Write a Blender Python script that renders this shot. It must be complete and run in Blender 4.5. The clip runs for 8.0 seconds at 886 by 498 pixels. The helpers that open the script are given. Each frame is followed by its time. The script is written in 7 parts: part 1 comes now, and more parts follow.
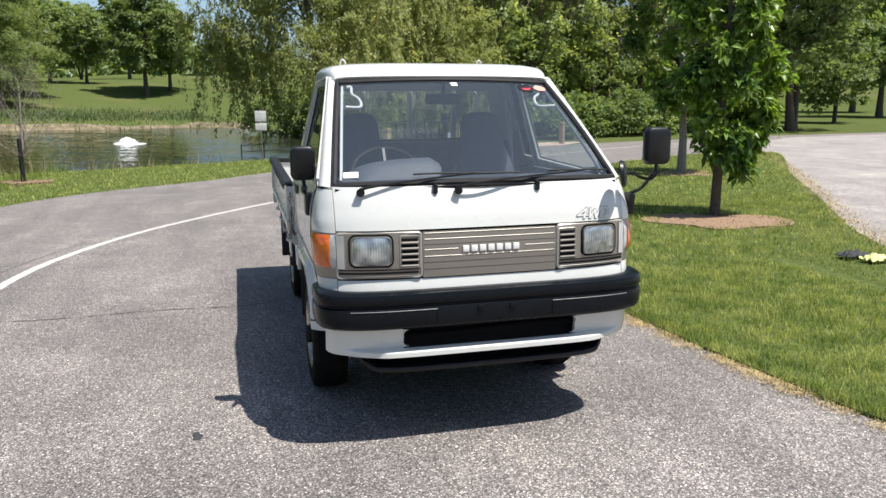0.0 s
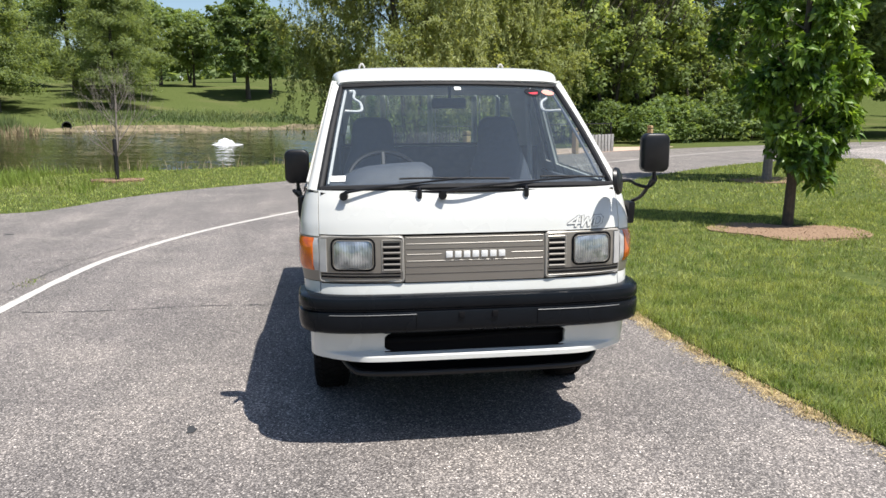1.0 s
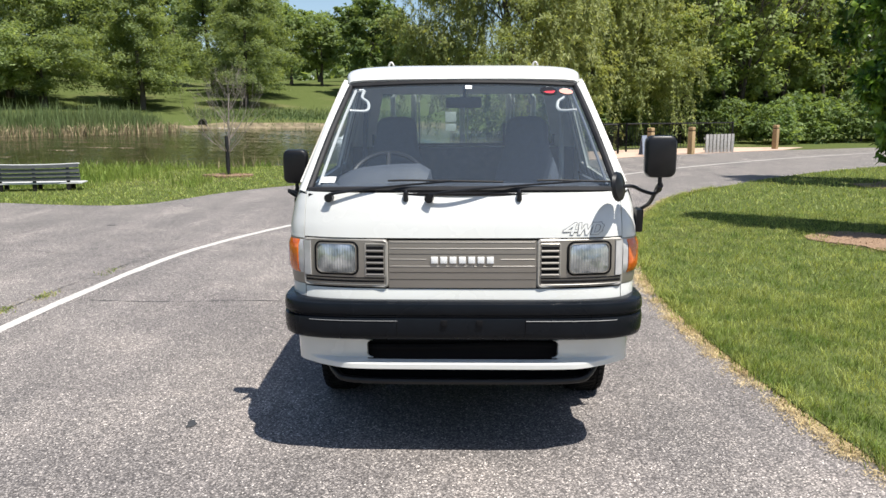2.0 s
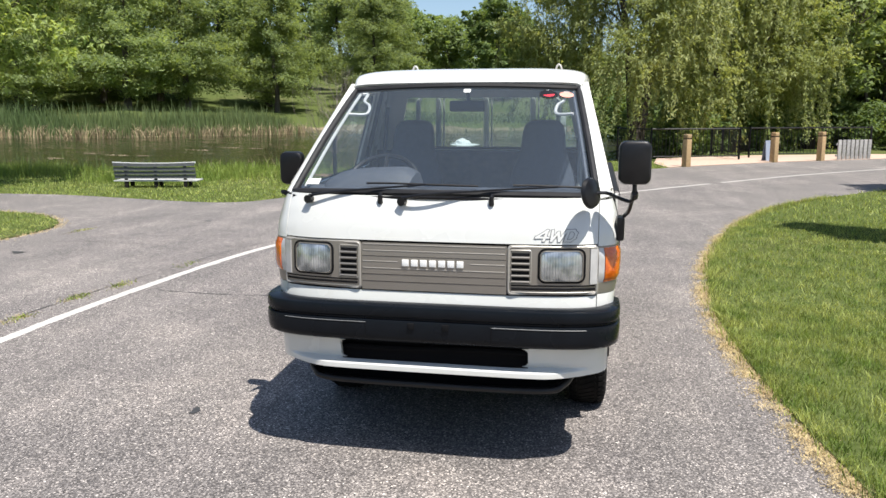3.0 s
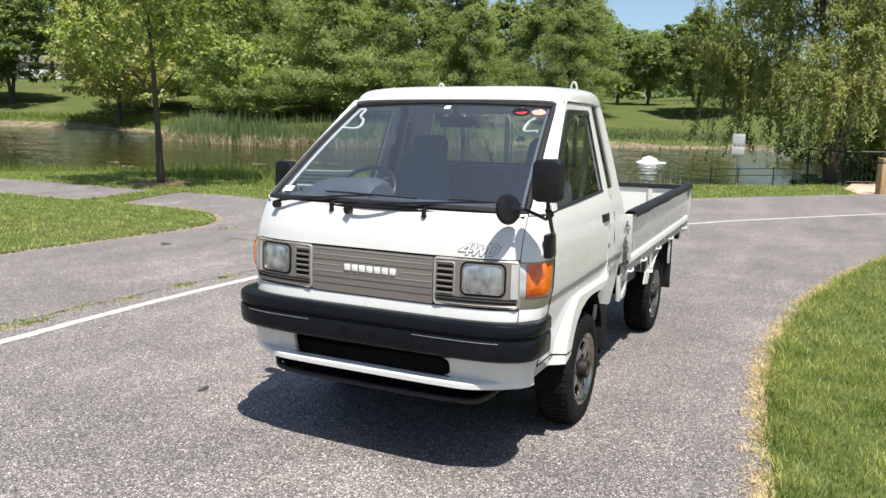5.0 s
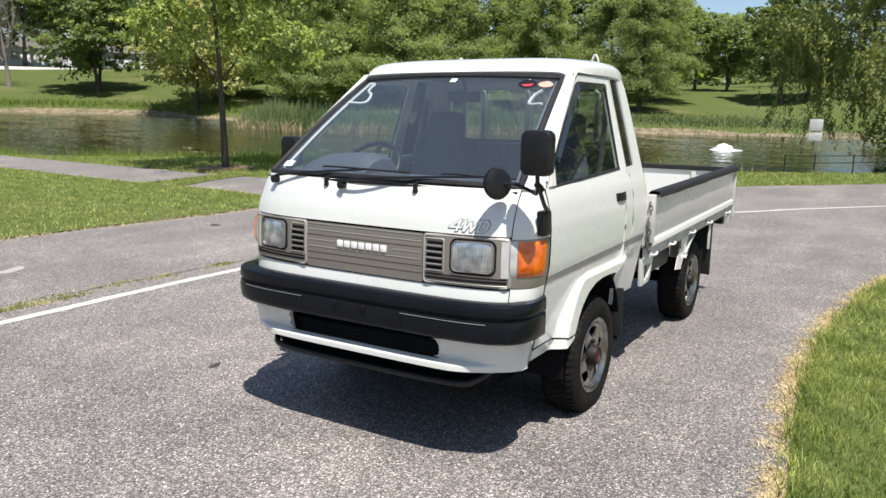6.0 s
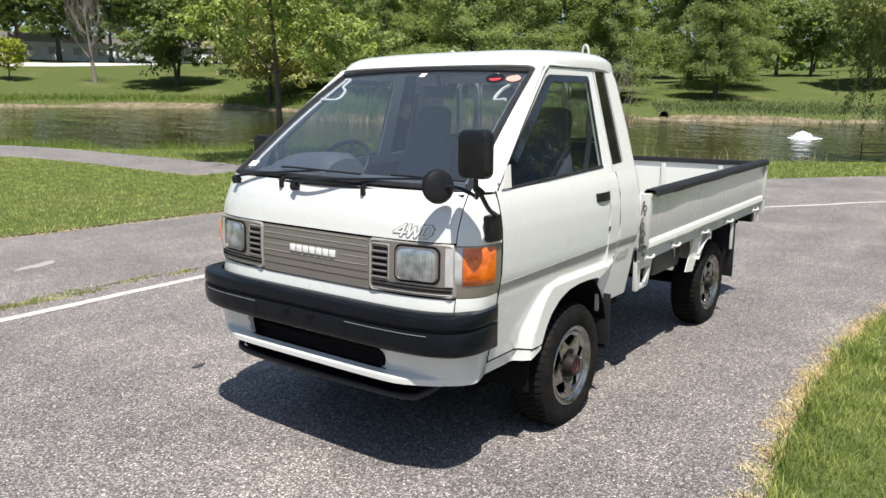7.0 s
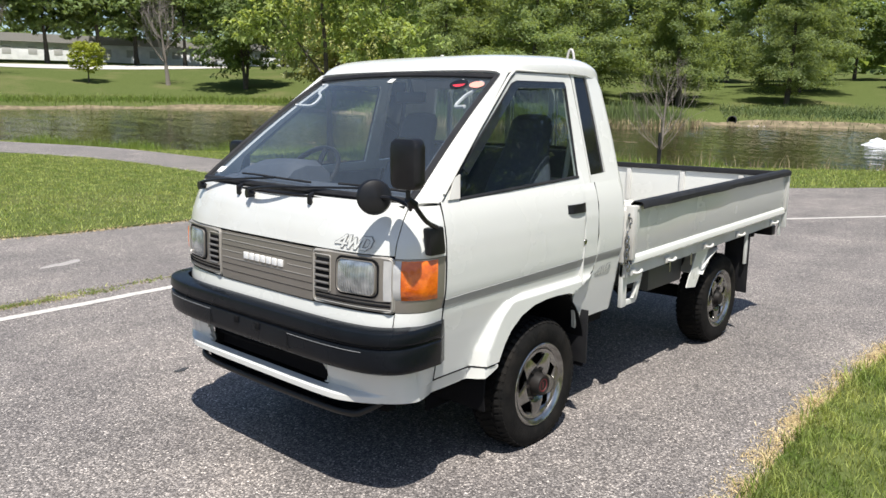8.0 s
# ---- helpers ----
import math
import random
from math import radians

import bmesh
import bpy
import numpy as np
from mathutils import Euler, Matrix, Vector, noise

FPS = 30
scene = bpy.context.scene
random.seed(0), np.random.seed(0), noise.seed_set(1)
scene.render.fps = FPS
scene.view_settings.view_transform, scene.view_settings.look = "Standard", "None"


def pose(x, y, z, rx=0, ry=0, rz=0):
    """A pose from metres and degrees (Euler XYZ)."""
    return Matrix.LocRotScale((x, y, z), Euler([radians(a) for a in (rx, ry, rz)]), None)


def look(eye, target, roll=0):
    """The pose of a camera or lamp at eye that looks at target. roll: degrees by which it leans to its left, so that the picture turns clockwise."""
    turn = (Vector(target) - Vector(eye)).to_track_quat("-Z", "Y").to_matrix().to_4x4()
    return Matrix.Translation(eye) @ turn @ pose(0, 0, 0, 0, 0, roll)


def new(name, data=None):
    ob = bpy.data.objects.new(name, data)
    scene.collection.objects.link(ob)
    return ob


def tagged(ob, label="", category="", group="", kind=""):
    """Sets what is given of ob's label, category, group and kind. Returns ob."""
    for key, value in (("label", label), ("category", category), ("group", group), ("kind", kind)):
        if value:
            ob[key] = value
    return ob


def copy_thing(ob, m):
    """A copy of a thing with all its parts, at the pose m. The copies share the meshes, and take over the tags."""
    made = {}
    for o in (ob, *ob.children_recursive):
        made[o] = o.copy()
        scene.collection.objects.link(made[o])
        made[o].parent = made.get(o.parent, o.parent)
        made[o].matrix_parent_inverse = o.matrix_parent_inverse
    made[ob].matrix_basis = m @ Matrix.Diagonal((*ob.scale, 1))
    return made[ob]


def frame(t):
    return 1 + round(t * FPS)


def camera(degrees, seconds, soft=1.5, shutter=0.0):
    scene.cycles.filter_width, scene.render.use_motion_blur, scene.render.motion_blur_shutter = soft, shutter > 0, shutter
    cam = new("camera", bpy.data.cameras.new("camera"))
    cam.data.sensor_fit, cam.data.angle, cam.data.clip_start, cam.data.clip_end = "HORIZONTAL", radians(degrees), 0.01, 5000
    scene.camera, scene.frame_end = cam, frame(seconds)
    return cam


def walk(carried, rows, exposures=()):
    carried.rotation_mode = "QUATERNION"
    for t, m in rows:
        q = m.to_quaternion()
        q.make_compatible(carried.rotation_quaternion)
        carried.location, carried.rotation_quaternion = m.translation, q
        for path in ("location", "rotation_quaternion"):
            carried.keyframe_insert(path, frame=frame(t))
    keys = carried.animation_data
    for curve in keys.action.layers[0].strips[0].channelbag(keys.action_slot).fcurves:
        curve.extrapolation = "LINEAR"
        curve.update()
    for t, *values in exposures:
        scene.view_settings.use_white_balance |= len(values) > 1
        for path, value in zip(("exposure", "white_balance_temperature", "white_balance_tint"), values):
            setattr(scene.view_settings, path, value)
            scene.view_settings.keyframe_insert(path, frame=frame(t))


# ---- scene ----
cam = camera(60.1, 8.0)
PATH = [
    (0, (-1.145, -3.488, 1.621), (-0.65, -1.584, 1.262), -0.5),
    (0.5, (-0.933, -3.49, 1.62), (-0.548, -1.56, 1.265), -0.4),
    (1, (-0.628, -3.559, 1.625), (-0.369, -1.607, 1.275), -0.3),
    (1.5, (-0.34, -3.517, 1.606), (-0.229, -1.551, 1.256), -0.2),
    (1.7, (-0.206, -3.473, 1.62), (-0.161, -1.505, 1.268), -0.2),
    (2.8, (0.577, -3.412, 1.637), (0.261, -1.469, 1.288), -0.2),
    (3, (0.707, -3.369, 1.632), (0.328, -1.436, 1.287), -0.1),
    (3.5, (1.04, -3.29, 1.655), (0.512, -1.389, 1.327), -0.1),
    (4, (1.421, -3.288, 1.657), (0.766, -1.424, 1.347), 0.1),
    (4.5, (1.695, -3.221, 1.636), (0.926, -1.399, 1.333), 0.8),
    (4.7, (1.781, -3.183, 1.656), (0.973, -1.379, 1.349), 0.9),
    (5.8, (2.148, -2.951, 1.58), (1.159, -1.245, 1.247), 1.0),
    (6, (2.17, -2.852, 1.576), (1.149, -1.167, 1.231), 0.9),
    (6.5, (2.285, -2.618, 1.618), (1.187, -0.986, 1.254), 0.5),
    (7, (2.512, -2.389, 1.615), (1.337, -0.814, 1.243), 0.2),
    (7.5, (2.678, -2.188, 1.617), (1.432, -0.667, 1.248), 0.3),
    (8, (2.81, -1.98, 1.634), (1.506, -0.508, 1.269), 0.5),
]
walk(cam, [(t, look(eye, target, roll)) for t, eye, target, roll in PATH], exposures=[(0.0, 0.73), (4.5, 0.80), (8.0, 0.69)])

# ---- world and sun ----
SUN = Vector((0.326, -0.305, 1.0)).normalized()
world = bpy.data.worlds.new("sky")
scene.world = world
world.use_nodes = True
wn = world.node_tree.nodes
sky = wn.new("ShaderNodeTexSky")
sky.sky_type, sky.sun_disc = "NISHITA", False
sky.sun_elevation = math.asin(SUN.z)
sky.sun_rotation = math.atan2(SUN.x, SUN.y)
sky.air_density, sky.dust_density, sky.ozone_density = 1.0, 1.0, 2.5
wn["Background"].inputs["Strength"].default_value = 0.088
world.node_tree.links.new(sky.outputs[0], wn["Background"].inputs["Color"])
sun = new("sun", bpy.data.lights.new("sun", "SUN"))
sun.data.energy, sun.data.angle, sun.data.color = 4.8, radians(0.53), (1.0, 0.955, 0.89)
sun.matrix_world = look((20, -12, 54), Vector((20, -12, 54)) - SUN)


# ---- materials ----
def mat(name, color, rough=0.5, metal=0.0, grain=None, vary=0.0, bump=0.0, bump_scale=40.0, coat=0.0, spec=0.5, stain=None, island=0.0, obrand=0.0):
    """Principled material. grain: (scale, second colour, amount); stain: (scale, colour, amount)."""
    m = bpy.data.materials.new(name)
    m.use_nodes = True
    nt = m.node_tree
    n, l = nt.nodes, nt.links
    b = n["Principled BSDF"]
    b.inputs["Roughness"].default_value = rough
    b.inputs["Metallic"].default_value = metal
    b.inputs["Coat Weight"].default_value = coat
    b.inputs["Coat Roughness"].default_value = 0.06
    b.inputs["Specular IOR Level"].default_value = spec
    co = n.new("ShaderNodeTexCoord").outputs["Object"]
    cur = n.new("ShaderNodeRGB").outputs[0]
    cur.default_value = (*color, 1)

    def blend(cur, fac, other):
        mx = n.new("ShaderNodeMix")
        mx.data_type = "RGBA"
        l.new(fac, mx.inputs["Factor"])
        l.new(cur, mx.inputs["A"])
        mx.inputs["B"].default_value = (*other, 1)
        return mx.outputs["Result"]

    def noise_fac(scale, lo, hi, amount, detail=4.0):
        t = n.new("ShaderNodeTexNoise")
        t.inputs["Scale"].default_value, t.inputs["Detail"].default_value = scale, detail
        l.new(co, t.inputs["Vector"])
        r = n.new("ShaderNodeMapRange")
        r.inputs["From Min"].default_value, r.inputs["From Max"].default_value = lo, hi
        r.inputs["To Max"].default_value = amount
        l.new(t.outputs["Fac"], r.inputs["Value"])
        return r.outputs["Result"]

    if grain:
        cur = blend(cur, noise_fac(grain[0], 0.35, 0.65, grain[2]), grain[1])
    if stain:
        cur = blend(cur, noise_fac(stain[0], 0.52, 0.75, stain[2], 6.0), stain[1])
    for amount, src in ((island, "geo"), (obrand, "obj")):
        if amount:
            if src == "geo":
                o = n.new("ShaderNodeNewGeometry").outputs["Random Per Island"]
            else:
                o = n.new("ShaderNodeObjectInfo").outputs["Random"]
            h = n.new("ShaderNodeHueSaturation")
            r = n.new("ShaderNodeMapRange")
            r.inputs["To Min"].default_value, r.inputs["To Max"].default_value = 1 - amount, 1 + amount
            l.new(o, r.inputs["Value"])
            l.new(r.outputs["Result"], h.inputs["Value"])
            l.new(cur, h.inputs["Color"])
            cur = h.outputs["Color"]
    l.new(cur, b.inputs["Base Color"])
    if bump:
        t = n.new("ShaderNodeTexNoise")
        t.inputs["Scale"].default_value, t.inputs["Detail"].default_value = bump_scale, 5.0
        l.new(co, t.inputs["Vector"])
        bp = n.new("ShaderNodeBump")
        bp.inputs["Strength"].default_value, bp.inputs["Distance"].default_value = bump, 0.01
        l.new(t.outputs["Fac"], bp.inputs["Height"])
        l.new(bp.outputs[0], b.inputs["Normal"])
    if vary:
        l.new(noise_fac(3.0, 0.3, 0.7, 1.0), b.inputs["Roughness"])
        r = b.inputs["Roughness"].links[0].from_node
        r.inputs["To Min"].default_value, r.inputs["To Max"].default_value = max(rough - vary, 0.02), rough + vary
    return m


def leaf_mat(name, color, second, thru=0.35, island=0.35, scale=0.5):
    """Leaves: two greens, varied leaf by leaf and tree by tree, letting some light through."""
    m = mat(name, color, 0.55, grain=(scale, second, 1.0), island=island, obrand=0.12, spec=0.3)
    n, l = m.node_tree.nodes, m.node_tree.links
    b = n["Principled BSDF"]
    t = n.new("ShaderNodeBsdfTranslucent")
    src = b.inputs["Base Color"].links[0].from_socket
    g = n.new("ShaderNodeMix")
    g.data_type, g.blend_type = "RGBA", "MULTIPLY"
    g.inputs["Factor"].default_value = 1.0
    g.inputs["B"].default_value = (1.5, 1.4, 0.7, 1)
    l.new(src, g.inputs["A"])
    l.new(g.outputs["Result"], t.inputs["Color"])
    mx = n.new("ShaderNodeMixShader")
    mx.inputs["Fac"].default_value = thru
    l.new(b.outputs[0], mx.inputs[1])
    l.new(t.outputs[0], mx.inputs[2])
    l.new(mx.outputs[0], n["Material Output"].inputs["Surface"])
    return m


def glass_mat(name, tint, sky_veil=0.035):
    """Thin window glass: mostly see-through, with a Fresnel gloss and a pale blue diffuse veil painted in for reflected
    sky.
    """
    m = bpy.data.materials.new(name)
    m.use_nodes = True
    n, l = m.node_tree.nodes, m.node_tree.links
    n.remove(n["Principled BSDF"])
    tr = n.new("ShaderNodeBsdfTransparent")
    tr.inputs["Color"].default_value = (*tint, 1)
    gl = n.new("ShaderNodeBsdfGlossy")
    gl.inputs["Roughness"].default_value = 0.01
    fr = n.new("ShaderNodeLayerWeight")
    fr.inputs["Blend"].default_value = 0.5
    pw = n.new("ShaderNodeMath")
    pw.operation = "POWER"
    l.new(fr.outputs["Facing"], pw.inputs[0])
    pw.inputs[1].default_value = 4.5
    ad = n.new("ShaderNodeMath")
    ad.operation = "MULTIPLY_ADD"
    l.new(pw.outputs[0], ad.inputs[0])
    ad.inputs[1].default_value, ad.inputs[2].default_value = 0.85, 0.07
    mx = n.new("ShaderNodeMixShader")
    l.new(ad.outputs[0], mx.inputs["Fac"])
    l.new(tr.outputs[0], mx.inputs[1])
    l.new(gl.outputs[0], mx.inputs[2])
    # Flat pale blue, mixed in as sky haze lying on the glass.
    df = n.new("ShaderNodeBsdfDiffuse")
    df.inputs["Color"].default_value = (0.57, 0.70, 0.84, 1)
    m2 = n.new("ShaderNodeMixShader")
    m2.inputs["Fac"].default_value = sky_veil
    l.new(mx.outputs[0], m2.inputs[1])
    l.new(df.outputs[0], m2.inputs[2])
    l.new(m2.outputs[0], n["Material Output"].inputs["Surface"])
    return m


def asphalt_mat(name="worn_asphalt", gain=1.0):
    m = bpy.data.materials.new(name)
    m.use_nodes = True
    n, l = m.node_tree.nodes, m.node_tree.links
    b = n["Principled BSDF"]
    co = n.new("ShaderNodeTexCoord").outputs["Object"]

    def ramp(src, stops):
        r = n.new("ShaderNodeValToRGB")
        e = r.color_ramp.elements
        e[0].position, e[0].color = stops[0][0], (*stops[0][1], 1)
        e[1].position, e[1].color = stops[-1][0], (*stops[-1][1], 1)
        for p, c in stops[1:-1]:
            k = e.new(p)
            k.color = (*c, 1)
        l.new(src, r.inputs["Fac"])
        return r.outputs["Color"]

    def mix(a, bb, fac, mode="MIX"):
        x = n.new("ShaderNodeMix")
        x.data_type, x.blend_type = "RGBA", mode
        l.new(a, x.inputs["A"])
        l.new(bb, x.inputs["B"])
        if isinstance(fac, float):
            x.inputs["Factor"].default_value = fac
        else:
            l.new(fac, x.inputs["Factor"])
        return x.outputs["Result"]

    v = n.new("ShaderNodeTexVoronoi")
    v.inputs["Scale"].default_value = 128.0
    l.new(co, v.inputs["Vector"])
    stones = ramp(v.outputs["Color"], [(0.0, (0.045, 0.042, 0.041)), (0.38, (0.115, 0.107, 0.103)), (0.68, (0.222, 0.208, 0.199)), (0.87, (0.41, 0.382, 0.358)), (1.0, (0.88, 0.83, 0.77))])
    gaps = ramp(v.outputs["Distance"], [(0.0, (1, 1, 1)), (0.55, (0.9, 0.9, 0.9)), (1.0, (0.30, 0.295, 0.295))])
    col = mix(stones, gaps, 1.0, "MULTIPLY")
    big = n.new("ShaderNodeTexNoise")
    big.inputs["Scale"].default_value, big.inputs["Detail"].default_value = 0.55, 7.0
    l.new(co, big.inputs["Vector"])
    patch = ramp(big.outputs["Fac"], [(0.3, (0.92 * gain, 0.90 * gain, 0.89 * gain)), (0.5, (1.10 * gain, 1.07 * gain, 1.045 * gain)), (0.7, (1.30 * gain, 1.26 * gain, 1.22 * gain))])
    col = mix(col, patch, 1.0, "MULTIPLY")
    # blotches a hand's width to a stride across
    bl = n.new("ShaderNodeTexNoise")
    bl.inputs["Scale"].default_value, bl.inputs["Detail"].default_value = 2.6, 3.0
    l.new(co, bl.inputs["Vector"])
    blot_ = ramp(bl.outputs["Fac"], [(0.28, (0.90, 0.90, 0.91)), (0.5, (0.99, 0.99, 0.99)), (0.62, (1.06, 1.055, 1.05)), (0.74, (1.16, 1.15, 1.14))])
    col = mix(col, blot_, 1.0, "MULTIPLY")
    # pale worn patches
    wr = n.new("ShaderNodeTexNoise")
    wr.inputs["Scale"].default_value, wr.inputs["Detail"].default_value, wr.inputs["Roughness"].default_value = 0.9, 8.0, 0.68
    l.new(co, wr.inputs["Vector"])
    worn = ramp(wr.outputs["Fac"], [(0.38, (0.93, 0.93, 0.935)), (0.54, (1.0, 1.0, 1.0)), (0.66, (1.26, 1.25, 1.23))])
    col = mix(col, worn, 1.0, "MULTIPLY")
    # tyre-polished streaks along the lane
    mp = n.new("ShaderNodeMapping")
    mp.inputs["Scale"].default_value = (1.3, 0.12, 1.0)
    l.new(co, mp.inputs["Vector"])
    st = n.new("ShaderNodeTexNoise")
    st.inputs["Scale"].default_value, st.inputs["Detail"].default_value = 1.6, 6.0
    l.new(mp.outputs[0], st.inputs["Vector"])
    streak = ramp(st.outputs["Fac"], [(0.4, (0.92, 0.92, 0.92)), (0.62, (1.08, 1.07, 1.07)), (0.75, (1.3, 1.28, 1.27))])
    col = mix(col, streak, 1.0, "MULTIPLY")
    l.new(col, b.inputs["Base Color"])
    b.inputs["Roughness"].default_value = 0.78
    bp = n.new("ShaderNodeBump")
    bp.inputs["Strength"].default_value, bp.inputs["Distance"].default_value = 0.5, 0.004
    l.new(v.outputs["Distance"], bp.inputs["Height"])
    bp.invert = True
    l.new(bp.outputs[0], b.inputs["Normal"])
    return m


def water_mat():
    """Dark pond water; fine ripples tilt the surface, longer across the wind."""
    m = mat("pond_water", (0.018, 0.018, 0.008), 0.05, grain=(0.12, (0.033, 0.029, 0.013), 0.8))
    n, l = m.node_tree.nodes, m.node_tree.links
    co = n.new("ShaderNodeTexCoord").outputs["Object"]
    total = None
    for sx, sy, amount in ((3.2, 8.0, 0.42), (0.3, 0.8, 0.18)):
        mp = n.new("ShaderNodeMapping")
        mp.inputs["Scale"].default_value = (sx, sy, 1.0)
        l.new(co, mp.inputs["Vector"])
        t = n.new("ShaderNodeTexNoise")
        t.inputs["Scale"].default_value, t.inputs["Detail"].default_value = 1.0, 3.0
        l.new(mp.outputs[0], t.inputs["Vector"])
        a = n.new("ShaderNodeVectorMath")
        a.operation = "SUBTRACT"
        a.inputs[1].default_value = (0.5, 0.5, 0.5)
        l.new(t.outputs["Color"], a.inputs[0])
        b = n.new("ShaderNodeVectorMath")
        b.operation = "MULTIPLY"
        b.inputs[1].default_value = (amount * 0.6, amount, 0.0)
        l.new(a.outputs[0], b.inputs[0])
        c = n.new("ShaderNodeVectorMath")
        c.operation = "ADD"
        l.new(b.outputs[0], c.inputs[0])
        if total is None:
            c.inputs[1].default_value = (0.030, -0.026, 1.0)
        else:
            l.new(total, c.inputs[1])
        total = c.outputs[0]
    u = n.new("ShaderNodeVectorMath")
    u.operation = "NORMALIZE"
    l.new(total, u.inputs[0])
    l.new(u.outputs[0], n["Principled BSDF"].inputs["Normal"])
    n["Principled BSDF"].inputs["IOR"].default_value = 1.33
    return m


WHITE = mat("white_paint", (0.61, 0.615, 0.585), 0.26, grain=(1.5, (0.58, 0.585, 0.555), 0.6), coat=0.6, vary=0.06)
WHITE_FLAT = mat("faded_white_paint", (0.56, 0.555, 0.525), 0.5, grain=(6.0, (0.48, 0.465, 0.43), 0.7), stain=(3.0, (0.42, 0.38, 0.32), 0.5))
SILVER = mat("silver_bronze_paint", (0.28, 0.258, 0.228), 0.33, metal=0.55, grain=(2.0, (0.245, 0.224, 0.196), 0.6))
SILVER_LINE = mat("light_trim_line", (0.36, 0.34, 0.305), 0.38, metal=0.3)
# Near-black for panel gaps; also puts shade into recesses and the underbody.
GAP_SHADE = mat("gap_and_shade_black", (0.008, 0.008, 0.009), 0.9, spec=0.1)
BUMPER = mat("dark_grey_bumper", (0.0045, 0.0060, 0.0085), 0.27, grain=(9.0, (0.0062, 0.0082, 0.0115), 0.8), bump=0.03, bump_scale=350, vary=0.08, spec=0.17)
BLACK = mat("black_plastic", (0.006, 0.006, 0.007), 0.36, grain=(20.0, (0.010, 0.010, 0.011), 0.8), spec=0.35)
RUBBER = mat("black_rubber", (0.011, 0.011, 0.013), 0.6, grain=(12.0, (0.020, 0.020, 0.021), 0.8), spec=0.3)
TYRE = mat("tyre_rubber", (0.006, 0.006, 0.006), 0.75, grain=(14.0, (0.014, 0.013, 0.012), 0.9), bump=0.3, bump_scale=60, stain=(5.0, (0.022, 0.018, 0.014), 0.5), spec=0.12)
STEEL = mat("silver_wheel_steel", (0.40, 0.40, 0.39), 0.22, metal=0.95, grain=(18.0, (0.20, 0.192, 0.18), 0.9))
IRON = mat("dark_iron", (0.010, 0.0095, 0.009), 0.6, metal=0.1, grain=(30.0, (0.020, 0.016, 0.014), 0.8), spec=0.25)
TANK = mat("grey_tank_paint", (0.055, 0.058, 0.056), 0.5, grain=(6.0, (0.065, 0.066, 0.062), 0.8), stain=(5.0, (0.05, 0.042, 0.034), 0.6))
CHROME = mat("bright_steel", (0.72, 0.73, 0.74), 0.22, metal=1.0)
AMBER = mat("amber_lens", (0.46, 0.075, 0.004), 0.14, grain=(22.0, (0.74, 0.17, 0.010), 0.9), coat=0.6, bump=0.25, bump_scale=60)
CLEAR_LENS = mat("clear_ribbed_lens", (0.36, 0.36, 0.355), 0.12, grain=(14.0, (0.48, 0.475, 0.46), 0.8), coat=1.0)
LAMP = mat("headlamp_glass", (0.20, 0.222, 0.228), 0.13, metal=0.65, grain=(15.0, (0.56, 0.585, 0.585), 1.0), coat=1.0)
ln_, ll_ = LAMP.node_tree.nodes, LAMP.node_tree.links
fl_ = ln_.new("ShaderNodeTexNoise")
fl_.inputs["Scale"].default_value, fl_.inputs["Detail"].default_value = 16.0, 1.0
ll_.new(ln_.new("ShaderNodeTexCoord").outputs["Object"], fl_.inputs["Vector"])
fb_ = ln_.new("ShaderNodeBump")
fb_.inputs["Strength"].default_value, fb_.inputs["Distance"].default_value = 0.55, 0.02
ll_.new(fl_.outputs["Fac"], fb_.inputs["Height"])
ll_.new(fb_.outputs[0], ln_["Principled BSDF"].inputs["Normal"])
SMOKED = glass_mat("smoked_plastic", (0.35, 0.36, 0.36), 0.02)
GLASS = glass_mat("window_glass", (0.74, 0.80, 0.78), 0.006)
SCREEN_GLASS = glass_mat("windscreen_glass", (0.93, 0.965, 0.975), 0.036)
INTERIOR = mat("dark_blue_grey_trim", (0.060, 0.070, 0.094), 0.7, grain=(30.0, (0.09, 0.10, 0.12), 0.8), bump=0.1, bump_scale=200)
SEATCLOTH = mat("dark_seat_cloth", (0.045, 0.054, 0.078), 0.9, grain=(60.0, (0.065, 0.074, 0.10), 0.8), bump=0.2, bump_scale=300)
DASH = mat("dark_dashboard_vinyl", (0.036, 0.042, 0.056), 0.65, grain=(30.0, (0.05, 0.056, 0.07), 0.8), bump=0.1, bump_scale=200)
TRIM_GREY = mat("pale_grey_trim", (0.48, 0.48, 0.47), 0.55)
RED = mat("red_sticker", (0.62, 0.035, 0.05), 0.4)
RED_DIM = mat("dull_red_paint", (0.11, 0.012, 0.015), 0.6)
STRIPE = mat("grey_side_stripe", (0.30, 0.30, 0.285), 0.35, grain=(8.0, (0.26, 0.26, 0.25), 0.7))
DARK_GLASS = mat("dark_window", (0.008, 0.008, 0.009), 0.06)
FINE_LINE = mat("dull_line", (0.16, 0.165, 0.17), 0.5)
PINK = mat("faded_red_sticker", (0.70, 0.30, 0.24), 0.5)
WHITE_STICKER = mat("white_sticker", (0.78, 0.78, 0.76), 0.5)
ASPHALT = asphalt_mat()
ASPHALT_PALE = asphalt_mat("pale_asphalt", 1.6)
LINE = mat("worn_white_line", (0.57, 0.545, 0.51), 0.7, grain=(30.0, (0.38, 0.36, 0.335), 0.8), stain=(14.0, (0.26, 0.25, 0.24), 0.8))
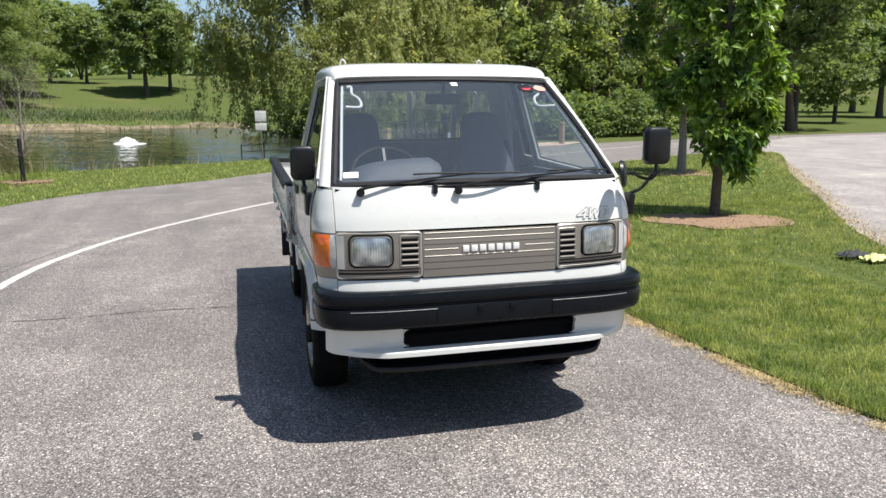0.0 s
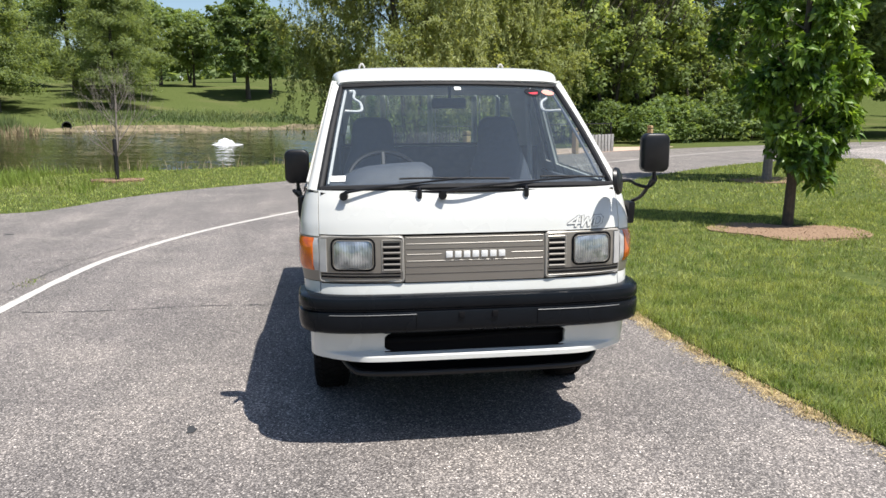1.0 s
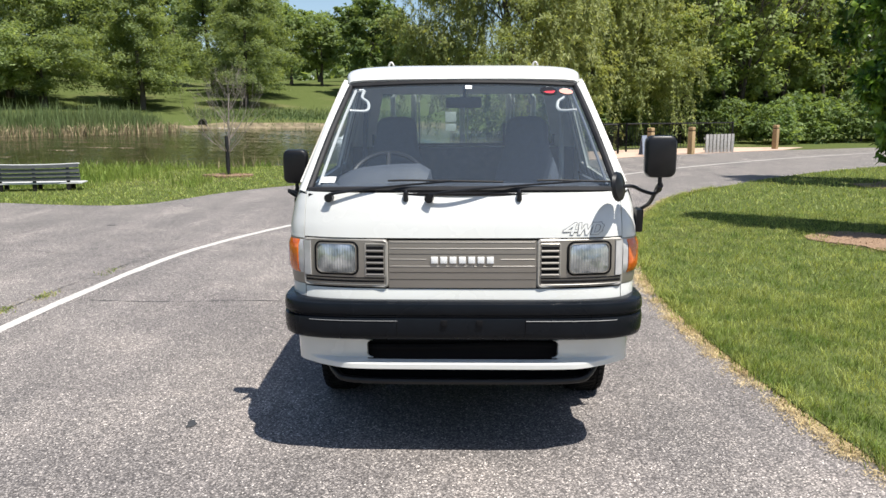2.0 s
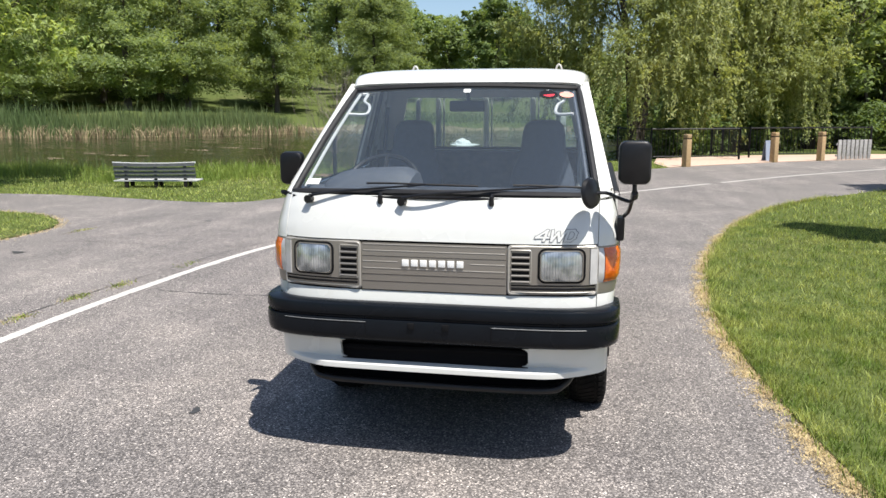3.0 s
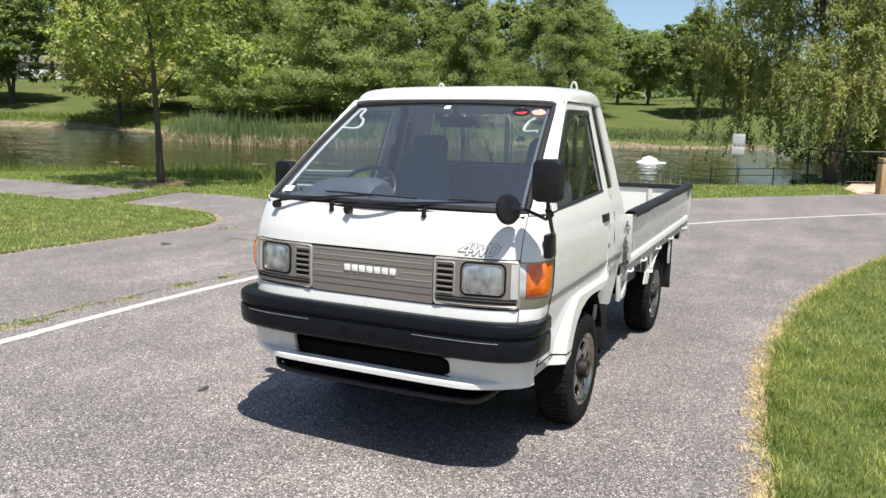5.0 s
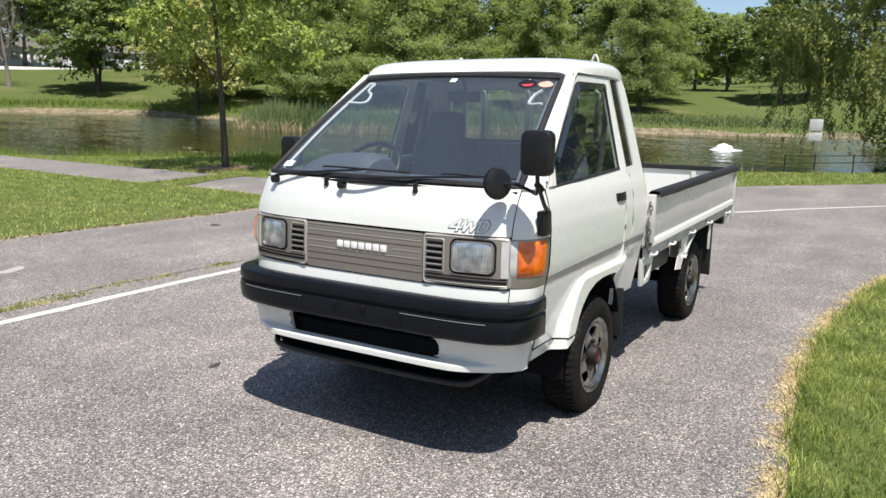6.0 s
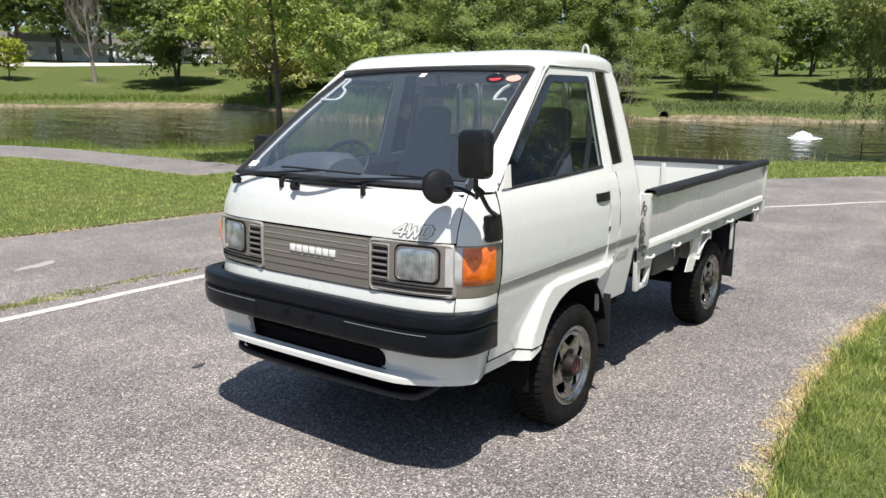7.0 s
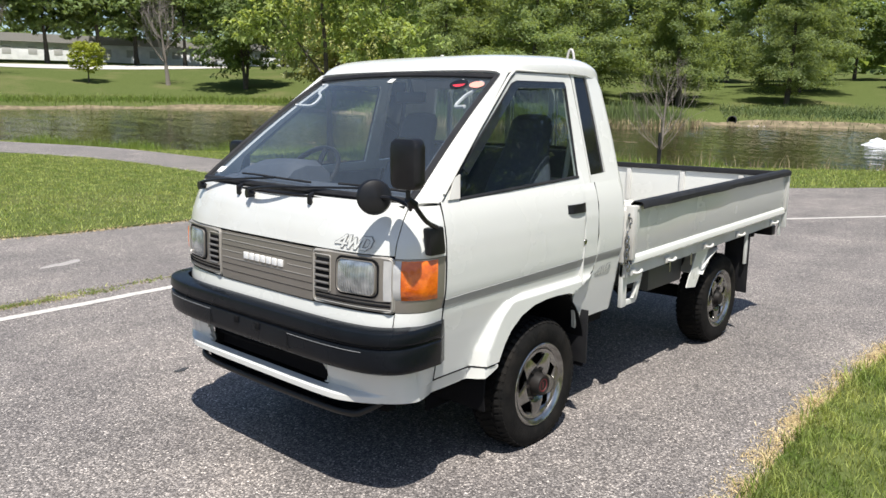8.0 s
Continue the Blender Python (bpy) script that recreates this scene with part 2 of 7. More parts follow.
LAWN = mat("lawn_soil_and_turf", (0.056, 0.076, 0.023), 0.9, grain=(14.0, (0.104, 0.126, 0.044), 1.0), stain=(0.16, (0.135, 0.130, 0.060), 0.85), bump=0.8, bump_scale=40, spec=0.0)
BLADE = leaf_mat("grass_blade", (0.128, 0.190, 0.040), (0.368, 0.396, 0.134), 0.42, 0.62, 3.6)
TALL = leaf_mat("tall_grass", (0.13, 0.20, 0.035), (0.20, 0.25, 0.055), 0.3, 0.35, 0.4)
STRAW = mat("dead_straw", (0.56, 0.45, 0.25), 0.9, grain=(9.0, (0.42, 0.32, 0.165), 0.9), island=0.35)
STRAW_MAT = mat("trodden_straw", (0.40, 0.325, 0.20), 0.95, grain=(25.0, (0.28, 0.225, 0.145), 1.0), stain=(9.0, (0.17, 0.15, 0.10), 0.8), bump=0.6, bump_scale=90)
DARK_SLAT = mat("dark_bench_slat", (0.075, 0.08, 0.085), 0.7, grain=(14.0, (0.11, 0.115, 0.12), 0.8))
REED = leaf_mat("green_reed", (0.108, 0.158, 0.062), (0.165, 0.205, 0.085), 0.32, 0.4, 0.1)
REED_DRY = mat("dry_reed", (0.31, 0.25, 0.145), 0.9, island=0.35)
BANK = mat("bare_earth_bank", (0.105, 0.083, 0.050), 0.95, grain=(1.6, (0.225, 0.182, 0.112), 1.0), stain=(0.9, (0.075, 0.078, 0.034), 0.9), bump=0.6, bump_scale=8)
MULCH = mat("wood_mulch", (0.160, 0.098, 0.058), 0.95, grain=(30.0, (0.31, 0.205, 0.130), 1.0), bump=0.8, bump_scale=60)
BRICK = mat("pinkish_paving_brick", (0.46, 0.32, 0.245), 0.85, grain=(6.0, (0.52, 0.40, 0.32), 0.8))
CONCRETE = mat("pale_concrete", (0.34, 0.30, 0.25), 0.85, grain=(5.0, (0.26, 0.225, 0.185), 0.8))
POSTWOOD = mat("weathered_timber", (0.40, 0.28, 0.145), 0.85, grain=(10.0, (0.30, 0.20, 0.10), 0.9), obrand=0.15)
GREYWOOD = mat("silvered_timber", (0.36, 0.35, 0.33), 0.85, grain=(14.0, (0.25, 0.24, 0.23), 0.9), obrand=0.12)
BARK = mat("grey_brown_bark", (0.095, 0.078, 0.06), 0.95, grain=(12.0, (0.055, 0.045, 0.036), 0.9), bump=0.8, bump_scale=25)
BARK_PALE = mat("pale_grey_bark", (0.26, 0.225, 0.195), 0.95, grain=(14.0, (0.17, 0.148, 0.13), 0.9), bump=0.6, bump_scale=25)
LEAF_DARK = leaf_mat("dark_green_leaf", (0.128, 0.190, 0.068), (0.192, 0.256, 0.094), 0.50, 0.3)
LEAF_YOUNG = leaf_mat("fresh_green_leaf", (0.058, 0.128, 0.022), (0.205, 0.305, 0.050), 0.45, 0.45, 1.3)
LEAF_YOUNG.node_tree.nodes["Principled BSDF"].inputs["Roughness"].default_value = 0.36
LEAF_YOUNG.node_tree.nodes["Principled BSDF"].inputs["Specular IOR Level"].default_value = 0.55
LEAF_MID = leaf_mat("green_leaf", (0.145, 0.205, 0.074), (0.210, 0.272, 0.104), 0.50, 0.3)
LEAF_LIGHT = leaf_mat("light_green_leaf", (0.190, 0.262, 0.084), (0.365, 0.430, 0.160), 0.52, 0.45, 1.0)
LEAF_WILLOW = leaf_mat("yellow_green_willow_leaf", (0.220, 0.262, 0.100), (0.335, 0.370, 0.155), 0.5, 0.25)
LEAF_PINE = leaf_mat("feathery_green_needle", (0.178, 0.235, 0.095), (0.258, 0.318, 0.136), 0.56, 0.25)
LEAF_YELLOW = leaf_mat("yellow_green_leaf", (0.26, 0.31, 0.035), (0.33, 0.36, 0.05), 0.4, 0.3)
LEAF_TAN = leaf_mat("tan_olive_leaf", (0.260, 0.300, 0.110), (0.400, 0.400, 0.190), 0.5, 0.35)
LEAF_OLIVE = leaf_mat("grey_olive_leaf", (0.185, 0.250, 0.092), (0.275, 0.335, 0.135), 0.56, 0.35)
WATER = water_mat()
FOAM = mat("white_foam", (0.74, 0.76, 0.77), 0.6, bump=0.5, bump_scale=12)
DARKCLOTH = mat("charcoal_cloth", (0.035, 0.037, 0.042), 0.9, bump=0.3, bump_scale=120)
YELLOWCLOTH = mat("yellow_cloth", (0.62, 0.64, 0.26), 0.8)
BUILDING = mat("white_cladding", (0.84, 0.85, 0.86), 0.6, grain=(1.0, (0.62, 0.63, 0.65), 0.6))
BOARD = mat("weathered_white_board", (0.50, 0.50, 0.49), 0.6, grain=(9.0, (0.36, 0.36, 0.35), 0.8))
PIPE = mat("dark_pipe", (0.03, 0.03, 0.03), 0.8)


# ---- mesh helpers ----
def link(name, data, parent=None, label="", material=None):
    ob = new(name, data)
    if material:
        data.materials.append(material)
    if parent:
        ob.parent = parent
    if label:
        ob["label"] = label
    return ob


def part(name, bm, material, parent=None, label="", smooth=True, angle=38):
    """Links a bmesh as one mesh object under a thing or part."""
    bmesh.ops.recalc_face_normals(bm, faces=bm.faces)
    if smooth:
        for f in bm.faces:
            f.smooth = True
        lim = radians(angle)
        for e in bm.edges:
            if len(e.link_faces) == 2 and e.calc_face_angle(0.0) > lim:
                e.smooth = False
    me = bpy.data.meshes.new(name)
    bm.to_mesh(me)
    bm.free()
    return link(name, me, parent, label, material)


def raw(name, verts, faces, material, parent=None, label="", smooth=False):
    me = bpy.data.meshes.new(name)
    me.from_pydata([tuple(v) for v in np.asarray(verts).tolist()], [], faces if isinstance(faces, list) else np.asarray(faces).tolist())
    if smooth:
        me.shade_smooth()
    me.update()
    return link(name, me, parent, label, material)


def thing(name, label, category, m=None, group="", kind=""):
    ob = new(name)
    ob.empty_display_size = 0.1
    if m is not None:
        ob.matrix_basis = m
    return tagged(ob, label, category, group, kind)


def box(bm, x0, x1, y0, y1, z0, z1, bevel=0.0, m=None):
    """Adds a box with bevelled edges."""
    r = bmesh.ops.create_cube(bm, size=1.0)
    vs = r["verts"]
    for v in vs:
        v.co = Vector(((x0 + x1) / 2 + v.co.x * (x1 - x0), (y0 + y1) / 2 + v.co.y * (y1 - y0), (z0 + z1) / 2 + v.co.z * (z1 - z0)))
    if bevel:
        es = list({e for v in vs for e in v.link_edges})
        out = bmesh.ops.bevel(bm, geom=es, offset=bevel, segments=2, affect="EDGES", profile=0.6)
        vs = list({v for f in out["faces"] for v in f.verts} | {v for v in vs if v.is_valid})
    if m is not None:
        for v in vs:
            v.co = m @ v.co
    return bm


def boxes(*rows, bevel=0.0):
    bm = bmesh.new()
    for r in rows:
        box(bm, *r, bevel=bevel)
    return bm


def tube(bm, pts, radius, sides=8, cap=True):
    """Adds a tube along points; radius is a number or one a point."""
    pts = [Vector(p) for p in pts]
    rad = radius if isinstance(radius, (list, tuple)) else [radius] * len(pts)
    rings, up = [], None
    for i, p in enumerate(pts):
        d = (pts[min(i + 1, len(pts) - 1)] - pts[max(i - 1, 0)]).normalized()
        if up is None:
            up = Vector((0, 0, 1)) if abs(d.z) < 0.9 else Vector((1, 0, 0))
        a = d.cross(up).normalized()
        up = a.cross(d).normalized()
        rings.append([bm.verts.new(p + rad[i] * (math.cos(t) * a + math.sin(t) * up)) for t in [2 * math.pi * k / sides for k in range(sides)]])
    for r0, r1 in zip(rings, rings[1:]):
        for k in range(sides):
            bm.faces.new((r0[k], r0[(k + 1) % sides], r1[(k + 1) % sides], r1[k]))
    if cap:
        bm.faces.new(rings[0][::-1])
        bm.faces.new(rings[-1])
    return bm


def bent(pts, n=6):
    """Smooth points through a polyline (Catmull-Rom)."""
    P = [np.array(p, float) for p in pts]
    P = [2 * P[0] - P[1]] + P + [2 * P[-1] - P[-2]]
    out = []
    for a, b, c, d in zip(P, P[1:], P[2:], P[3:]):
        for k in range(n):
            t = k / n
            out.append(0.5 * (2 * b + (c - a) * t + (2 * a - 5 * b + 4 * c - d) * t * t + (3 * b - a - 3 * c + d) * t ** 3))
    return out + [P[-2]]


def lathe(bm, prof, steps=32, m=None):
    """Adds a turned shape about the x axis from (x, r) points."""
    rings = []
    for k in range(steps):
        a = 2 * math.pi * k / steps
        rings.append([bm.verts.new((x, r * math.cos(a), r * math.sin(a))) for x, r in prof])
    for k in range(steps):
        r0, r1 = rings[k], rings[(k + 1) % steps]
        for i in range(len(prof) - 1):
            bm.faces.new((r0[i], r0[i + 1], r1[i + 1], r1[i]))
    if m is not None:
        for r in rings:
            for v in r:
                v.co = m @ v.co
    return bm


def slab(P, t, bm=None):
    """A curved sheet from a grid of points P[u][v], thickened by t to its back (t > 0: against du x dv)."""
    P = np.asarray(P, float)
    du, dv = np.gradient(P, axis=0), np.gradient(P, axis=1)
    N = np.cross(du, dv)
    N /= np.linalg.norm(N, axis=2, keepdims=True) + 1e-12
    Q = P - N * t
    bm = bm or bmesh.new()
    nu, nv = P.shape[:2]
    A = [[bm.verts.new(P[i, j]) for j in range(nv)] for i in range(nu)]
    B = [[bm.verts.new(Q[i, j]) for j in range(nv)] for i in range(nu)]
    for i in range(nu - 1):
        for j in range(nv - 1):
            bm.faces.new((A[i][j], A[i + 1][j], A[i + 1][j + 1], A[i][j + 1]))
            bm.faces.new((B[i][j], B[i][j + 1], B[i + 1][j + 1], B[i + 1][j]))
    for i in range(nu - 1):
        bm.faces.new((A[i][0], B[i][0], B[i + 1][0], A[i + 1][0]))
        bm.faces.new((A[i][-1], A[i + 1][-1], B[i + 1][-1], B[i][-1]))
    for j in range(nv - 1):
        bm.faces.new((A[0][j], A[0][j + 1], B[0][j + 1], B[0][j]))
        bm.faces.new((A[-1][j], B[-1][j], B[-1][j + 1], A[-1][j + 1]))
    return bm


def plate(outline, depth, bm=None, m=None):
    """A flat polygon in x, z thickened along y from 0 to depth."""
    bm = bm or bmesh.new()
    a = [bm.verts.new((x, 0, z)) for x, z in outline]
    b = [bm.verts.new((x, depth, z)) for x, z in outline]
    k = len(a)
    bm.faces.new(a)
    bm.faces.new(b[::-1])
    for i in range(k):
        bm.faces.new((a[i], b[i], b[(i + 1) % k], a[(i + 1) % k]))
    if m is not None:
        for v in a + b:
            v.co = m @ v.co
    return bm


def rounded(x0, x1, z0, z1, r, n=4):
    """Outline of a rounded rectangle."""
    out = []
    for cx, cz, a0 in ((x1 - r, z0 + r, -90), (x1 - r, z1 - r, 0), (x0 + r, z1 - r, 90), (x0 + r, z0 + r, 180)):
        for k in range(n + 1):
            a = radians(a0 + 90 * k / n)
            out.append((cx + r * math.cos(a), cz + r * math.sin(a)))
    return out


def ring(outer, inner, bm=None):
    """Faces between two loops with the same number of 3D points."""
    bm = bm or bmesh.new()
    a = [bm.verts.new(p) for p in outer]
    b = [bm.verts.new(p) for p in inner]
    k = len(a)
    for i in range(k):
        bm.faces.new((a[i], a[(i + 1) % k], b[(i + 1) % k], b[i]))
    return bm


def thick(bm, t):
    """Thickens open faces by t."""
    bmesh.ops.recalc_face_normals(bm, faces=bm.faces)
    bmesh.ops.solidify(bm, geom=bm.faces[:], thickness=t)
    return bm

# ---- the truck: body surfaces ----
NEXP, CORNER = 3.6, 0.30
WZ = ((0.40, 0.735), (0.46, 0.750), (0.52, 0.765), (0.60, 0.780), (0.70, 0.798), (0.80, 0.814), (0.838, 0.817), (0.888, 0.832), (1.00, 0.837), (1.10, 0.835), (1.18, 0.824), (1.225, 0.812), (1.26, 0.798), (1.80, 0.657), (1.90, 0.630))
FZ = ((0.40, 0.0), (0.77, -0.018), (0.83, -0.004), (0.95, -0.006), (1.05, 0.0), (1.12, 0.014), (1.20, 0.038), (1.262, 0.068), (1.35, 0.12))


def lerp_table(tab, z):
    return float(np.interp(z, [a for a, b in tab], [b for a, b in tab]))


def half_width(z):
    return lerp_table(WZ, z)


def front_y(x, z, w=None):
    """The cab's front face at (x, z)."""
    w = w or lerp_table(((0.4, 0.79), (0.6, 0.81), (0.9, 0.835), (1.1, 0.835), (1.26, 0.80)), z)
    s = min(abs(x) / w, 0.9999)
    return lerp_table(FZ, z) + CORNER * (1 - (1 - s ** NEXP) ** (1 / NEXP))


def side_x(y, z):
    """The cab's side, half the width at (y, z), with the corner, the side crease and the wheel-arch flare."""
    w = half_width(z)
    f = lerp_table(FZ, min(z, 1.26))
    if z <= 1.26 and y < f + CORNER:
        c = max(0.0, 1 - (y - f) / CORNER)
        wf = lerp_table(((0.4, 0.79), (0.6, 0.81), (0.9, 0.835), (1.1, 0.835), (1.26, 0.80)), z)
        k = min(1.0, max(0.0, (y - 0.16) / 0.12))
        w = (wf * (1 - k) + w * k) * (1 - c ** NEXP) ** (1 / NEXP)
    if z < 0.80:
        front = (y - lerp_table(FLARE, z)) / 0.045
        back = (1.285 + (z - 0.719) * 2.5 - y) / 0.05
        k = min(1.0, max(0.0, min(front, back)))
        w += max(0.0, 0.834 - w) * k * k * (3 - 2 * k) * min(1.0, (0.80 - z) / 0.026)
    return w


# front edge of the flared wheel arch, and the opening's outline
FLARE = ((0.45, 0.49), (0.587, 0.520), (0.672, 0.575), (0.729, 0.625), (0.775, 0.69), (0.792, 0.77), (0.80, 0.80))
OPENING = ((0.575, 0.36), (0.600, 0.44), (0.631, 0.512), (0.674, 0.588), (0.72, 0.643), (0.80, 0.697), (0.90, 0.729), (1.0, 0.739), (1.10, 0.739), (1.20, 0.732), (1.25, 0.716), (1.29, 0.684), (1.325, 0.625), (1.36, 0.55), (1.40, 0.42))


def arch(y, base):
    """Lower edge of the side: the arch over the front wheel, or base."""
    return max(base, lerp_table(OPENING, y)) if OPENING[0][0] < y < OPENING[-1][0] else base


def side_sheet(ys, lo, hi, rows, sgn, t=0.02, bm=None):
    P = []
    for y in ys:
        a, b = lo(y), hi(y)
        if a < 0.74 and b > 0.9:    # rows follow the flare's upper crease
            k = rows // 2
            zs = np.concatenate([np.linspace(a, 0.770, k), np.linspace(0.776, 0.802, 6), np.linspace(0.812, b, rows - k - 6)])
        else:
            zs = np.linspace(a, b, rows)
        P.append([(sgn * side_x(y, z), y, z) for z in zs])
    return slab(P, t * sgn, bm)


def front_sheet(xs, lo, hi, rows, t=0.02, out=0.0, bm=None):
    P = [[(x, front_y(x, z) - out, z) for z in np.linspace(lo(x), hi(x), rows)] for x in xs]
    return slab(P, t, bm)


def smooth(t):
    t = np.clip(t, 0, 1)
    return t * t * (3 - 2 * t)


def const(v):
    return lambda q: v


def cab_shell(truck):
    """Outer panels of the cab."""
    E = 0.737          # the hood's side gap
    part("hood_panel", front_sheet(np.linspace(-E, E, 41), const(1.062), const(1.262), 10), WHITE, truck)
    part("lower_front_panel", front_sheet(np.linspace(-E, E, 41), const(0.765), const(0.826), 6), WHITE, truck)
    # dark backing behind the gaps
    part("front_backing", front_sheet(np.linspace(-0.79, 0.79, 41), const(0.62), const(1.25), 12, 0.01, -0.0175), GAP_SHADE, truck)
    for s in (-1, 1):
        ys = np.concatenate([np.linspace(0.0, 0.10, 10), np.linspace(0.12, 0.266, 8)])

        def corner_sheet(lo, hi, rows):
            P = []
            for q in ys:
                col = []
                for z in np.linspace(lo, hi, rows):
                    ya = front_y(E + 0.004, z)
                    y = ya + (0.268 - ya) * q / 0.266
                    col.append((s * side_x(y, z), y, z))
                P.append(col)
            return slab(P, 0.02 * s)
        part("front_corner_panel", corner_sheet(1.052, 1.250, 10), WHITE, truck)
        part("front_corner_panel", corner_sheet(0.509, 0.833, 12), WHITE, truck)
        part("front_sill", side_sheet(np.linspace(0.10, 0.628, 30), lambda y: 0.452 + 1.1 * max(0.0, y - 0.43) ** 2, const(0.508), 4, s), WHITE, truck)
        part("side_backing", slab([[(s * (side_x(y, z) - 0.03), y, z) for z in np.linspace(max(0.47, arch(y, 0.47)) + 0.01, 1.24, 8)] for y in np.linspace(0.2, 1.7, 40)], 0.01 * s), GAP_SHADE, truck)
        # rear quarter below and beside the door
        ysr = np.concatenate([np.linspace(1.30, 1.44, 12), np.linspace(1.4555, 1.70, 12)])
        part("rear_quarter_panel", side_sheet(ysr, lambda y: arch(y, 0.545 if y > 1.40 else 0.50), lambda y: 0.705 + (y - 1.27) * 0.57 if y < 1.45 else 1.262, 30, s), WHITE, truck)
        part("side_stripe", slab([[(s * (side_x(y, z) + 0.0025), y, z) for z in np.linspace(0.831 + 0.017 * (y - 0.28), 0.868 + 0.022 * (y - 0.28), 6)] for y in np.linspace(1.457, 1.698, 8)], 0.002 * s), STRIPE, truck, "grey stripe along the side")
        pts = ((1.419, 1.262), (1.712, 1.262), (1.70, 1.50), (1.672, 1.75), (1.64, 1.81), (1.398, 1.81), (1.411, 1.79), (1.418, 1.5))
        hole = ((1.434, 1.300), (1.582, 1.306), (1.578, 1.55), (1.566, 1.745), (1.556, 1.790), (1.437, 1.790), (1.435, 1.74), (1.433, 1.5))
        bm = ring([(s * side_x(y, z), y, z) for y, z in pts], [(s * (side_x(y, z) - 0.002), y, z) for y, z in hole])
        part("rear_pillar", thick(bm, 0.02 * 1), WHITE, truck)
        bm = bmesh.new()
        bm.faces.new([bm.verts.new((s * (side_x(y, z) - 0.012), y, z)) for y, z in hole])
        q = part("quarter_window", bm, DARK_GLASS, truck, "dark narrow quarter window", smooth=False)
        # pillar beside the windscreen
        P = []
        for v in np.linspace(0, 1, 12):
            a = np.array(screen(s, v))
            y = 0.272 + (0.905 - 0.272) * v
            z = 1.258 + (1.806 - 1.258) * v
            b = np.array((s * side_x(max(y, 0.272), z), y, z))
            row = []
            for k in np.linspace(0, 1, 6):
                p = a * (1 - k) + b * k
                out = 0.022 * math.sin(math.pi * k)
                row.append(p + np.array((s * out * 0.7, -out * 0.7, out * 0.25)))
            P.append(row)
        part("windscreen_pillar", slab(P, -0.02 * s), WHITE, truck)
    # roof with a rounded rim
    P = []
    for y, zc in ((0.812, 1.787), (0.828, 1.800), (0.855, 1.820), (0.90, 1.840), (0.96, 1.857), (1.05, 1.867), (1.2, 1.875), (1.38, 1.881), (1.54, 1.881), (1.61, 1.874), (1.655, 1.860), (1.685, 1.841), (1.702, 1.815), (1.710, 1.785)):
        row = []
        wr = lerp_table(((0.83, 0.616), (0.88, 0.628), (0.97, 0.642), (1.1, 0.651), (1.5, 0.653), (1.66, 0.642), (1.722, 0.62)), y)
        zr = lerp_table(((0.81, 1.772), (0.88, 1.792), (1.0, 1.80), (1.5, 1.803), (1.722, 1.77)), y)
        for a in np.linspace(-90, 90, 33):
            sa, ca = math.sin(radians(a)), math.cos(radians(a))
            x = wr * math.copysign(abs(sa) ** 0.55, sa)
            z = zr + (zc + 0.008 - zr) * ca ** 0.40
            dy = 0.058 * (x / 0.66) ** 2 if y < 1.0 else 0.0
            dy *= max(0.0, (1.0 - y) / 0.17)
            row.append((x, y + dy, z))
        P.append(row)
    part("roof", slab(P, 0.015), WHITE, truck)
    # rear wall round its window
    REAR = ((0.545, 1.700), (1.262, 1.705), (1.50, 1.70), (1.75, 1.672), (1.81, 1.64))
    RR = 0.055

    def back_sheet(x0, x1, z0, z1, n):
        return slab([[(x * (half_width(z) - RR) / 0.745, lerp_table(REAR, z) + RR, z) for z in np.linspace(z0, z1, 6)] for x in np.linspace(x0, x1, n)], -0.02)
    part("rear_wall", back_sheet(-0.745, 0.745, 0.56, 1.41, 30), WHITE, truck)
    part("rear_wall", back_sheet(-0.745, 0.745, 1.755, 1.80, 24), WHITE, truck)
    for x0, x1 in ((-0.745, -0.64), (0.64, 0.745)):
        part("rear_wall", back_sheet(x0, x1, 1.405, 1.76, 4), WHITE, truck)
    for s in (-1, 1):
        P = [[(s * (half_width(z) - RR + RR * math.cos(radians(a))), lerp_table(REAR, z) + RR * math.sin(radians(a)), z) for z in np.linspace(0.55, 1.81, 16)] for a in (0, 18, 36, 54, 72, 90)]
        part("rear_corner", slab(P, 0.02 * s), WHITE, truck)
    rw = part("rear_window", boxes((-0.60, 0.60, 1.742, 1.746, 1.41, 1.755)), GLASS, truck)
    part("window_seal", boxes((-0.61, 0.61, 1.735, 1.752, 1.405, 1.422), (-0.61, 0.61, 1.735, 1.752, 1.745, 1.76), (-0.61, -0.592, 1.735, 1.752, 1.422, 1.745), (0.592, 0.61, 1.735, 1.752, 1.422, 1.745)), RUBBER, rw)
    part("rear_trim", boxes((-0.74, 0.74, 1.68, 1.70, 0.62, 1.40), bevel=0.01), INTERIOR, truck)
    part("headlining", boxes((-0.60, 0.60, 0.93, 1.66, 1.80, 1.812), bevel=0.005), INTERIOR, truck)


def screen(s, v):
    """The windscreen's surface: s across from -1 to 1, v up from 0 to 1."""
    x = s * (0.734 + (0.617 - 0.734) * v)
    y = 0.078 + (0.818 - 0.078) * v + s * s * (0.088 + (0.050 - 0.088) * v)
    z = 1.268 + (1.791 - 1.268) * v - s * s * (0.010 + 0.008 * v) + 0.02 * math.sin(math.pi * v)
    return (x, y, z)


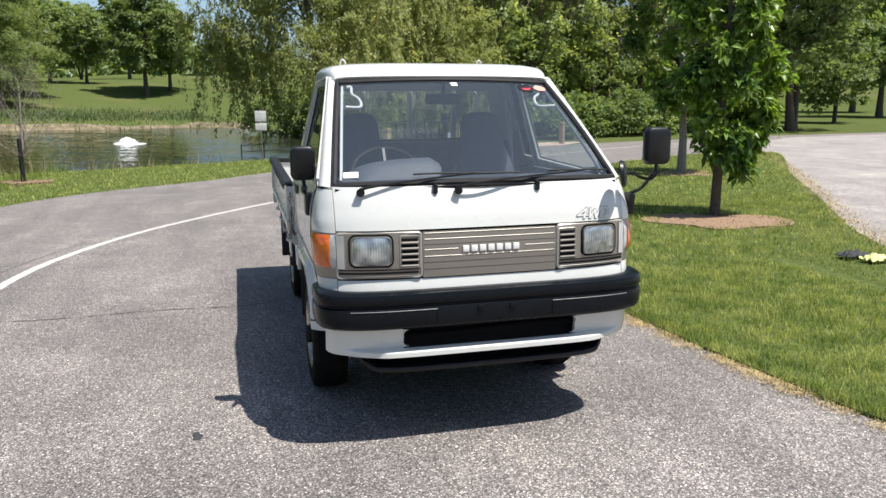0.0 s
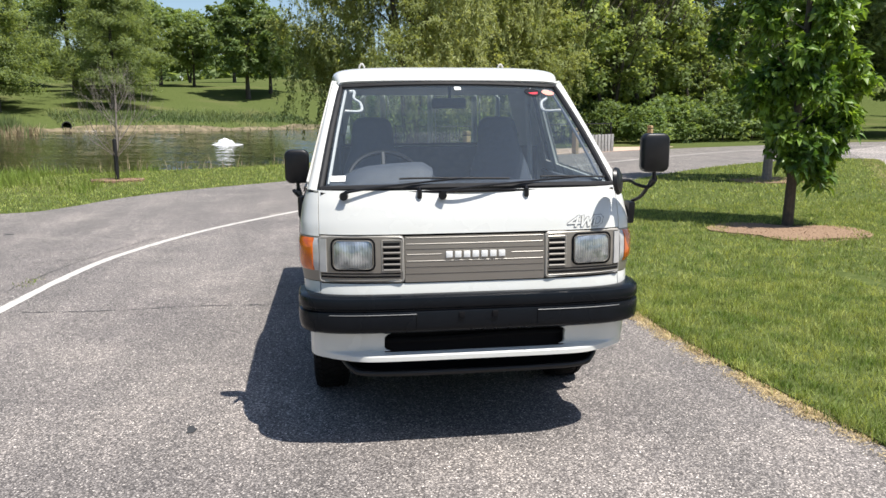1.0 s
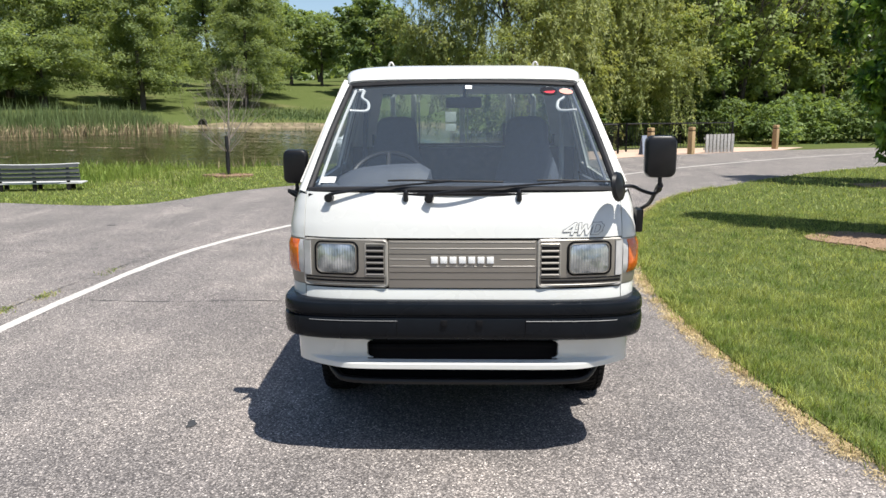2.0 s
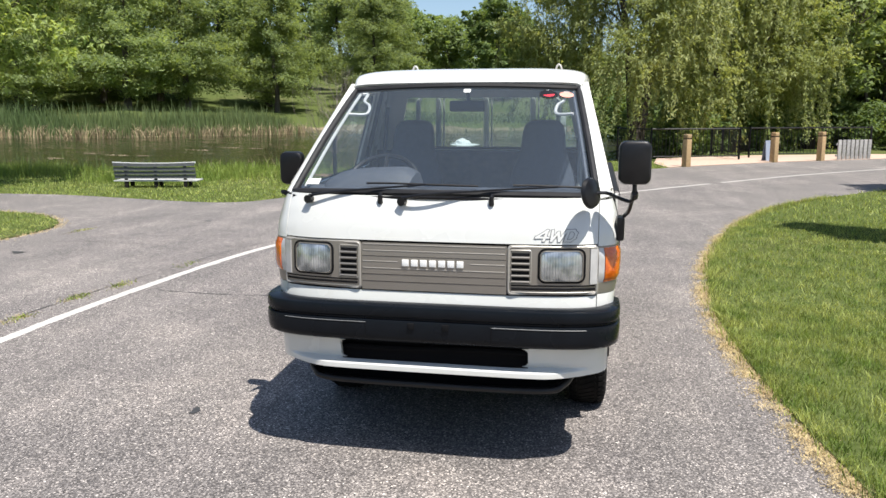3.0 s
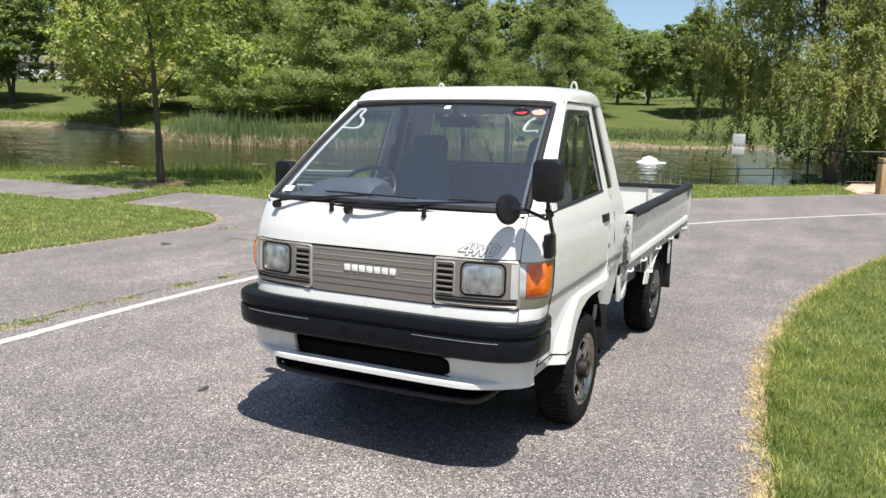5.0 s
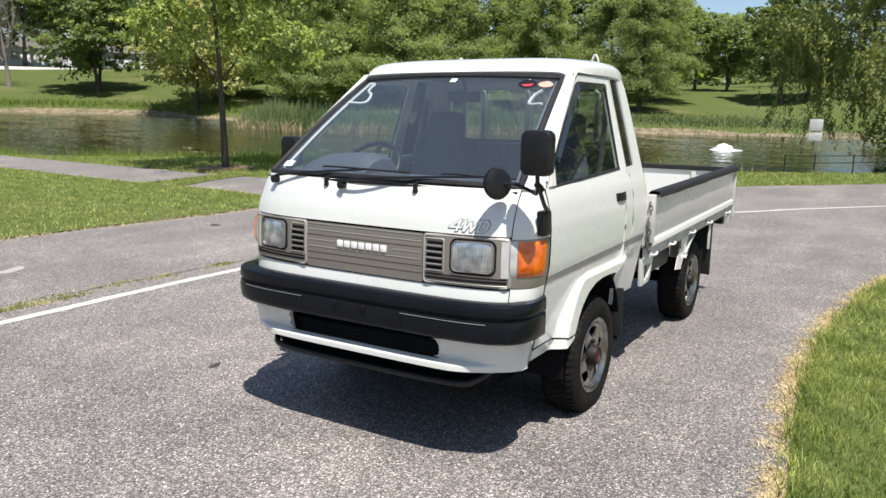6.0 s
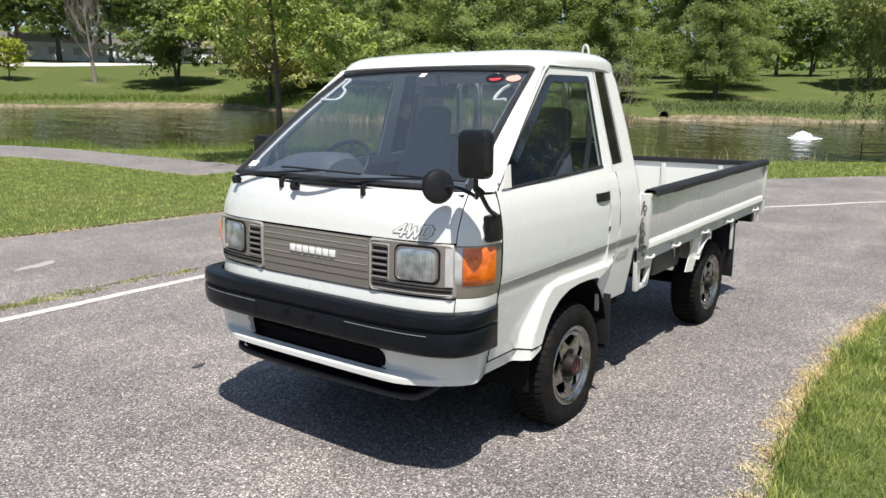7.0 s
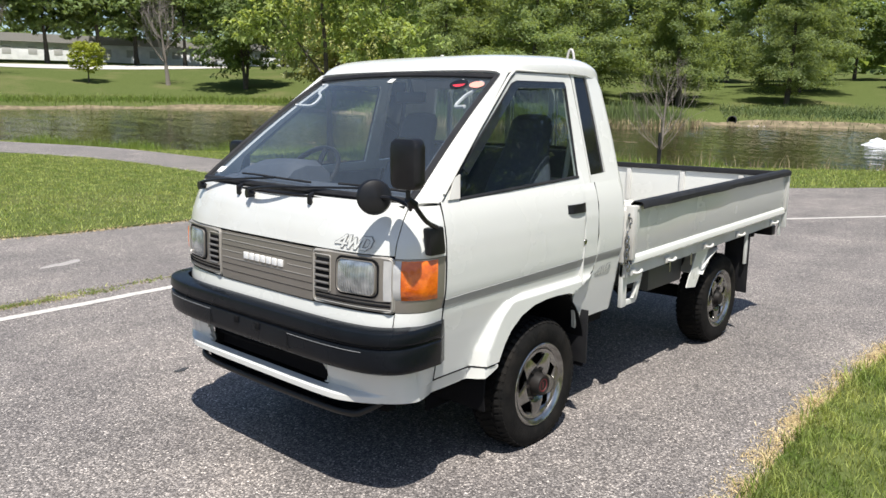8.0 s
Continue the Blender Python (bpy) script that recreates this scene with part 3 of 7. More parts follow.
def windscreen(truck):
    S, V = np.linspace(-1, 1, 25), np.linspace(0, 1, 13)
    P = np.array([[screen(s * 0.965, 0.03 + 0.94 * v) for v in V] for s in S])
    bm = bmesh.new()
    A = [[bm.verts.new(P[i, j]) for j in range(13)] for i in range(25)]
    for i in range(24):
        for j in range(12):
            bm.faces.new((A[i][j], A[i + 1][j], A[i + 1][j + 1], A[i][j + 1]))
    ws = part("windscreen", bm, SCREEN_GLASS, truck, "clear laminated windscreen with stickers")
    # black rubber round it
    bm = bmesh.new()
    loop = [(s, 0.0) for s in np.linspace(-1, 1, 25)] + [(1.0, v) for v in np.linspace(0.06, 0.94, 12)] + [(s, 1.0) for s in np.linspace(1, -1, 25)] + [(-1.0, v) for v in np.linspace(0.94, 0.06, 12)]
    pts = []
    for s, v in loop:
        p = np.array(screen(s * 0.994, 0.012 + 0.976 * v))
        pts.append(p)
    pts.append(pts[0])
    tube(bm, pts, 0.0165, 8, cap=False)
    part("windscreen_seal", bm, RUBBER, ws, "black rubber windscreen seal")
    # stickers on the glass
    def on_glass(name, s, v, rx, rz, material, label, n=20):
        o, ex, ez = np.array(screen(s, v)), np.array(screen(s + 0.05, v)) - np.array(screen(s - 0.05, v)), np.array(screen(s, v + 0.05)) - np.array(screen(s, v - 0.05))
        ex, ez = ex / np.linalg.norm(ex), ez / np.linalg.norm(ez)
        nrm = np.cross(ex, ez)
        bm = bmesh.new()
        if n == 4:
            c = [(-1, -1), (1, -1), (1, 1), (-1, 1)]
        else:
            c = [(math.cos(2 * math.pi * k / n), math.sin(2 * math.pi * k / n)) for k in range(n)]
        a = [bm.verts.new(o + ex * rx * p + ez * rz * q + nrm * 0.003) for p, q in c]
        b = [bm.verts.new(o + ex * rx * p + ez * rz * q + nrm * 0.004) for p, q in c]
        bm.faces.new(a[::-1])
        bm.faces.new(b)
        for i in range(len(c)):
            bm.faces.new((a[i], a[(i + 1) % len(c)], b[(i + 1) % len(c)], b[i]))
        return part(name, bm, material, ws, label, smooth=False)
    on_glass("sticker", 0.735, 0.900, 0.048, 0.040, BLACK, "round sticker with a black and white rim")
    for k in range(12):
        a = 2 * math.pi * k / 12
        if k % 2:
            on_glass("sticker_mark", 0.735 + 0.062 * math.cos(a), 0.902 + 0.040 * math.sin(a), 0.008, 0.007, WHITE_STICKER, "", 6)
    on_glass("sticker", 0.735, 0.902, 0.033, 0.026, RED, "red centre of a round sticker")
    on_glass("sticker", 0.885, 0.902, 0.038, 0.027, PINK, "faded red oval sticker")
    on_glass("sticker", 0.05, 0.925, 0.018, 0.017, WHITE_STICKER, "small white square sticker", 4)
    on_glass("sticker_mark", 0.05, 0.926, 0.008, 0.007, SILVER, "", 4)
    on_glass("sticker", -0.885, 0.085, 0.036, 0.020, WHITE_STICKER, "white label sticker", 4)
    for k, q in enumerate((0.10, 0.085, 0.072)):
        on_glass("sticker_mark", -0.885, q + 0.004, 0.028 - 0.006 * k, 0.002, TRIM_GREY, "", 4)
    # cowl below the screen
    P = [[tuple(np.array(screen(s, 0.0)) + np.array((0, -0.010 - k * 0.016, -0.003 - 0.006 * k))) for k in np.linspace(0, 1, 4)] for s in np.linspace(-0.99, 0.99, 25)]
    part("cowl", slab(P, -0.01), BLACK, truck, "black plastic cowl strip")
    # wipers
    for xp, sb in ((-0.615, (-0.36, 0.22)), (-0.15, (0.60, 0.92))):
        base = Vector((xp, front_y(xp, 1.245) - 0.005, 1.248))
        w = part("wiper", tube(bmesh.new(), bent([base + Vector((0, 0, -0.01)), base + Vector((0.02, -0.028, 0.012)), base + Vector((0.20, -0.02, 0.035)), Vector(screen((sb[0] + sb[1]) / 2, 0.062)) + Vector((0, -0.024, 0.010))], 5), [0.010] * 5 + [0.007] * 6 + [0.005] * 5), BLACK, truck, "black wiper arm")
        pts = [Vector(screen(s, 0.045 + 0.05 * (1 - abs(s - sb[0]) / 1.2) * 0.5)) + Vector((0, -0.014, 0.008)) for s in np.linspace(sb[0] - 0.12, sb[1] + 0.04, 10)]
        part("blade", tube(bmesh.new(), pts, 0.0052, 6), RUBBER, w)
        part("pivot_cap", lathe(bmesh.new(), [(-0.02, 0.0), (-0.02, 0.02), (0.012, 0.018), (0.02, 0.0)], 14, Matrix.Translation(base + Vector((0, -0.018, -0.008))) @ pose(0, 0, 0, 0, 0, 78)), BLACK, w)
    for xp in (-0.26, 0.26):
        b = Vector((xp, front_y(xp, 1.245), 1.246))
        part("washer_nozzle", tube(bmesh.new(), [b + Vector((0, 0.01, -0.022)), b + Vector((0, -0.012, -0.012)), b + Vector((0, -0.014, 0.016)), b + Vector((0, 0.01, 0.026))], [0.012, 0.013, 0.011, 0.007]), BLACK, truck)


def front_fittings(truck):
    """Grille, lamps, bumper, apron and bar."""
    # middle grille panel with fine raised lines
    g = part("grille_panel", front_sheet(np.linspace(-0.338, 0.338, 15), const(0.832), const(1.052), 8, 0.02, 0.006), SILVER, truck, "silver-bronze grille panel")
    bm = bmesh.new()
    for k, z in enumerate((1.045, 1.016, 0.966, 0.934)):
        cuts = ((-0.33, -0.165), (0.175, 0.33)) if z == 0.966 else ((-0.33, 0.33),)
        for a, b in cuts:
            tube(bm, [(x, front_y(x, z) - 0.0068, z) for x in np.linspace(a, b, 9)], 0.0016, 5)
    part("trim_line", bm, SILVER_LINE, g)
    for z in (0.990, 0.905, 0.872):
        part("panel_groove", tube(bmesh.new(), [(x, front_y(x, z) - 0.0062, z) for x in np.linspace(-0.335, 0.335, 9)], 0.0014, 4), IRON, g)
    # the maker's lettering as plain bars
    for k in range(7):
        bm = bmesh.new()
        x0 = -0.143 + k * 0.0425
        yy = front_y(x0, 0.96)
        box(bm, x0, x0 + 0.031, yy - 0.013, yy - 0.004, 0.9475, 0.9775, 0.002)
        part("badge_bar", bm, WHITE_STICKER, g, "plain white raised bar")
    for s in (-1, 1):
        xs = lambda a, b, n: [s * q for q in np.linspace(a, b, n)] if s > 0 else [s * q for q in np.linspace(b, a, n)]
        u = part("lamp_unit", front_sheet(xs(0.344, 0.735, 17), const(0.836), const(1.052), 8, 0.02, 0.006), SILVER, truck, "silver headlamp surround with louvres")
        # frame lip round the unit
        bm = bmesh.new()
        loop = rounded(0.347, 0.738, 0.838, 1.05, 0.016)
        tube(bm, [(s * x, front_y(x, z) - 0.008, z) for x, z in loop + loop[:1]], 0.005, 6, cap=False)
        loop = rounded(0.343, 0.742, 0.834, 1.054, 0.016)
        tube(bm, [(s * x, front_y(x, z) - 0.004, z) for x, z in loop + loop[:1]], 0.0035, 5, cap=False)
        part("surround_rim", bm, SILVER_LINE, u)
        # headlamp
        cx, cz = 0.578, 0.966
        loop = rounded(0.487, 0.677, 0.898, 1.037, 0.027, 6)
        bm = bmesh.new()
        rings = []
        for sc, dy in ((1.0, -0.012), (0.99, -0.017), (0.965, -0.018), (0.945, -0.012)):
            rings.append([bm.verts.new((s * (cx + (x - cx) * sc), front_y(x, z) + dy, cz + (z - cz) * sc)) for x, z in loop])
        for r0, r1 in zip(rings, rings[1:]):
            for i in range(len(loop)):
                bm.faces.new((r0[i], r0[(i + 1) % len(loop)], r1[(i + 1) % len(loop)], r1[i]))
        part("headlamp_rim", bm, SILVER, u)
        P = []
        for x in xs(0.489, 0.675, 91):
            e = max(0.0, abs(abs(x) - cx) - 0.068)
            h = 0.0675 - (0.025 - math.sqrt(max(0.0, 0.025 ** 2 - e * e)))
            f = (abs(x) - cx) / 0.093
            P.append([(x, front_y(x, cz + q * h) - 0.011 - 0.013 * (1 - f * f) * (1 - 0.8 * q * q) - 0.0016 * abs(math.sin(f * 15 * math.pi / 2)) * (abs(q) < 0.95), cz + q * h) for q in (-1.0, -0.94, -0.6, -0.2, 0.2, 0.6, 0.94, 1.0)])
        bm = slab(P, 0.01)
        part("headlamp", bm, LAMP, u, "clear glass headlamp")
        # dark shadow gap behind the lamp
        loop2 = rounded(0.481, 0.683, 0.892, 1.043, 0.031, 6)
        bm = bmesh.new()
        tube(bm, [(s * x, front_y(x, z) - 0.008, z) for x, z in loop2 + loop2[:1]], 0.0045, 5, cap=False)
        part("lamp_gap", bm, GAP_SHADE, u)
        # louvres beside the lamp
        bm = bmesh.new()
        loop = rounded(0.352, 0.446, 0.886, 1.036, 0.008)
        tube(bm, [(s * x, front_y(x, z) - 0.008, z) for x, z in loop + loop[:1]], 0.0035, 5, cap=False)
        part("louvre_rim", bm, SILVER_LINE, u)
        for k in range(5):
            z = 0.906 + k * 0.0275
            part("louvre_slot", front_sheet([s * q for q in (np.linspace(0.362, 0.440, 4) if s > 0 else np.linspace(0.440, 0.362, 4))], const(z - 0.0065), const(z + 0.0075), 2, 0.01, 0.0085), GAP_SHADE, u)
            bm = bmesh.new()
            tube(bm, [(s * x, front_y(x, z) - 0.011, z - 0.0125) for x in np.linspace(0.360, 0.441, 4)], [0.006] * 4, 6)
            part("louvre", bm, SILVER, u)
        for z in (0.846, 0.861, 0.876):
            bm = bmesh.new()
            tube(bm, [(s * x, front_y(x, z) - 0.0075, z) for x in np.linspace(0.36, 0.73, 12)], 0.0032 if z != 0.861 else 0.0055, 5)
            part("groove", bm, GAP_SHADE if z != 0.846 else SILVER_LINE, u)
        # turn signal wrapping round the corner: clear part, then amber
        def lamp_strip(t0, t1, z0, z1, out):
            P = []
            for t in (np.linspace(t0, t1, 12)):
                col = []
                for z in np.linspace(z0, z1, 7):
                    ya = front_y(0.737, z)
                    y = ya + (0.262 - ya) * t
                    x = side_x(y, z)
                    bulge = out * (1 - ((z - (z0 + z1) / 2) / ((z1 - z0) / 2)) ** 6)
                    col.append((s * (x + bulge * 0.6), y - bulge * 0.8, z))
                P.append(col)
            return slab(P, 0.02 * s)
        part("lamp_corner", lamp_strip(0.0, 1.0, 0.836, 1.05, 0.002), SILVER, u)
        part("clear_lens", lamp_strip(0.0, 0.085, 0.884, 1.044, 0.012), CLEAR_LENS, u, "clear ribbed side lens")
        part("clear_lens", front_sheet(xs(0.708, 0.739, 4), const(0.884), const(1.044), 4, 0.01, 0.013), CLEAR_LENS, u, "clear ribbed side lens")
        part("turn_signal", lamp_strip(0.09, 0.80, 0.884, 1.044, 0.016), AMBER, u, "orange turn signal lens")
    # bumper swept round the front
    prof = [(-0.075, 0.782), (-0.012, 0.782), (-0.003, 0.776), (0.0, 0.765), (0.002, 0.735), (-0.004, 0.724), (-0.012, 0.720), (-0.012, 0.714), (0.0, 0.708), (0.003, 0.69), (0.0, 0.64), (-0.006, 0.618), (-0.02, 0.607), (-0.075, 0.604)]
    P = []
    angs = np.concatenate([np.linspace(-90, -60, 10), np.linspace(-58, 58, 40), np.linspace(60, 90, 10)])
    for a in angs:
        sa, ca = math.sin(radians(a)), abs(math.cos(radians(a)))
        row = []
        for o, z in prof + prof[:1]:
            w = 0.848 + o * 0.6
            row.append((w * math.copysign(abs(sa) ** (2 / 5.0), sa), -0.105 - o + 0.33 * (1 - ca ** (2 / 4.2)), z))
        P.append(row)
    bm = bmesh.new()
    A = [[bm.verts.new(p) for p in row[:-1]] for row in P]
    k = len(prof)
    for r0, r1 in zip(A, A[1:]):
        for i in range(k):
            bm.faces.new((r0[i], r0[(i + 1) % k], r1[(i + 1) % k], r1[i]))
    bm.faces.new(A[0])
    bm.faces.new(A[-1][::-1])
    b = part("bumper", bm, BUMPER, truck, "dark grey moulded front bumper")
    for x in (-0.082, 0.078):
        part("bolt_hole", boxes((x - 0.014, x + 0.014, -0.114, -0.10, 0.676, 0.704), bevel=0.002), GAP_SHADE, b)
    for x0, x1 in ((-0.70, -0.295), (0.285, 0.70)):
        def by(x):
            return -0.105 + 0.33 * (1 - max(0.0, 1 - (abs(x) / 0.848) ** 5.0) ** (1 / 4.2)) - 0.004
        part("moulding_line", tube(bmesh.new(), [(x, by(x), 0.7005) for x in np.linspace(x0, x1, 12)], 0.0016, 4), FINE_LINE, b)
        xe = x1 if x0 < 0 else x0
        part("moulding_line", tube(bmesh.new(), [(xe, by(xe), 0.70), (xe, by(xe), 0.625)], 0.0016, 4), GAP_SHADE, b)
    part("bumper_gap", front_sheet(np.linspace(-0.76, 0.76, 31), const(0.74), const(0.79), 3, 0.02, -0.005), GAP_SHADE, truck)
    # white apron with the air slot
    def ap(x, z):
        s = min(abs(x) / 0.80, 0.999)
        ledge = (0.054 * smooth((0.502 - z) / 0.018) + 0.25 * max(0.0, 0.486 - z)) * smooth((0.76 - abs(x)) / 0.26)
        return -0.040 + 0.030 * (0.60 - z) / 0.14 - ledge + 0.30 * (1 - (1 - s ** 4.5) ** (1 / 4.5))
    def ap_sheet(x0, x1, lo, hi, n, rows=14):
        P = [[(x, ap(x, z), z) for z in (np.linspace(lo(x), hi(x), rows) if hi(x) - lo(x) < 0.1 else np.r_[lo(x), 0.468, 0.476, np.linspace(0.483, 0.504, 12), np.linspace(0.515, hi(x), 6)])] for x in np.linspace(x0, x1, n)]
        return slab(P, 0.02)
    low = lambda x: 0.462 + 0.0 * abs(x)
    ob = part("apron", ap_sheet(-0.796, -0.443, low, const(0.625), 40), WHITE, truck, "white front apron with a wide air slot")
    part("apron_side", ap_sheet(0.443, 0.796, low, const(0.625), 40), WHITE, ob)
    part("apron_lip", ap_sheet(-0.443, 0.443, low, const(0.4965), 20), WHITE, ob)
    part("slot_lip", ap_sheet(-0.443, 0.443, const(0.59), const(0.625), 20, 3), GAP_SHADE, ob)
    # Near-black back and end blocks: the slot's inner shade as colour.
    part("slot_back", boxes((-0.46, 0.46, 0.05, 0.06, 0.47, 0.62), (-0.47, -0.446, 0.018, 0.048, 0.47, 0.62), (0.446, 0.47, 0.018, 0.048, 0.47, 0.62)), GAP_SHADE, ob)
    bm = bmesh.new()
    tube(bm, [(x, 0.03 + 0.004 * math.sin(9 * x), 0.545 + 0.006 * math.sin(5 * x)) for x in np.linspace(-0.44, 0.44, 16)], 0.014, 6)
    part("crossmember", bm, GAP_SHADE, ob)
    # rounded ends of the slot
    for sx in (-1, 1):
        for z0, up in ((0.503, 1), (0.592, -1)):
            bm = bmesh.new()
            at = lambda x, z: bm.verts.new((sx * x, ap(x, z) + 0.001, z))
            arc = [at(0.416 + 0.028 * math.sin(radians(q)), z0 + up * 0.028 * (1 - math.cos(radians(q)))) for q in np.linspace(0, 90, 8)]
            c = at(0.444, z0)
            for p, q in zip(arc, arc[1:]):
                bm.faces.new((c, p, q))
            part("slot_corner", thick(bm, 0.008), WHITE, ob)
    # rolled lower edge
    bm = bmesh.new()
    tube(bm, [(x, ap(x, 0.464) + 0.004, 0.4635) for x in np.linspace(-0.70, 0.70, 40)], 0.004, 6)
    part("rolled_edge", bm, WHITE, ob)
    # black pipe below
    pts = bent([(-0.65, 0.13, 0.455), (-0.632, 0.09, 0.430), (-0.60, 0.045, 0.405), (-0.54, 0.01, 0.386), (-0.3, -0.005, 0.381), (0.3, -0.005, 0.381), (0.54, 0.01, 0.386), (0.60, 0.045, 0.405), (0.632, 0.09, 0.430), (0.65, 0.13, 0.455)], 5)
    part("lower_bar", tube(bmesh.new(), pts, 0.0165, 10), BLACK, truck, "black bent pipe below the apron")
    # Black plate added to hide lit ground and keep the shaded underside dark.
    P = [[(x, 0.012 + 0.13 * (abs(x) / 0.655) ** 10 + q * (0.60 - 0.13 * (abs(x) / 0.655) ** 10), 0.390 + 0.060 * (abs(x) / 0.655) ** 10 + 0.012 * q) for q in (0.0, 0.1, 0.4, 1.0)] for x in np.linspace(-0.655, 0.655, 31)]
    part("underguard", slab(P, 0.01), GAP_SHADE, truck, "black plate added under the nose to keep it dark")
    # Block added behind it, darkening the underside further.
    part("front_crossmember", boxes((-0.42, 0.42, 0.34, 0.40, 0.25, 0.42), bevel=0.01), GAP_SHADE, truck)
    # Unseen plates added to stop sun leaking through cab and bumper gap.
    part("floor_pan", boxes((-0.72, 0.72, 0.02, 0.62, 0.625, 0.64), (-0.64, 0.64, -0.07, 0.02, 0.632, 0.645)), GAP_SHADE, truck)
    # outlined slanted badges on the hood and the cab side
    letters = (((0.66, 0.0), (0.66, 1.0), (0.0, 0.30), (0.92, 0.30)), ((1.08, 1.0), (1.26, 0.0), (1.56, 0.82), (1.86, 0.0), (2.16, 1.0)), ((2.32, 0.0), (2.32, 1.0), (2.72, 1.0), (2.96, 0.74), (2.96, 0.26), (2.72, 0.0), (2.32, 0.0)))
    for place, wide, high in (("hood", 0.182, 0.044), ("side", 0.150, 0.034)):
        for material, half, lift in ((FINE_LINE, 0.150, 0.0008), (WHITE, 0.098, 0.0022)):
            for stroke in letters:
                bm = bmesh.new()
                quads_ = []
                for (x0, z0), (x1, z1) in zip(stroke, stroke[1:]):
                    d = math.hypot(x1 - x0, z1 - z0)
                    ux, uz = (x1 - x0) / d * half, (z1 - z0) / d * half
                    quads_.append([(x0 - ux - uz, z0 - uz + ux), (x0 - ux + uz, z0 - uz - ux), (x1 + ux + uz, z1 + uz - ux), (x1 + ux - uz, z1 + uz + ux)])
                for k, quad in enumerate(quads_):
                    ring_ = []
                    for a, b in quad:
                        u, q = (a + 0.28 * b) / 3.2 * wide, b * high
                        up = lift + 0.00012 * k
                        if place == "hood":
                            x, z = 0.462 + u, 1.080 + q
                            ring_.append(bm.verts.new((x, front_y(x, z) - 0.002 - up, z)))
                        else:
                            y, z = 1.475 + u, 0.772 + q + u * 0.10
                            ring_.append(bm.verts.new((side_x(y, z) + 0.001 + up, y, z)))
                    bm.faces.new(ring_)
                part("badge_letter", bm, material, truck, "outlined 4WD lettering", smooth=False)


def door(truck, s):
    """One door with its window frame, glass, handle and rain guard."""
    ys = np.concatenate([np.linspace(0.274, 0.48, 8), np.linspace(0.49, 1.34, 60), np.linspace(1.35, 1.447, 6)])
    lo = lambda y: arch(y, 0.516 if y < 0.8 else (0.71 + (y - 1.27) * 0.57 if y > 1.27 else 0.6))
    d = part("door", side_sheet(ys, lo, const(1.262), 44, s), WHITE, truck, "white door with a black handle")
    X = lambda y, z: side_x(y, z)
    # frame above the belt
    outer = ((0.278, 1.262), (1.412, 1.262), (1.412, 1.50), (1.404, 1.772), (1.390, 1.796), (0.93, 1.792), (0.868, 1.758), (0.372, 1.345))
    inner = ((0.386, 1.264), (1.312, 1.300), (1.328, 1.50), (1.346, 1.738), (1.332, 1.756), (0.940, 1.752), (0.898, 1.738), (0.416, 1.366))
    bm = ring([(s * X(y, z), y, z) for y, z in outer], [(s * (X(y, z) - 0.004), y, z) for y, z in inner])
    part("window_frame", thick(bm, 0.02), WHITE, d)
    part("inner_frame", tube(bmesh.new(), [(s * (X(y, z) - 0.006), y, z) for y, z in inner + inner[:1]], 0.006, 6, cap=False), RUBBER, d)
    # a fine bright line along the drip rail
    part("drip_rail", tube(bmesh.new(), [(s * (X(y, z) + 0.004), y, z) for y, z in ((0.30, 1.29), (0.60, 1.545), (0.885, 1.775), (0.935, 1.803), (1.38, 1.803))], 0.006, 6), WHITE_FLAT, d)
    part("door_gap", tube(bmesh.new(), [(s * (X(y, z) + 0.0005), y, z) for y, z in ((0.285, 1.262), (0.60, 1.527), (0.883, 1.757), (0.93, 1.785))], 0.0025, 5), GAP_SHADE, d)
    bm = bmesh.new()
    bm.faces.new([bm.verts.new((s * (X(y, z) - 0.012), y, z)) for y, z in inner])
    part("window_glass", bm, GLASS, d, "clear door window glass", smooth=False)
    part("window_seal", tube(bmesh.new(), [(s * (X(y, z) - 0.002), y, z) for y, z in ((0.39, 1.262), (1.315, 1.298))], 0.006, 6), RUBBER, d)
    # smoked rain guard along the frame's top
    loop = ((0.44, 1.385), (0.66, 1.557), (0.892, 1.738), (0.935, 1.753), (1.33, 1.757))
    bm = slab([[(s * (X(y, z) + 0.004 + 0.010 * k), y + (0.026 * k if y < 0.93 else 0.0), z - (0.022 if y < 0.93 else 0.030) * k) for k in (0.0, 0.5, 1.0)] for y, z in loop], 0.003)
    part("rain_guard", bm, SMOKED, d, "smoked plastic rain guard")
    part("door_gap", tube(bmesh.new(), [(s * (X(0.2705, z) + 0.001), 0.2705, z) for z in np.linspace(0.512, 1.262, 16)] , 0.003, 5), GAP_SHADE, d)
    part("door_gap", tube(bmesh.new(), [(s * (X(y, 0.512) + 0.001), y, 0.512) for y in np.linspace(0.272, 0.605, 12)], 0.003, 5), GAP_SHADE, d)
    part("door_gap", tube(bmesh.new(), [(s * (X(y, z) + 0.001), y, z) for y, z in ((1.285, 0.714), (1.36, 0.757), (1.44, 0.802), (1.451, 0.84), (1.451, 1.0), (1.451, 1.15), (1.451, 1.262))], 0.0022, 5), GAP_SHADE, d)
    # front triangle
    tri_ = ((0.315, 1.266), (0.386, 1.266), (0.414, 1.362), (0.376, 1.350))
    bm = bmesh.new()
    bm.faces.new([bm.verts.new((s * (X(y, z) + 0.003), y, z)) for y, z in tri_])
    part("corner_trim", thick(bm, 0.006), WHITE_FLAT, d, smooth=False)
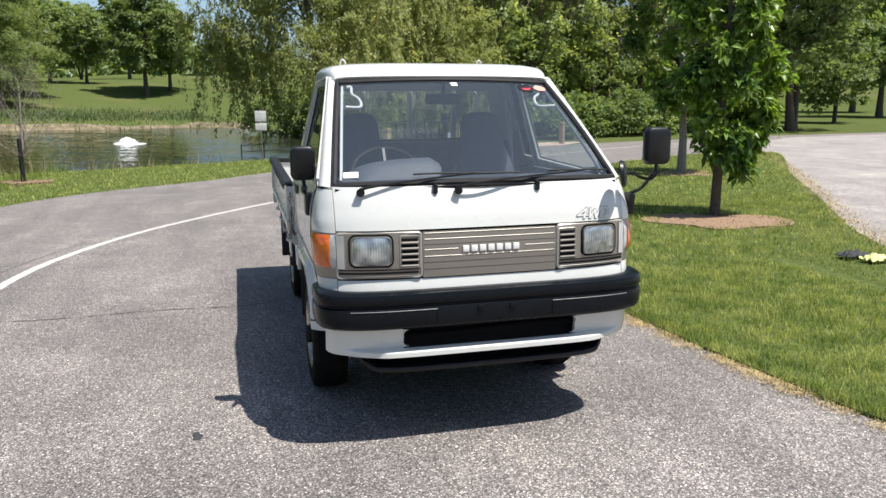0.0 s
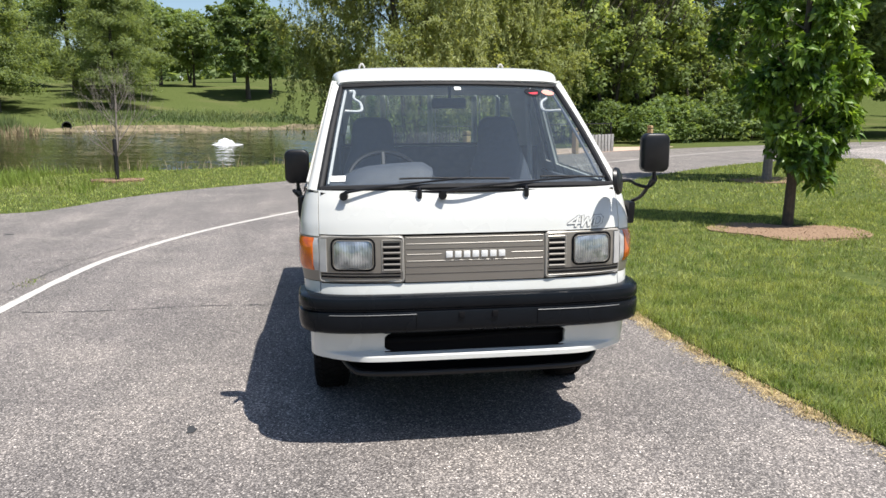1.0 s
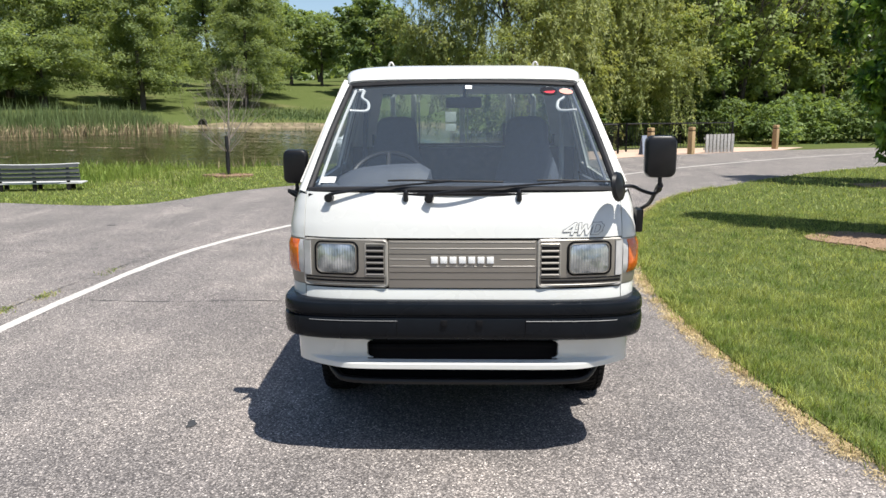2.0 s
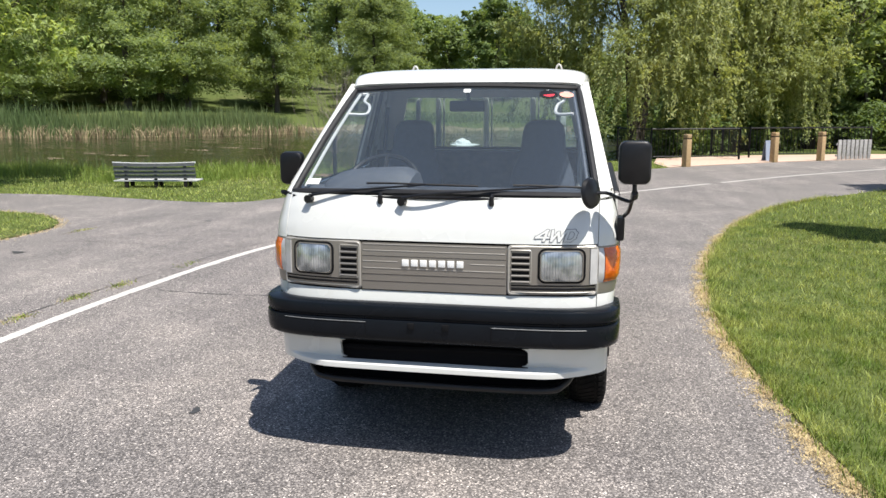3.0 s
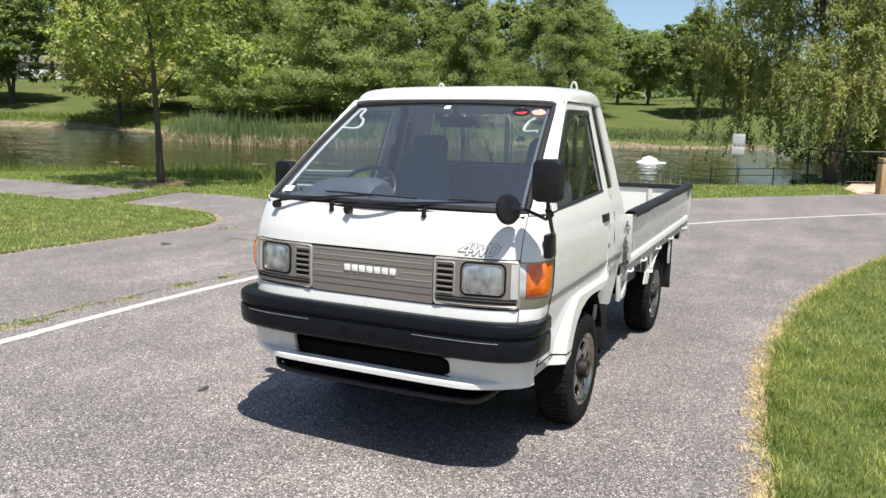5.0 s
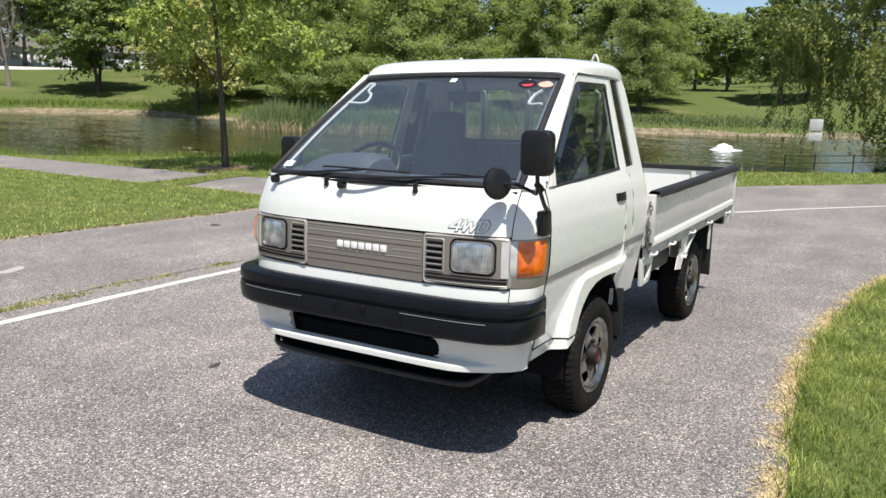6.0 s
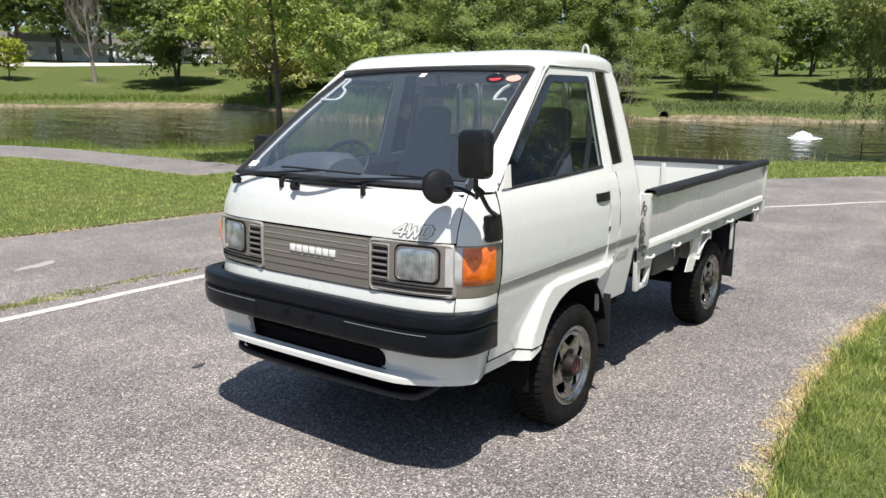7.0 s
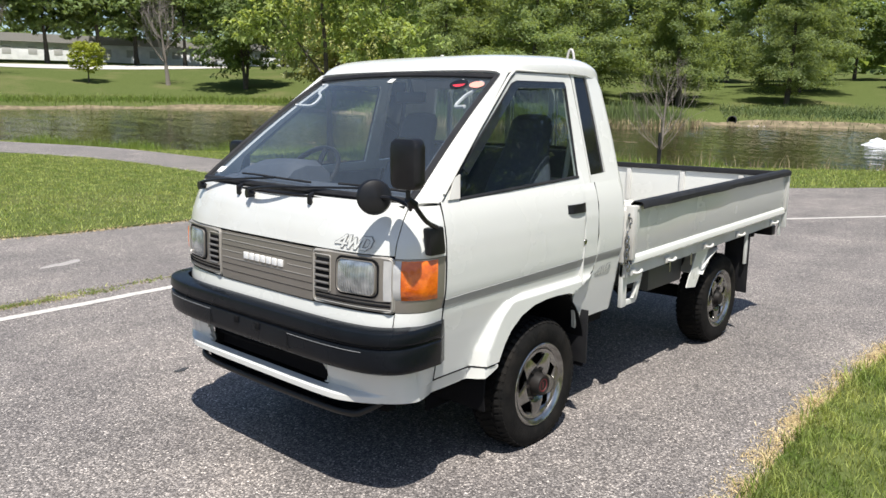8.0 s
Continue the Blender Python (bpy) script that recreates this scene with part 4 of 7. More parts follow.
    # handle with its recess
    part("handle", slab([[(s * (X(y, z) + 0.012 * math.sin(math.pi * min(1, max(0, (y - 1.165) / 0.165))) ** 0.4), y, z) for z in np.linspace(1.128, 1.172, 5)] for y in np.linspace(1.165, 1.33, 9)], 0.02 * s), BLACK, d, "black flush door handle")
    part("key_lock", lathe(bmesh.new(), [(0.0, 0.014), (0.006, 0.013), (0.007, 0.0)], 14, Matrix.Translation((s * 0.832, 1.325, 0.975)) @ (pose(0, 0, 0) if s > 0 else pose(0, 0, 0, 0, 0, 180))), STEEL, d)
    part("side_stripe", slab([[(s * (X(y, z) + 0.0025), y, z) for z in np.linspace(0.831 + 0.017 * (y - 0.28), 0.868 + 0.022 * (y - 0.28), 6)] for y in np.linspace(0.276, 1.446, 24)], 0.002 * s), STRIPE, d, "grey stripe along the side")
    # inside
    part("inner_panel", slab([[(s * (X(y, z) - 0.05), y, z) for z in np.linspace(max(0.62, arch(y, 0.5) + 0.02), 1.245, 5)] for y in np.linspace(0.33, 1.42, 14)], 0.02 * s), INTERIOR, d)
    return d


def mirror(truck, s):
    """A black truck mirror on a bent arm; the kerb side has a round one as well."""
    if s > 0:
        foot = Vector((0.832, 0.205, 1.125))
        cx, cy, cz, wx, hz = 0.880, 0.008, 1.430, 0.137, 0.186
    else:
        foot = Vector((-0.828, 0.43, 1.16))
        cx, cy, cz, wx, hz = -0.850, 0.46, 1.358, 0.124, 0.172
    bm = bmesh.new()
    rings = []
    for dy, sc in ((-0.035, 0.86), (-0.028, 0.96), (-0.012, 1.0), (0.012, 1.0), (0.018, 0.95)):
        rings.append([bm.verts.new((cx + x * sc, cy + dy, cz + z * sc)) for x, z in rounded(-wx / 2, wx / 2, -hz / 2, hz / 2, 0.032, 5)])
    k = len(rings[0])
    for r0, r1 in zip(rings, rings[1:]):
        for i in range(k):
            bm.faces.new((r0[i], r0[(i + 1) % k], r1[(i + 1) % k], r1[i]))
    bm.faces.new(rings[0])
    bm.faces.new(rings[-1][::-1])
    mo = part("side_mirror", bm, BLACK, truck, "black plastic door mirror on a bent arm")
    bm = bmesh.new()
    bm.faces.new([bm.verts.new((cx + x * 0.9, cy + 0.0195, cz + z * 0.9)) for x, z in rounded(-wx / 2, wx / 2, -hz / 2, hz / 2, 0.03, 5)])
    part("mirror_glass", bm, CHROME, mo)
    top = Vector((cx, cy - 0.004, cz - hz / 2 + 0.03))
    elbow = Vector((cx + 0.004, cy - 0.002, cz - hz / 2 - 0.045))
    arm = bent([foot + Vector((s * 0.018, -0.01, 0.05)), foot + Vector((s * 0.035, -0.09, 0.085)), elbow + Vector((-s * 0.005, 0.03, -0.012)), elbow, top], 5)
    part("mirror_arm", tube(bmesh.new(), arm, 0.0095, 8), BLACK, mo)
    part("arm_joint", tube(bmesh.new(), [elbow + Vector((0, 0.03, -0.012)), elbow + Vector((0, -0.008, 0.012))], [0.017, 0.014], 8), BLACK, mo)
    bm = bmesh.new()
    box(bm, -0.016, 0.022, -0.045, 0.045, -0.062, 0.052, 0.014)
    for v in bm.verts:
        v.co = foot + Vector((s * v.co.x, v.co.y - 0.012 * (v.co.z > 0), v.co.z))
    part("mirror_foot", bm, BLACK, mo)
    if s > 0:
        # round lookdown mirror
        c = Vector((0.700, 0.008, 1.296))
        face = pose(0, 0, 0, 0, 8, 148.5)
        part("round_mirror", lathe(bmesh.new(), [(-0.020, 0.0), (-0.018, 0.04), (-0.010, 0.062), (0.004, 0.069), (0.010, 0.065), (0.008, 0.0)], 26, Matrix.Translation(c) @ face), BLACK, mo)
        part("mirror_arm", tube(bmesh.new(), bent([c + Vector((0.02, 0.012, 0.0)), Vector((0.77, 0.03, 1.295)), Vector((0.82, 0.06, 1.272)), Vector((0.868, 0.03, 1.262)), elbow], 4), 0.008, 8), BLACK, mo)


def wheel(name, truck, x, y, z, s, hub):
    """A road wheel facing s along x: tyre with tread blocks, pressed steel rim with six spokes, hub."""
    m = pose(x, y, z) if s > 0 else pose(x, y, z, 0, 0, 180)
    w = new(name)
    w.empty_display_size = 0.1
    w.parent = truck
    w.matrix_basis = m
    w["label"] = "black all-terrain tyre on a silver steel wheel"
    R = 0.318
    prof = [(-0.085, 0.195), (-0.100, 0.225), (-0.102, 0.262), (-0.093, 0.296), (-0.080, R - 0.006), (-0.03, R), (0.03, R), (0.080, R - 0.006), (0.093, 0.296), (0.102, 0.262), (0.100, 0.225), (0.085, 0.195)]
    ty = part("tyre", lathe(bmesh.new(), prof, 56), TYRE, w)
    bm = bmesh.new()
    for k in range(52):
        for side in (-1, 1):
            mm = pose(0, 0, 0, 360 * (k + 0.25 * side) / 52) @ Matrix.Translation((side * 0.072, 0, R - 0.012)) @ pose(0, 0, 0, 0, side * 28, 0)
            box(bm, -0.021, 0.017, -0.0115, 0.0115, -0.006, 0.009, 0.0, mm)
        mm = pose(0, 0, 0, 360 * (k + 0.5) / 52) @ Matrix.Translation((0, 0, R)) @ pose(0, 0, 0, 0, 0, 25)
        box(bm, -0.045, 0.045, -0.012, 0.012, -0.005, 0.004, 0.0, mm)
    part("tread", bm, TYRE, ty, smooth=False)
    for c in (ty, *ty.children):
        for v in c.data.vertices:
            v.co.z = max(v.co.z, -z + 0.002)
    # outer rim and dish
    rim = part("rim", lathe(bmesh.new(), [(-0.07, 0.20), (0.06, 0.180), (0.074, 0.184), (0.088, 0.200), (0.094, 0.207), (0.097, 0.203), (0.094, 0.192), (0.084, 0.180), (0.070, 0.172), (0.055, 0.168), (0.05, 0.174)], 48), STEEL, w)
    part("rim_back", lathe(bmesh.new(), [(0.0, 0.17), (0.0, 0.0)], 24), GAP_SHADE, rim)
    # pressed disc: five broad spokes, a triangular window between each pair
    bm = bmesh.new()
    for k in range(5):
        a0 = 72 * k + 36
        cols = []
        for r, half, dx in ((0.046, 36.0, 0.046), (0.070, 36.0, 0.050), (0.090, 36.0, 0.062), (0.097, 30.0, 0.066), (0.110, 22.0, 0.067), (0.130, 15.0, 0.066), (0.152, 11.5, 0.064), (0.158, 17.0, 0.063), (0.161, 36.0, 0.063), (0.176, 36.0, 0.066)):
            cols.append([(dx + 0.003 * (1 - q * q), r * math.sin(radians(a0 + half * q)), r * math.cos(radians(a0 + half * q))) for q in np.linspace(-1, 1, 9)])
        slab(cols, 0.012, bm)
    part("spokes", bm, STEEL, rim, angle=20)
    hb = [(0.04, 0.075), (0.066, 0.072), (0.070, 0.060), (0.070, 0.056), (0.108, 0.053), (0.116, 0.048), (0.116, 0.038), (0.111, 0.036), (0.111, 0.0)] if hub == "free" else [(0.04, 0.070), (0.066, 0.068), (0.072, 0.05), (0.10, 0.042), (0.108, 0.03), (0.108, 0.0)]
    part("hub", lathe(bmesh.new(), hb, 28), IRON, rim, "dark free-wheel hub" if hub == "free" else "dark hub cap")
    if hub == "free":
        part("hub_dial", lathe(bmesh.new(), [(0.1105, 0.034), (0.1135, 0.033), (0.1135, 0.028), (0.1105, 0.027)], 24), RED_DIM, rim, "red ring on the hub")
        part("hub_dial", boxes((0.108, 0.1130, -0.003, 0.003, -0.016, 0.016), bevel=0.002), RED_DIM, rim)
    for k in range(6):
        a = radians(60 * k + 30)
        part("wheel_nut", lathe(bmesh.new(), [(0.055, 0.011), (0.078, 0.010), (0.080, 0.0)], 6, Matrix.Translation((0, 0.073 * math.sin(a), 0.073 * math.cos(a)))), IRON, rim, smooth=False)
    return w


def interior(truck):
    part("cab_floor", boxes((-0.44, 0.44, 0.3, 1.7, 0.60, 0.64), (-0.76, 0.76, 0.3, 0.57, 0.601, 0.641), (-0.76, 0.76, 1.44, 1.7, 0.601, 0.641)), GAP_SHADE, truck)
    part("engine_cover", boxes((-0.70, 0.70, 0.62, 1.68, 0.80, 0.98), bevel=0.04), INTERIOR, truck)
    # dashboard
    P = [[(x, y + 0.05 * (abs(x) / 0.7) ** 4, z) for y, z in ((0.17, 1.24), (0.25, 1.262), (0.34, 1.262), (0.44, 1.235), (0.50, 1.18), (0.50, 1.02))] for x in np.linspace(-0.70, 0.70, 21)]
    d = part("dashboard", slab(P, -0.02), DASH, truck, "dark blue-grey dashboard")
    P = [[(-0.385 + u, y, z + 0.0 * u) for y, z in ((0.27, 1.25), (0.31, 1.25 + 0.075 * h_), (0.37, 1.25 + 0.10 * h_), (0.46, 1.25 + 0.09 * h_), (0.50, 1.25 + 0.05 * h_), (0.50, 1.22))] for u, h_ in ((-0.22, 0.1), (-0.205, 0.42), (-0.16, 0.66), (-0.10, 0.82), (0.0, 0.92), (0.10, 0.97), (0.17, 0.98), (0.196, 0.86), (0.206, 0.1))]
    part("instrument_hood", slab(P, -0.03), DASH, d)
    # steering wheel
    sw = new("steering_wheel")
    sw.parent = truck
    sw.matrix_basis = pose(-0.395, 0.56, 1.268, 48, 0, 0)
    a = [2 * math.pi * k / 32 for k in range(33)]
    part("wheel_rim", tube(bmesh.new(), [(0.195 * math.cos(t), 0.195 * math.sin(t), 0) for t in a], 0.0135, 8, cap=False), BLACK, sw)
    bm = bmesh.new()
    for t in (210, 330, 90):
        tube(bm, [(0, 0, -0.03), (0.19 * math.cos(radians(t)), 0.19 * math.sin(radians(t)), 0)], 0.014, 6)
    part("wheel_spokes", bm, BLACK, sw)
    part("column", tube(bmesh.new(), [(0, 0, -0.01), (0, 0, -0.35)], [0.06, 0.04], 12), BLACK, sw)
    # seats
    for xc in (-0.42, 0.40):
        st = new("seat")
        st.parent = truck
        st.matrix_basis = pose(xc, 0, 0)
        st["label"] = "dark cloth seat with an integral headrest"
        bm = bmesh.new()
        rings = []
        for z, hw, y in ((0.96, 0.205, 1.27), (1.06, 0.215, 1.29), (1.20, 0.205, 1.33), (1.29, 0.185, 1.36), (1.36, 0.158, 1.385), (1.43, 0.138, 1.41), (1.52, 0.130, 1.44), (1.565, 0.120, 1.452), (1.590, 0.095, 1.46), (1.600, 0.05, 1.463)):
            flatten = min(1.0, hw / 0.12)
            rings.append([bm.verts.new((hw * math.copysign(abs(math.sin(q)) ** 0.75, math.sin(q)), y - 0.062 * flatten * math.cos(q), z)) for q in [2 * math.pi * k / 20 for k in range(20)]])
        for r0, r1 in zip(rings, rings[1:]):
            for k in range(20):
                bm.faces.new((r0[k], r0[(k + 1) % 20], r1[(k + 1) % 20], r1[k]))
        bm.faces.new(rings[0][::-1])
        bm.faces.new(rings[-1])
        part("backrest", bm, SEATCLOTH, st)
        part("seat_cushion", boxes((-0.23, 0.23, 0.78, 1.30, 0.93, 1.06), bevel=0.04), SEATCLOTH, st)
    part("seat_back_panel", boxes((0.24, 0.60, 1.52, 1.55, 1.0, 1.26), bevel=0.01), TRIM_GREY, truck, "pale seat belt and trim behind the seat")
    # inner mirror and visors
    im = part("inner_mirror", boxes((-0.095, 0.105, 0.91, 0.94, 1.650, 1.710), bevel=0.012), BLACK, truck, "black rear-view mirror")
    part("mirror_stem", tube(bmesh.new(), [(0.01, 0.93, 1.70), (0.01, 0.90, 1.795)], 0.010, 8), BLACK, im)
    for s in (-1, 1):
        part("sun_visor", boxes((s * 0.30 - 0.17, s * 0.30 + 0.17, 0.90, 1.05, 1.778, 1.792), bevel=0.005), INTERIOR, truck)
        # grab handle on the pillar and pale belt
        a, b = np.array(screen(s * 0.93, 0.70)), np.array(screen(s * 0.93, 0.93))
        off = np.array((-s * 0.045, 0.02, 0.0))
        part("grab_handle", tube(bmesh.new(), bent([a + off * 0.2, a + off * 2.1, a * 0.6 + b * 0.4 + off * 1.9, a * 0.35 + b * 0.65 + off * 1.0, b + off * 0.9, b + off * 0.3], 4), 0.0085, 6), TRIM_GREY, truck, "pale grey grab handle")
        part("pillar_trim", tube(bmesh.new(), [np.array(screen(s * 0.955, v)) + np.array((-s * 0.008, 0.03, 0)) for v in np.linspace(0.04, 0.97, 8)], 0.008, 6), TRIM_GREY if s < 0 else INTERIOR, truck)
        part("seat_belt", tube(bmesh.new(), bent([(s * 0.615, 1.52, 1.68), (s * 0.625, 1.47, 1.4), (s * 0.62, 1.40, 1.1)], 4), 0.016, 4), TRIM_GREY if s > 0 else INTERIOR, truck)


def bed(truck):
    """The drop-side bed: floor, gates, hooks, guard frame, chains."""
    Y0, Y1 = 1.795, 4.28
    f = part("bed_floor", boxes((-0.82, 0.82, Y0, Y1 - 0.01, 0.80, 0.825)), WHITE_FLAT, truck, "scuffed white load bed floor")
    for k in range(11):
        x = -0.75 + 0.15 * k
        part("floor_rib", boxes((x - 0.02, x + 0.02, Y0 + 0.02, Y1 - 0.05, 0.825, 0.833), bevel=0.003), WHITE_FLAT, f)
    for s in (-1, 1):
        g = new("side_gate")
        g.parent = truck
        g["label"] = "white steel drop side with a black rubber top edge"
        g.matrix_basis = pose(0, Y0, 0.0, math.degrees(math.atan(0.017)))
        L = Y1 - Y0
        # pressed outer sheet: upper panel, step, rolled lower lip
        prof = [(0.842, 1.105), (0.850, 1.098), (0.850, 0.858), (0.845, 0.850), (0.845, 0.842), (0.852, 0.837), (0.858, 0.832), (0.862, 0.826), (0.862, 0.798), (0.854, 0.788), (0.838, 0.788)]
        part("outer_sheet", slab([[(s * x, y, z) for x, z in prof] for y in np.linspace(0.0, L, 12)], -0.006 * s), WHITE, g)
        part("inner_sheet", boxes((s * 0.826 - 0.004, s * 0.826 + 0.004, 0.0, L, 0.82, 1.10)), WHITE_FLAT, g)
        part("top_rail", boxes((s * 0.836 - 0.020, s * 0.836 + 0.020, 0.0, L, 1.088, 1.112), bevel=0.006), WHITE_FLAT, g)
        bm = bmesh.new()
        slab([[(s * (0.882 + 0.007 * noise.noise(Vector((y * 2.3, s, 0)))), y, 1.094 + 0.006 * noise.noise(Vector((y * 3.1, s, 4)))), (s * 0.880, y, 1.120), (s * 0.868, y, 1.132), (s * 0.822, y, 1.132), (s * 0.812, y, 1.120), (s * 0.812, y, 1.088)] for y in np.linspace(0.06 if s > 0 else 0.0, L + 0.004, 40)], -0.004 * s, bm)
        part("rubber_edge", bm, RUBBER, g, "black rubber edge strip, scuffed")
        for y in (0.0, L * 0.25, L * 0.5, L * 0.75, L - 0.03):
            part("inner_post", boxes((s * 0.812 - 0.008, s * 0.812 + 0.008, y, y + 0.035, 0.83, 1.09), bevel=0.004), WHITE_FLAT, g)
        for z in (0.85, 1.055):
            part("inner_rail", boxes((s * 0.812 - 0.010, s * 0.812 + 0.010, 0.0, L, z - 0.015, z + 0.015), bevel=0.004), WHITE_FLAT, g)
        for y in (0.0, L - 0.002):
            part("end_cap", boxes((s * 0.846 - 0.024, s * 0.846 + 0.024, y - 0.02, y + 0.02, 0.822, 1.118), bevel=0.005), WHITE_FLAT, g)
        # side rail of the frame with hooks
        part("side_rail", slab([[(s * 0.832, y, z + 0.017 * (y - Y0)) for z in (0.716, 0.784)] for y in (Y0 - 0.02, Y1)], 0.04 * s), WHITE_FLAT, truck, "grey-white side rail of the bed")
        for y in (1.85, 2.28, 2.83, 3.38, 4.06):
            bm = bmesh.new()
            zh = 0.737 + 0.019 * (y - 1.84)
            tube(bm, bent([(s * 0.835, y - 0.02, zh), (s * 0.866, y - 0.01, zh + 0.001), (s * 0.872, y + 0.015, zh + 0.006), (s * 0.866, y + 0.04, zh + 0.012)], 3), 0.008, 6)
            box(bm, s * 0.835 - 0.012, s * 0.835 + 0.012, y - 0.045, y + 0.012, zh - 0.014, zh + 0.022, 0.004)
            part("rope_hook", bm, WHITE_FLAT, truck, "white rope hook")
        for y in (2.32, 2.62):
            part("pin", tube(bmesh.new(), [(s * 0.83, y, 0.74), (s * 0.832, y, 0.665)], 0.006, 6), STEEL, truck)
        # step bracket behind the cab
        bm = bmesh.new()
        box(bm, s * 0.80 - 0.012, s * 0.80 + 0.012, 1.775, 1.83, 0.54, 0.80, 0.004)
        box(bm, s * 0.80 - 0.012, s * 0.80 + 0.012, 1.83, 1.99, 0.665, 0.716, 0.004)
        box(bm, s * 0.80 - 0.012, s * 0.80 + 0.012, 1.83, 1.94, 0.545, 0.575, 0.004)
        box(bm, s * 0.80 - 0.0119, s * 0.80 + 0.0119, -0.018, 0.018, 0.0, 0.16, 0.004, pose(0, 1.935, 0.56, -22))
        part("step_bracket", bm, WHITE, truck, "white step bracket with a square opening")
        # rear fender panel and flap
        bm = slab([[(s * x, 3.30 + r * math.cos(radians(a)), 0.30 + r * math.sin(radians(a))) for x in (0.66, 0.82)] for a, r in ((150, 0.52), (135, 0.50), (118, 0.46))], 0.006 * s)
        part("rear_fender", bm, WHITE, truck, "white splash guard before the rear wheel")
        bm = bmesh.new()
        slab([[(s * 0.795, y, z) for y, z in ((2.665, 0.50), (2.80, 0.735))], [(s * 0.800, y, z) for y, z in ((2.79, 0.485), (2.985, 0.735))]], 0.008, bm)
        part("fender_stay", bm, WHITE, truck)
        part("mudflap", boxes((s * 0.74 - 0.09, s * 0.74 + 0.09, 3.635, 3.645, 0.30, 0.74), bevel=0.003), RUBBER, truck, "black rubber mudflap")
        part("flap_stay", boxes((s * 0.81 - 0.008, s * 0.81 + 0.008, 3.60, 3.645, 0.52, 0.74), bevel=0.003), WHITE, truck)
        part("mudflap", boxes((s * 0.745 - 0.075, s * 0.745 + 0.075, 1.405, 1.415, 0.31, 0.60), bevel=0.003), RUBBER, truck, "black rubber mudflap")
        # wheel house of the front wheel, near-black: the shade inside is put into its colour
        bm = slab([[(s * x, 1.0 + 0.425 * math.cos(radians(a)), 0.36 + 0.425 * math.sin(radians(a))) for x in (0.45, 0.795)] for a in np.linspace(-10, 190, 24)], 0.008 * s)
        part("wheel_housing", bm, GAP_SHADE, truck, "dark inside of the wheel arch")
        part("housing_side", boxes((s * 0.45 - 0.005, s * 0.45 + 0.005, 0.57, 1.43, 0.20, 0.79)), GAP_SHADE, truck)
        part("arch_lip", tube(bmesh.new(), [(s * (side_x(y, z) - 0.008), y, z) for y, z in OPENING[2:-2]], 0.006, 6), RUBBER, truck)
        # chain by the headboard
        for k in range(13):
            z = 1.06 - k * 0.024
            a = [2 * math.pi * q / 10 for q in range(11)]
            cx, cy = s * (0.846 + 0.006 * math.sin(k * 1.1)), 1.752 + 0.012 * math.sin(k * 0.7)
            part("chain_link", tube(bmesh.new(), [(cx + (0.009 * math.cos(t) if k % 2 else 0), cy + (0 if k % 2 else 0.009 * math.cos(t)), z + 0.017 * math.sin(t)) for t in a], 0.0045, 5, cap=False), STEEL, truck)
        # chassis in near-black, underbody shade put into the colour, and small parts
        part("chassis_rail", boxes((s * 0.36 - 0.03, s * 0.36 + 0.03, 0.4, 4.15, 0.46, 0.58), bevel=0.006), GAP_SHADE, truck)
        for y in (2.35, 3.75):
            part("cross_bearer", boxes((s * 0.40 - 0.40, s * 0.40 + 0.40, y, y + 0.06, 0.70, 0.80), bevel=0.004), GAP_SHADE, truck)
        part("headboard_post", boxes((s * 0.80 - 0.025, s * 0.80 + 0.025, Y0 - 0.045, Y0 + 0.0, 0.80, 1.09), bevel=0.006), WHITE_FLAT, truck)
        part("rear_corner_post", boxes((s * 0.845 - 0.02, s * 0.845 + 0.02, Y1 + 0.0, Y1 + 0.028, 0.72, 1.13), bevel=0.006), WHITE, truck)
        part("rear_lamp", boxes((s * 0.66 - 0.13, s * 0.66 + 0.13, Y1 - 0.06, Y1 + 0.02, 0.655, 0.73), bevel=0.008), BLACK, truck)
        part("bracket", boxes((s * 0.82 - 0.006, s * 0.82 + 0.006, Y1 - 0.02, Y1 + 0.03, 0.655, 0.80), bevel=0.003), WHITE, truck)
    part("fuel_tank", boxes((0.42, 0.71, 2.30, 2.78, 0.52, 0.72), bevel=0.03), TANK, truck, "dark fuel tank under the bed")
    # Unseen far-side box, stretched to block skylight and view under the bed.
    part("battery_box", boxes((-0.74, -0.42, 1.50, 2.86, 0.30, 0.70), bevel=0.02), GAP_SHADE, truck)
    # Axles and gearbox near-black too, their shade put into the colour.
    part("axle", tube(bmesh.new(), [(-0.66, 3.30, 0.312), (-0.1, 3.30, 0.312), (0.0, 3.30, 0.312), (0.1, 3.30, 0.312), (0.66, 3.30, 0.312)], [0.045, 0.05, 0.12, 0.05, 0.045], 10), GAP_SHADE, truck)
    part("axle", tube(bmesh.new(), [(-0.66, 0.99, 0.306), (0.66, 0.99, 0.306)], 0.05, 10), GAP_SHADE, truck)
    part("gearbox", boxes((-0.20, 0.20, 0.5, 1.9, 0.36, 0.60), bevel=0.05), GAP_SHADE, truck)
    # tailgate
    t = new("tailgate")
    t.parent = truck
    t["label"] = "white tailgate with a black rubber top edge"
    part("outer_sheet", boxes((-0.82, 0.82, Y1 - 0.012, Y1 + 0.012, 0.82, 1.125), bevel=0.004), WHITE, t)
    part("rubber_edge", boxes((-0.86, 0.86, Y1 - 0.028, Y1 + 0.020, 1.118, 1.160), bevel=0.008), RUBBER, t)
    for x in (-0.5, 0.0, 0.5):
        part("inner_post", boxes((x - 0.02, x + 0.02, Y1 - 0.03, Y1 - 0.012, 0.83, 1.11), bevel=0.004), WHITE_FLAT, t)
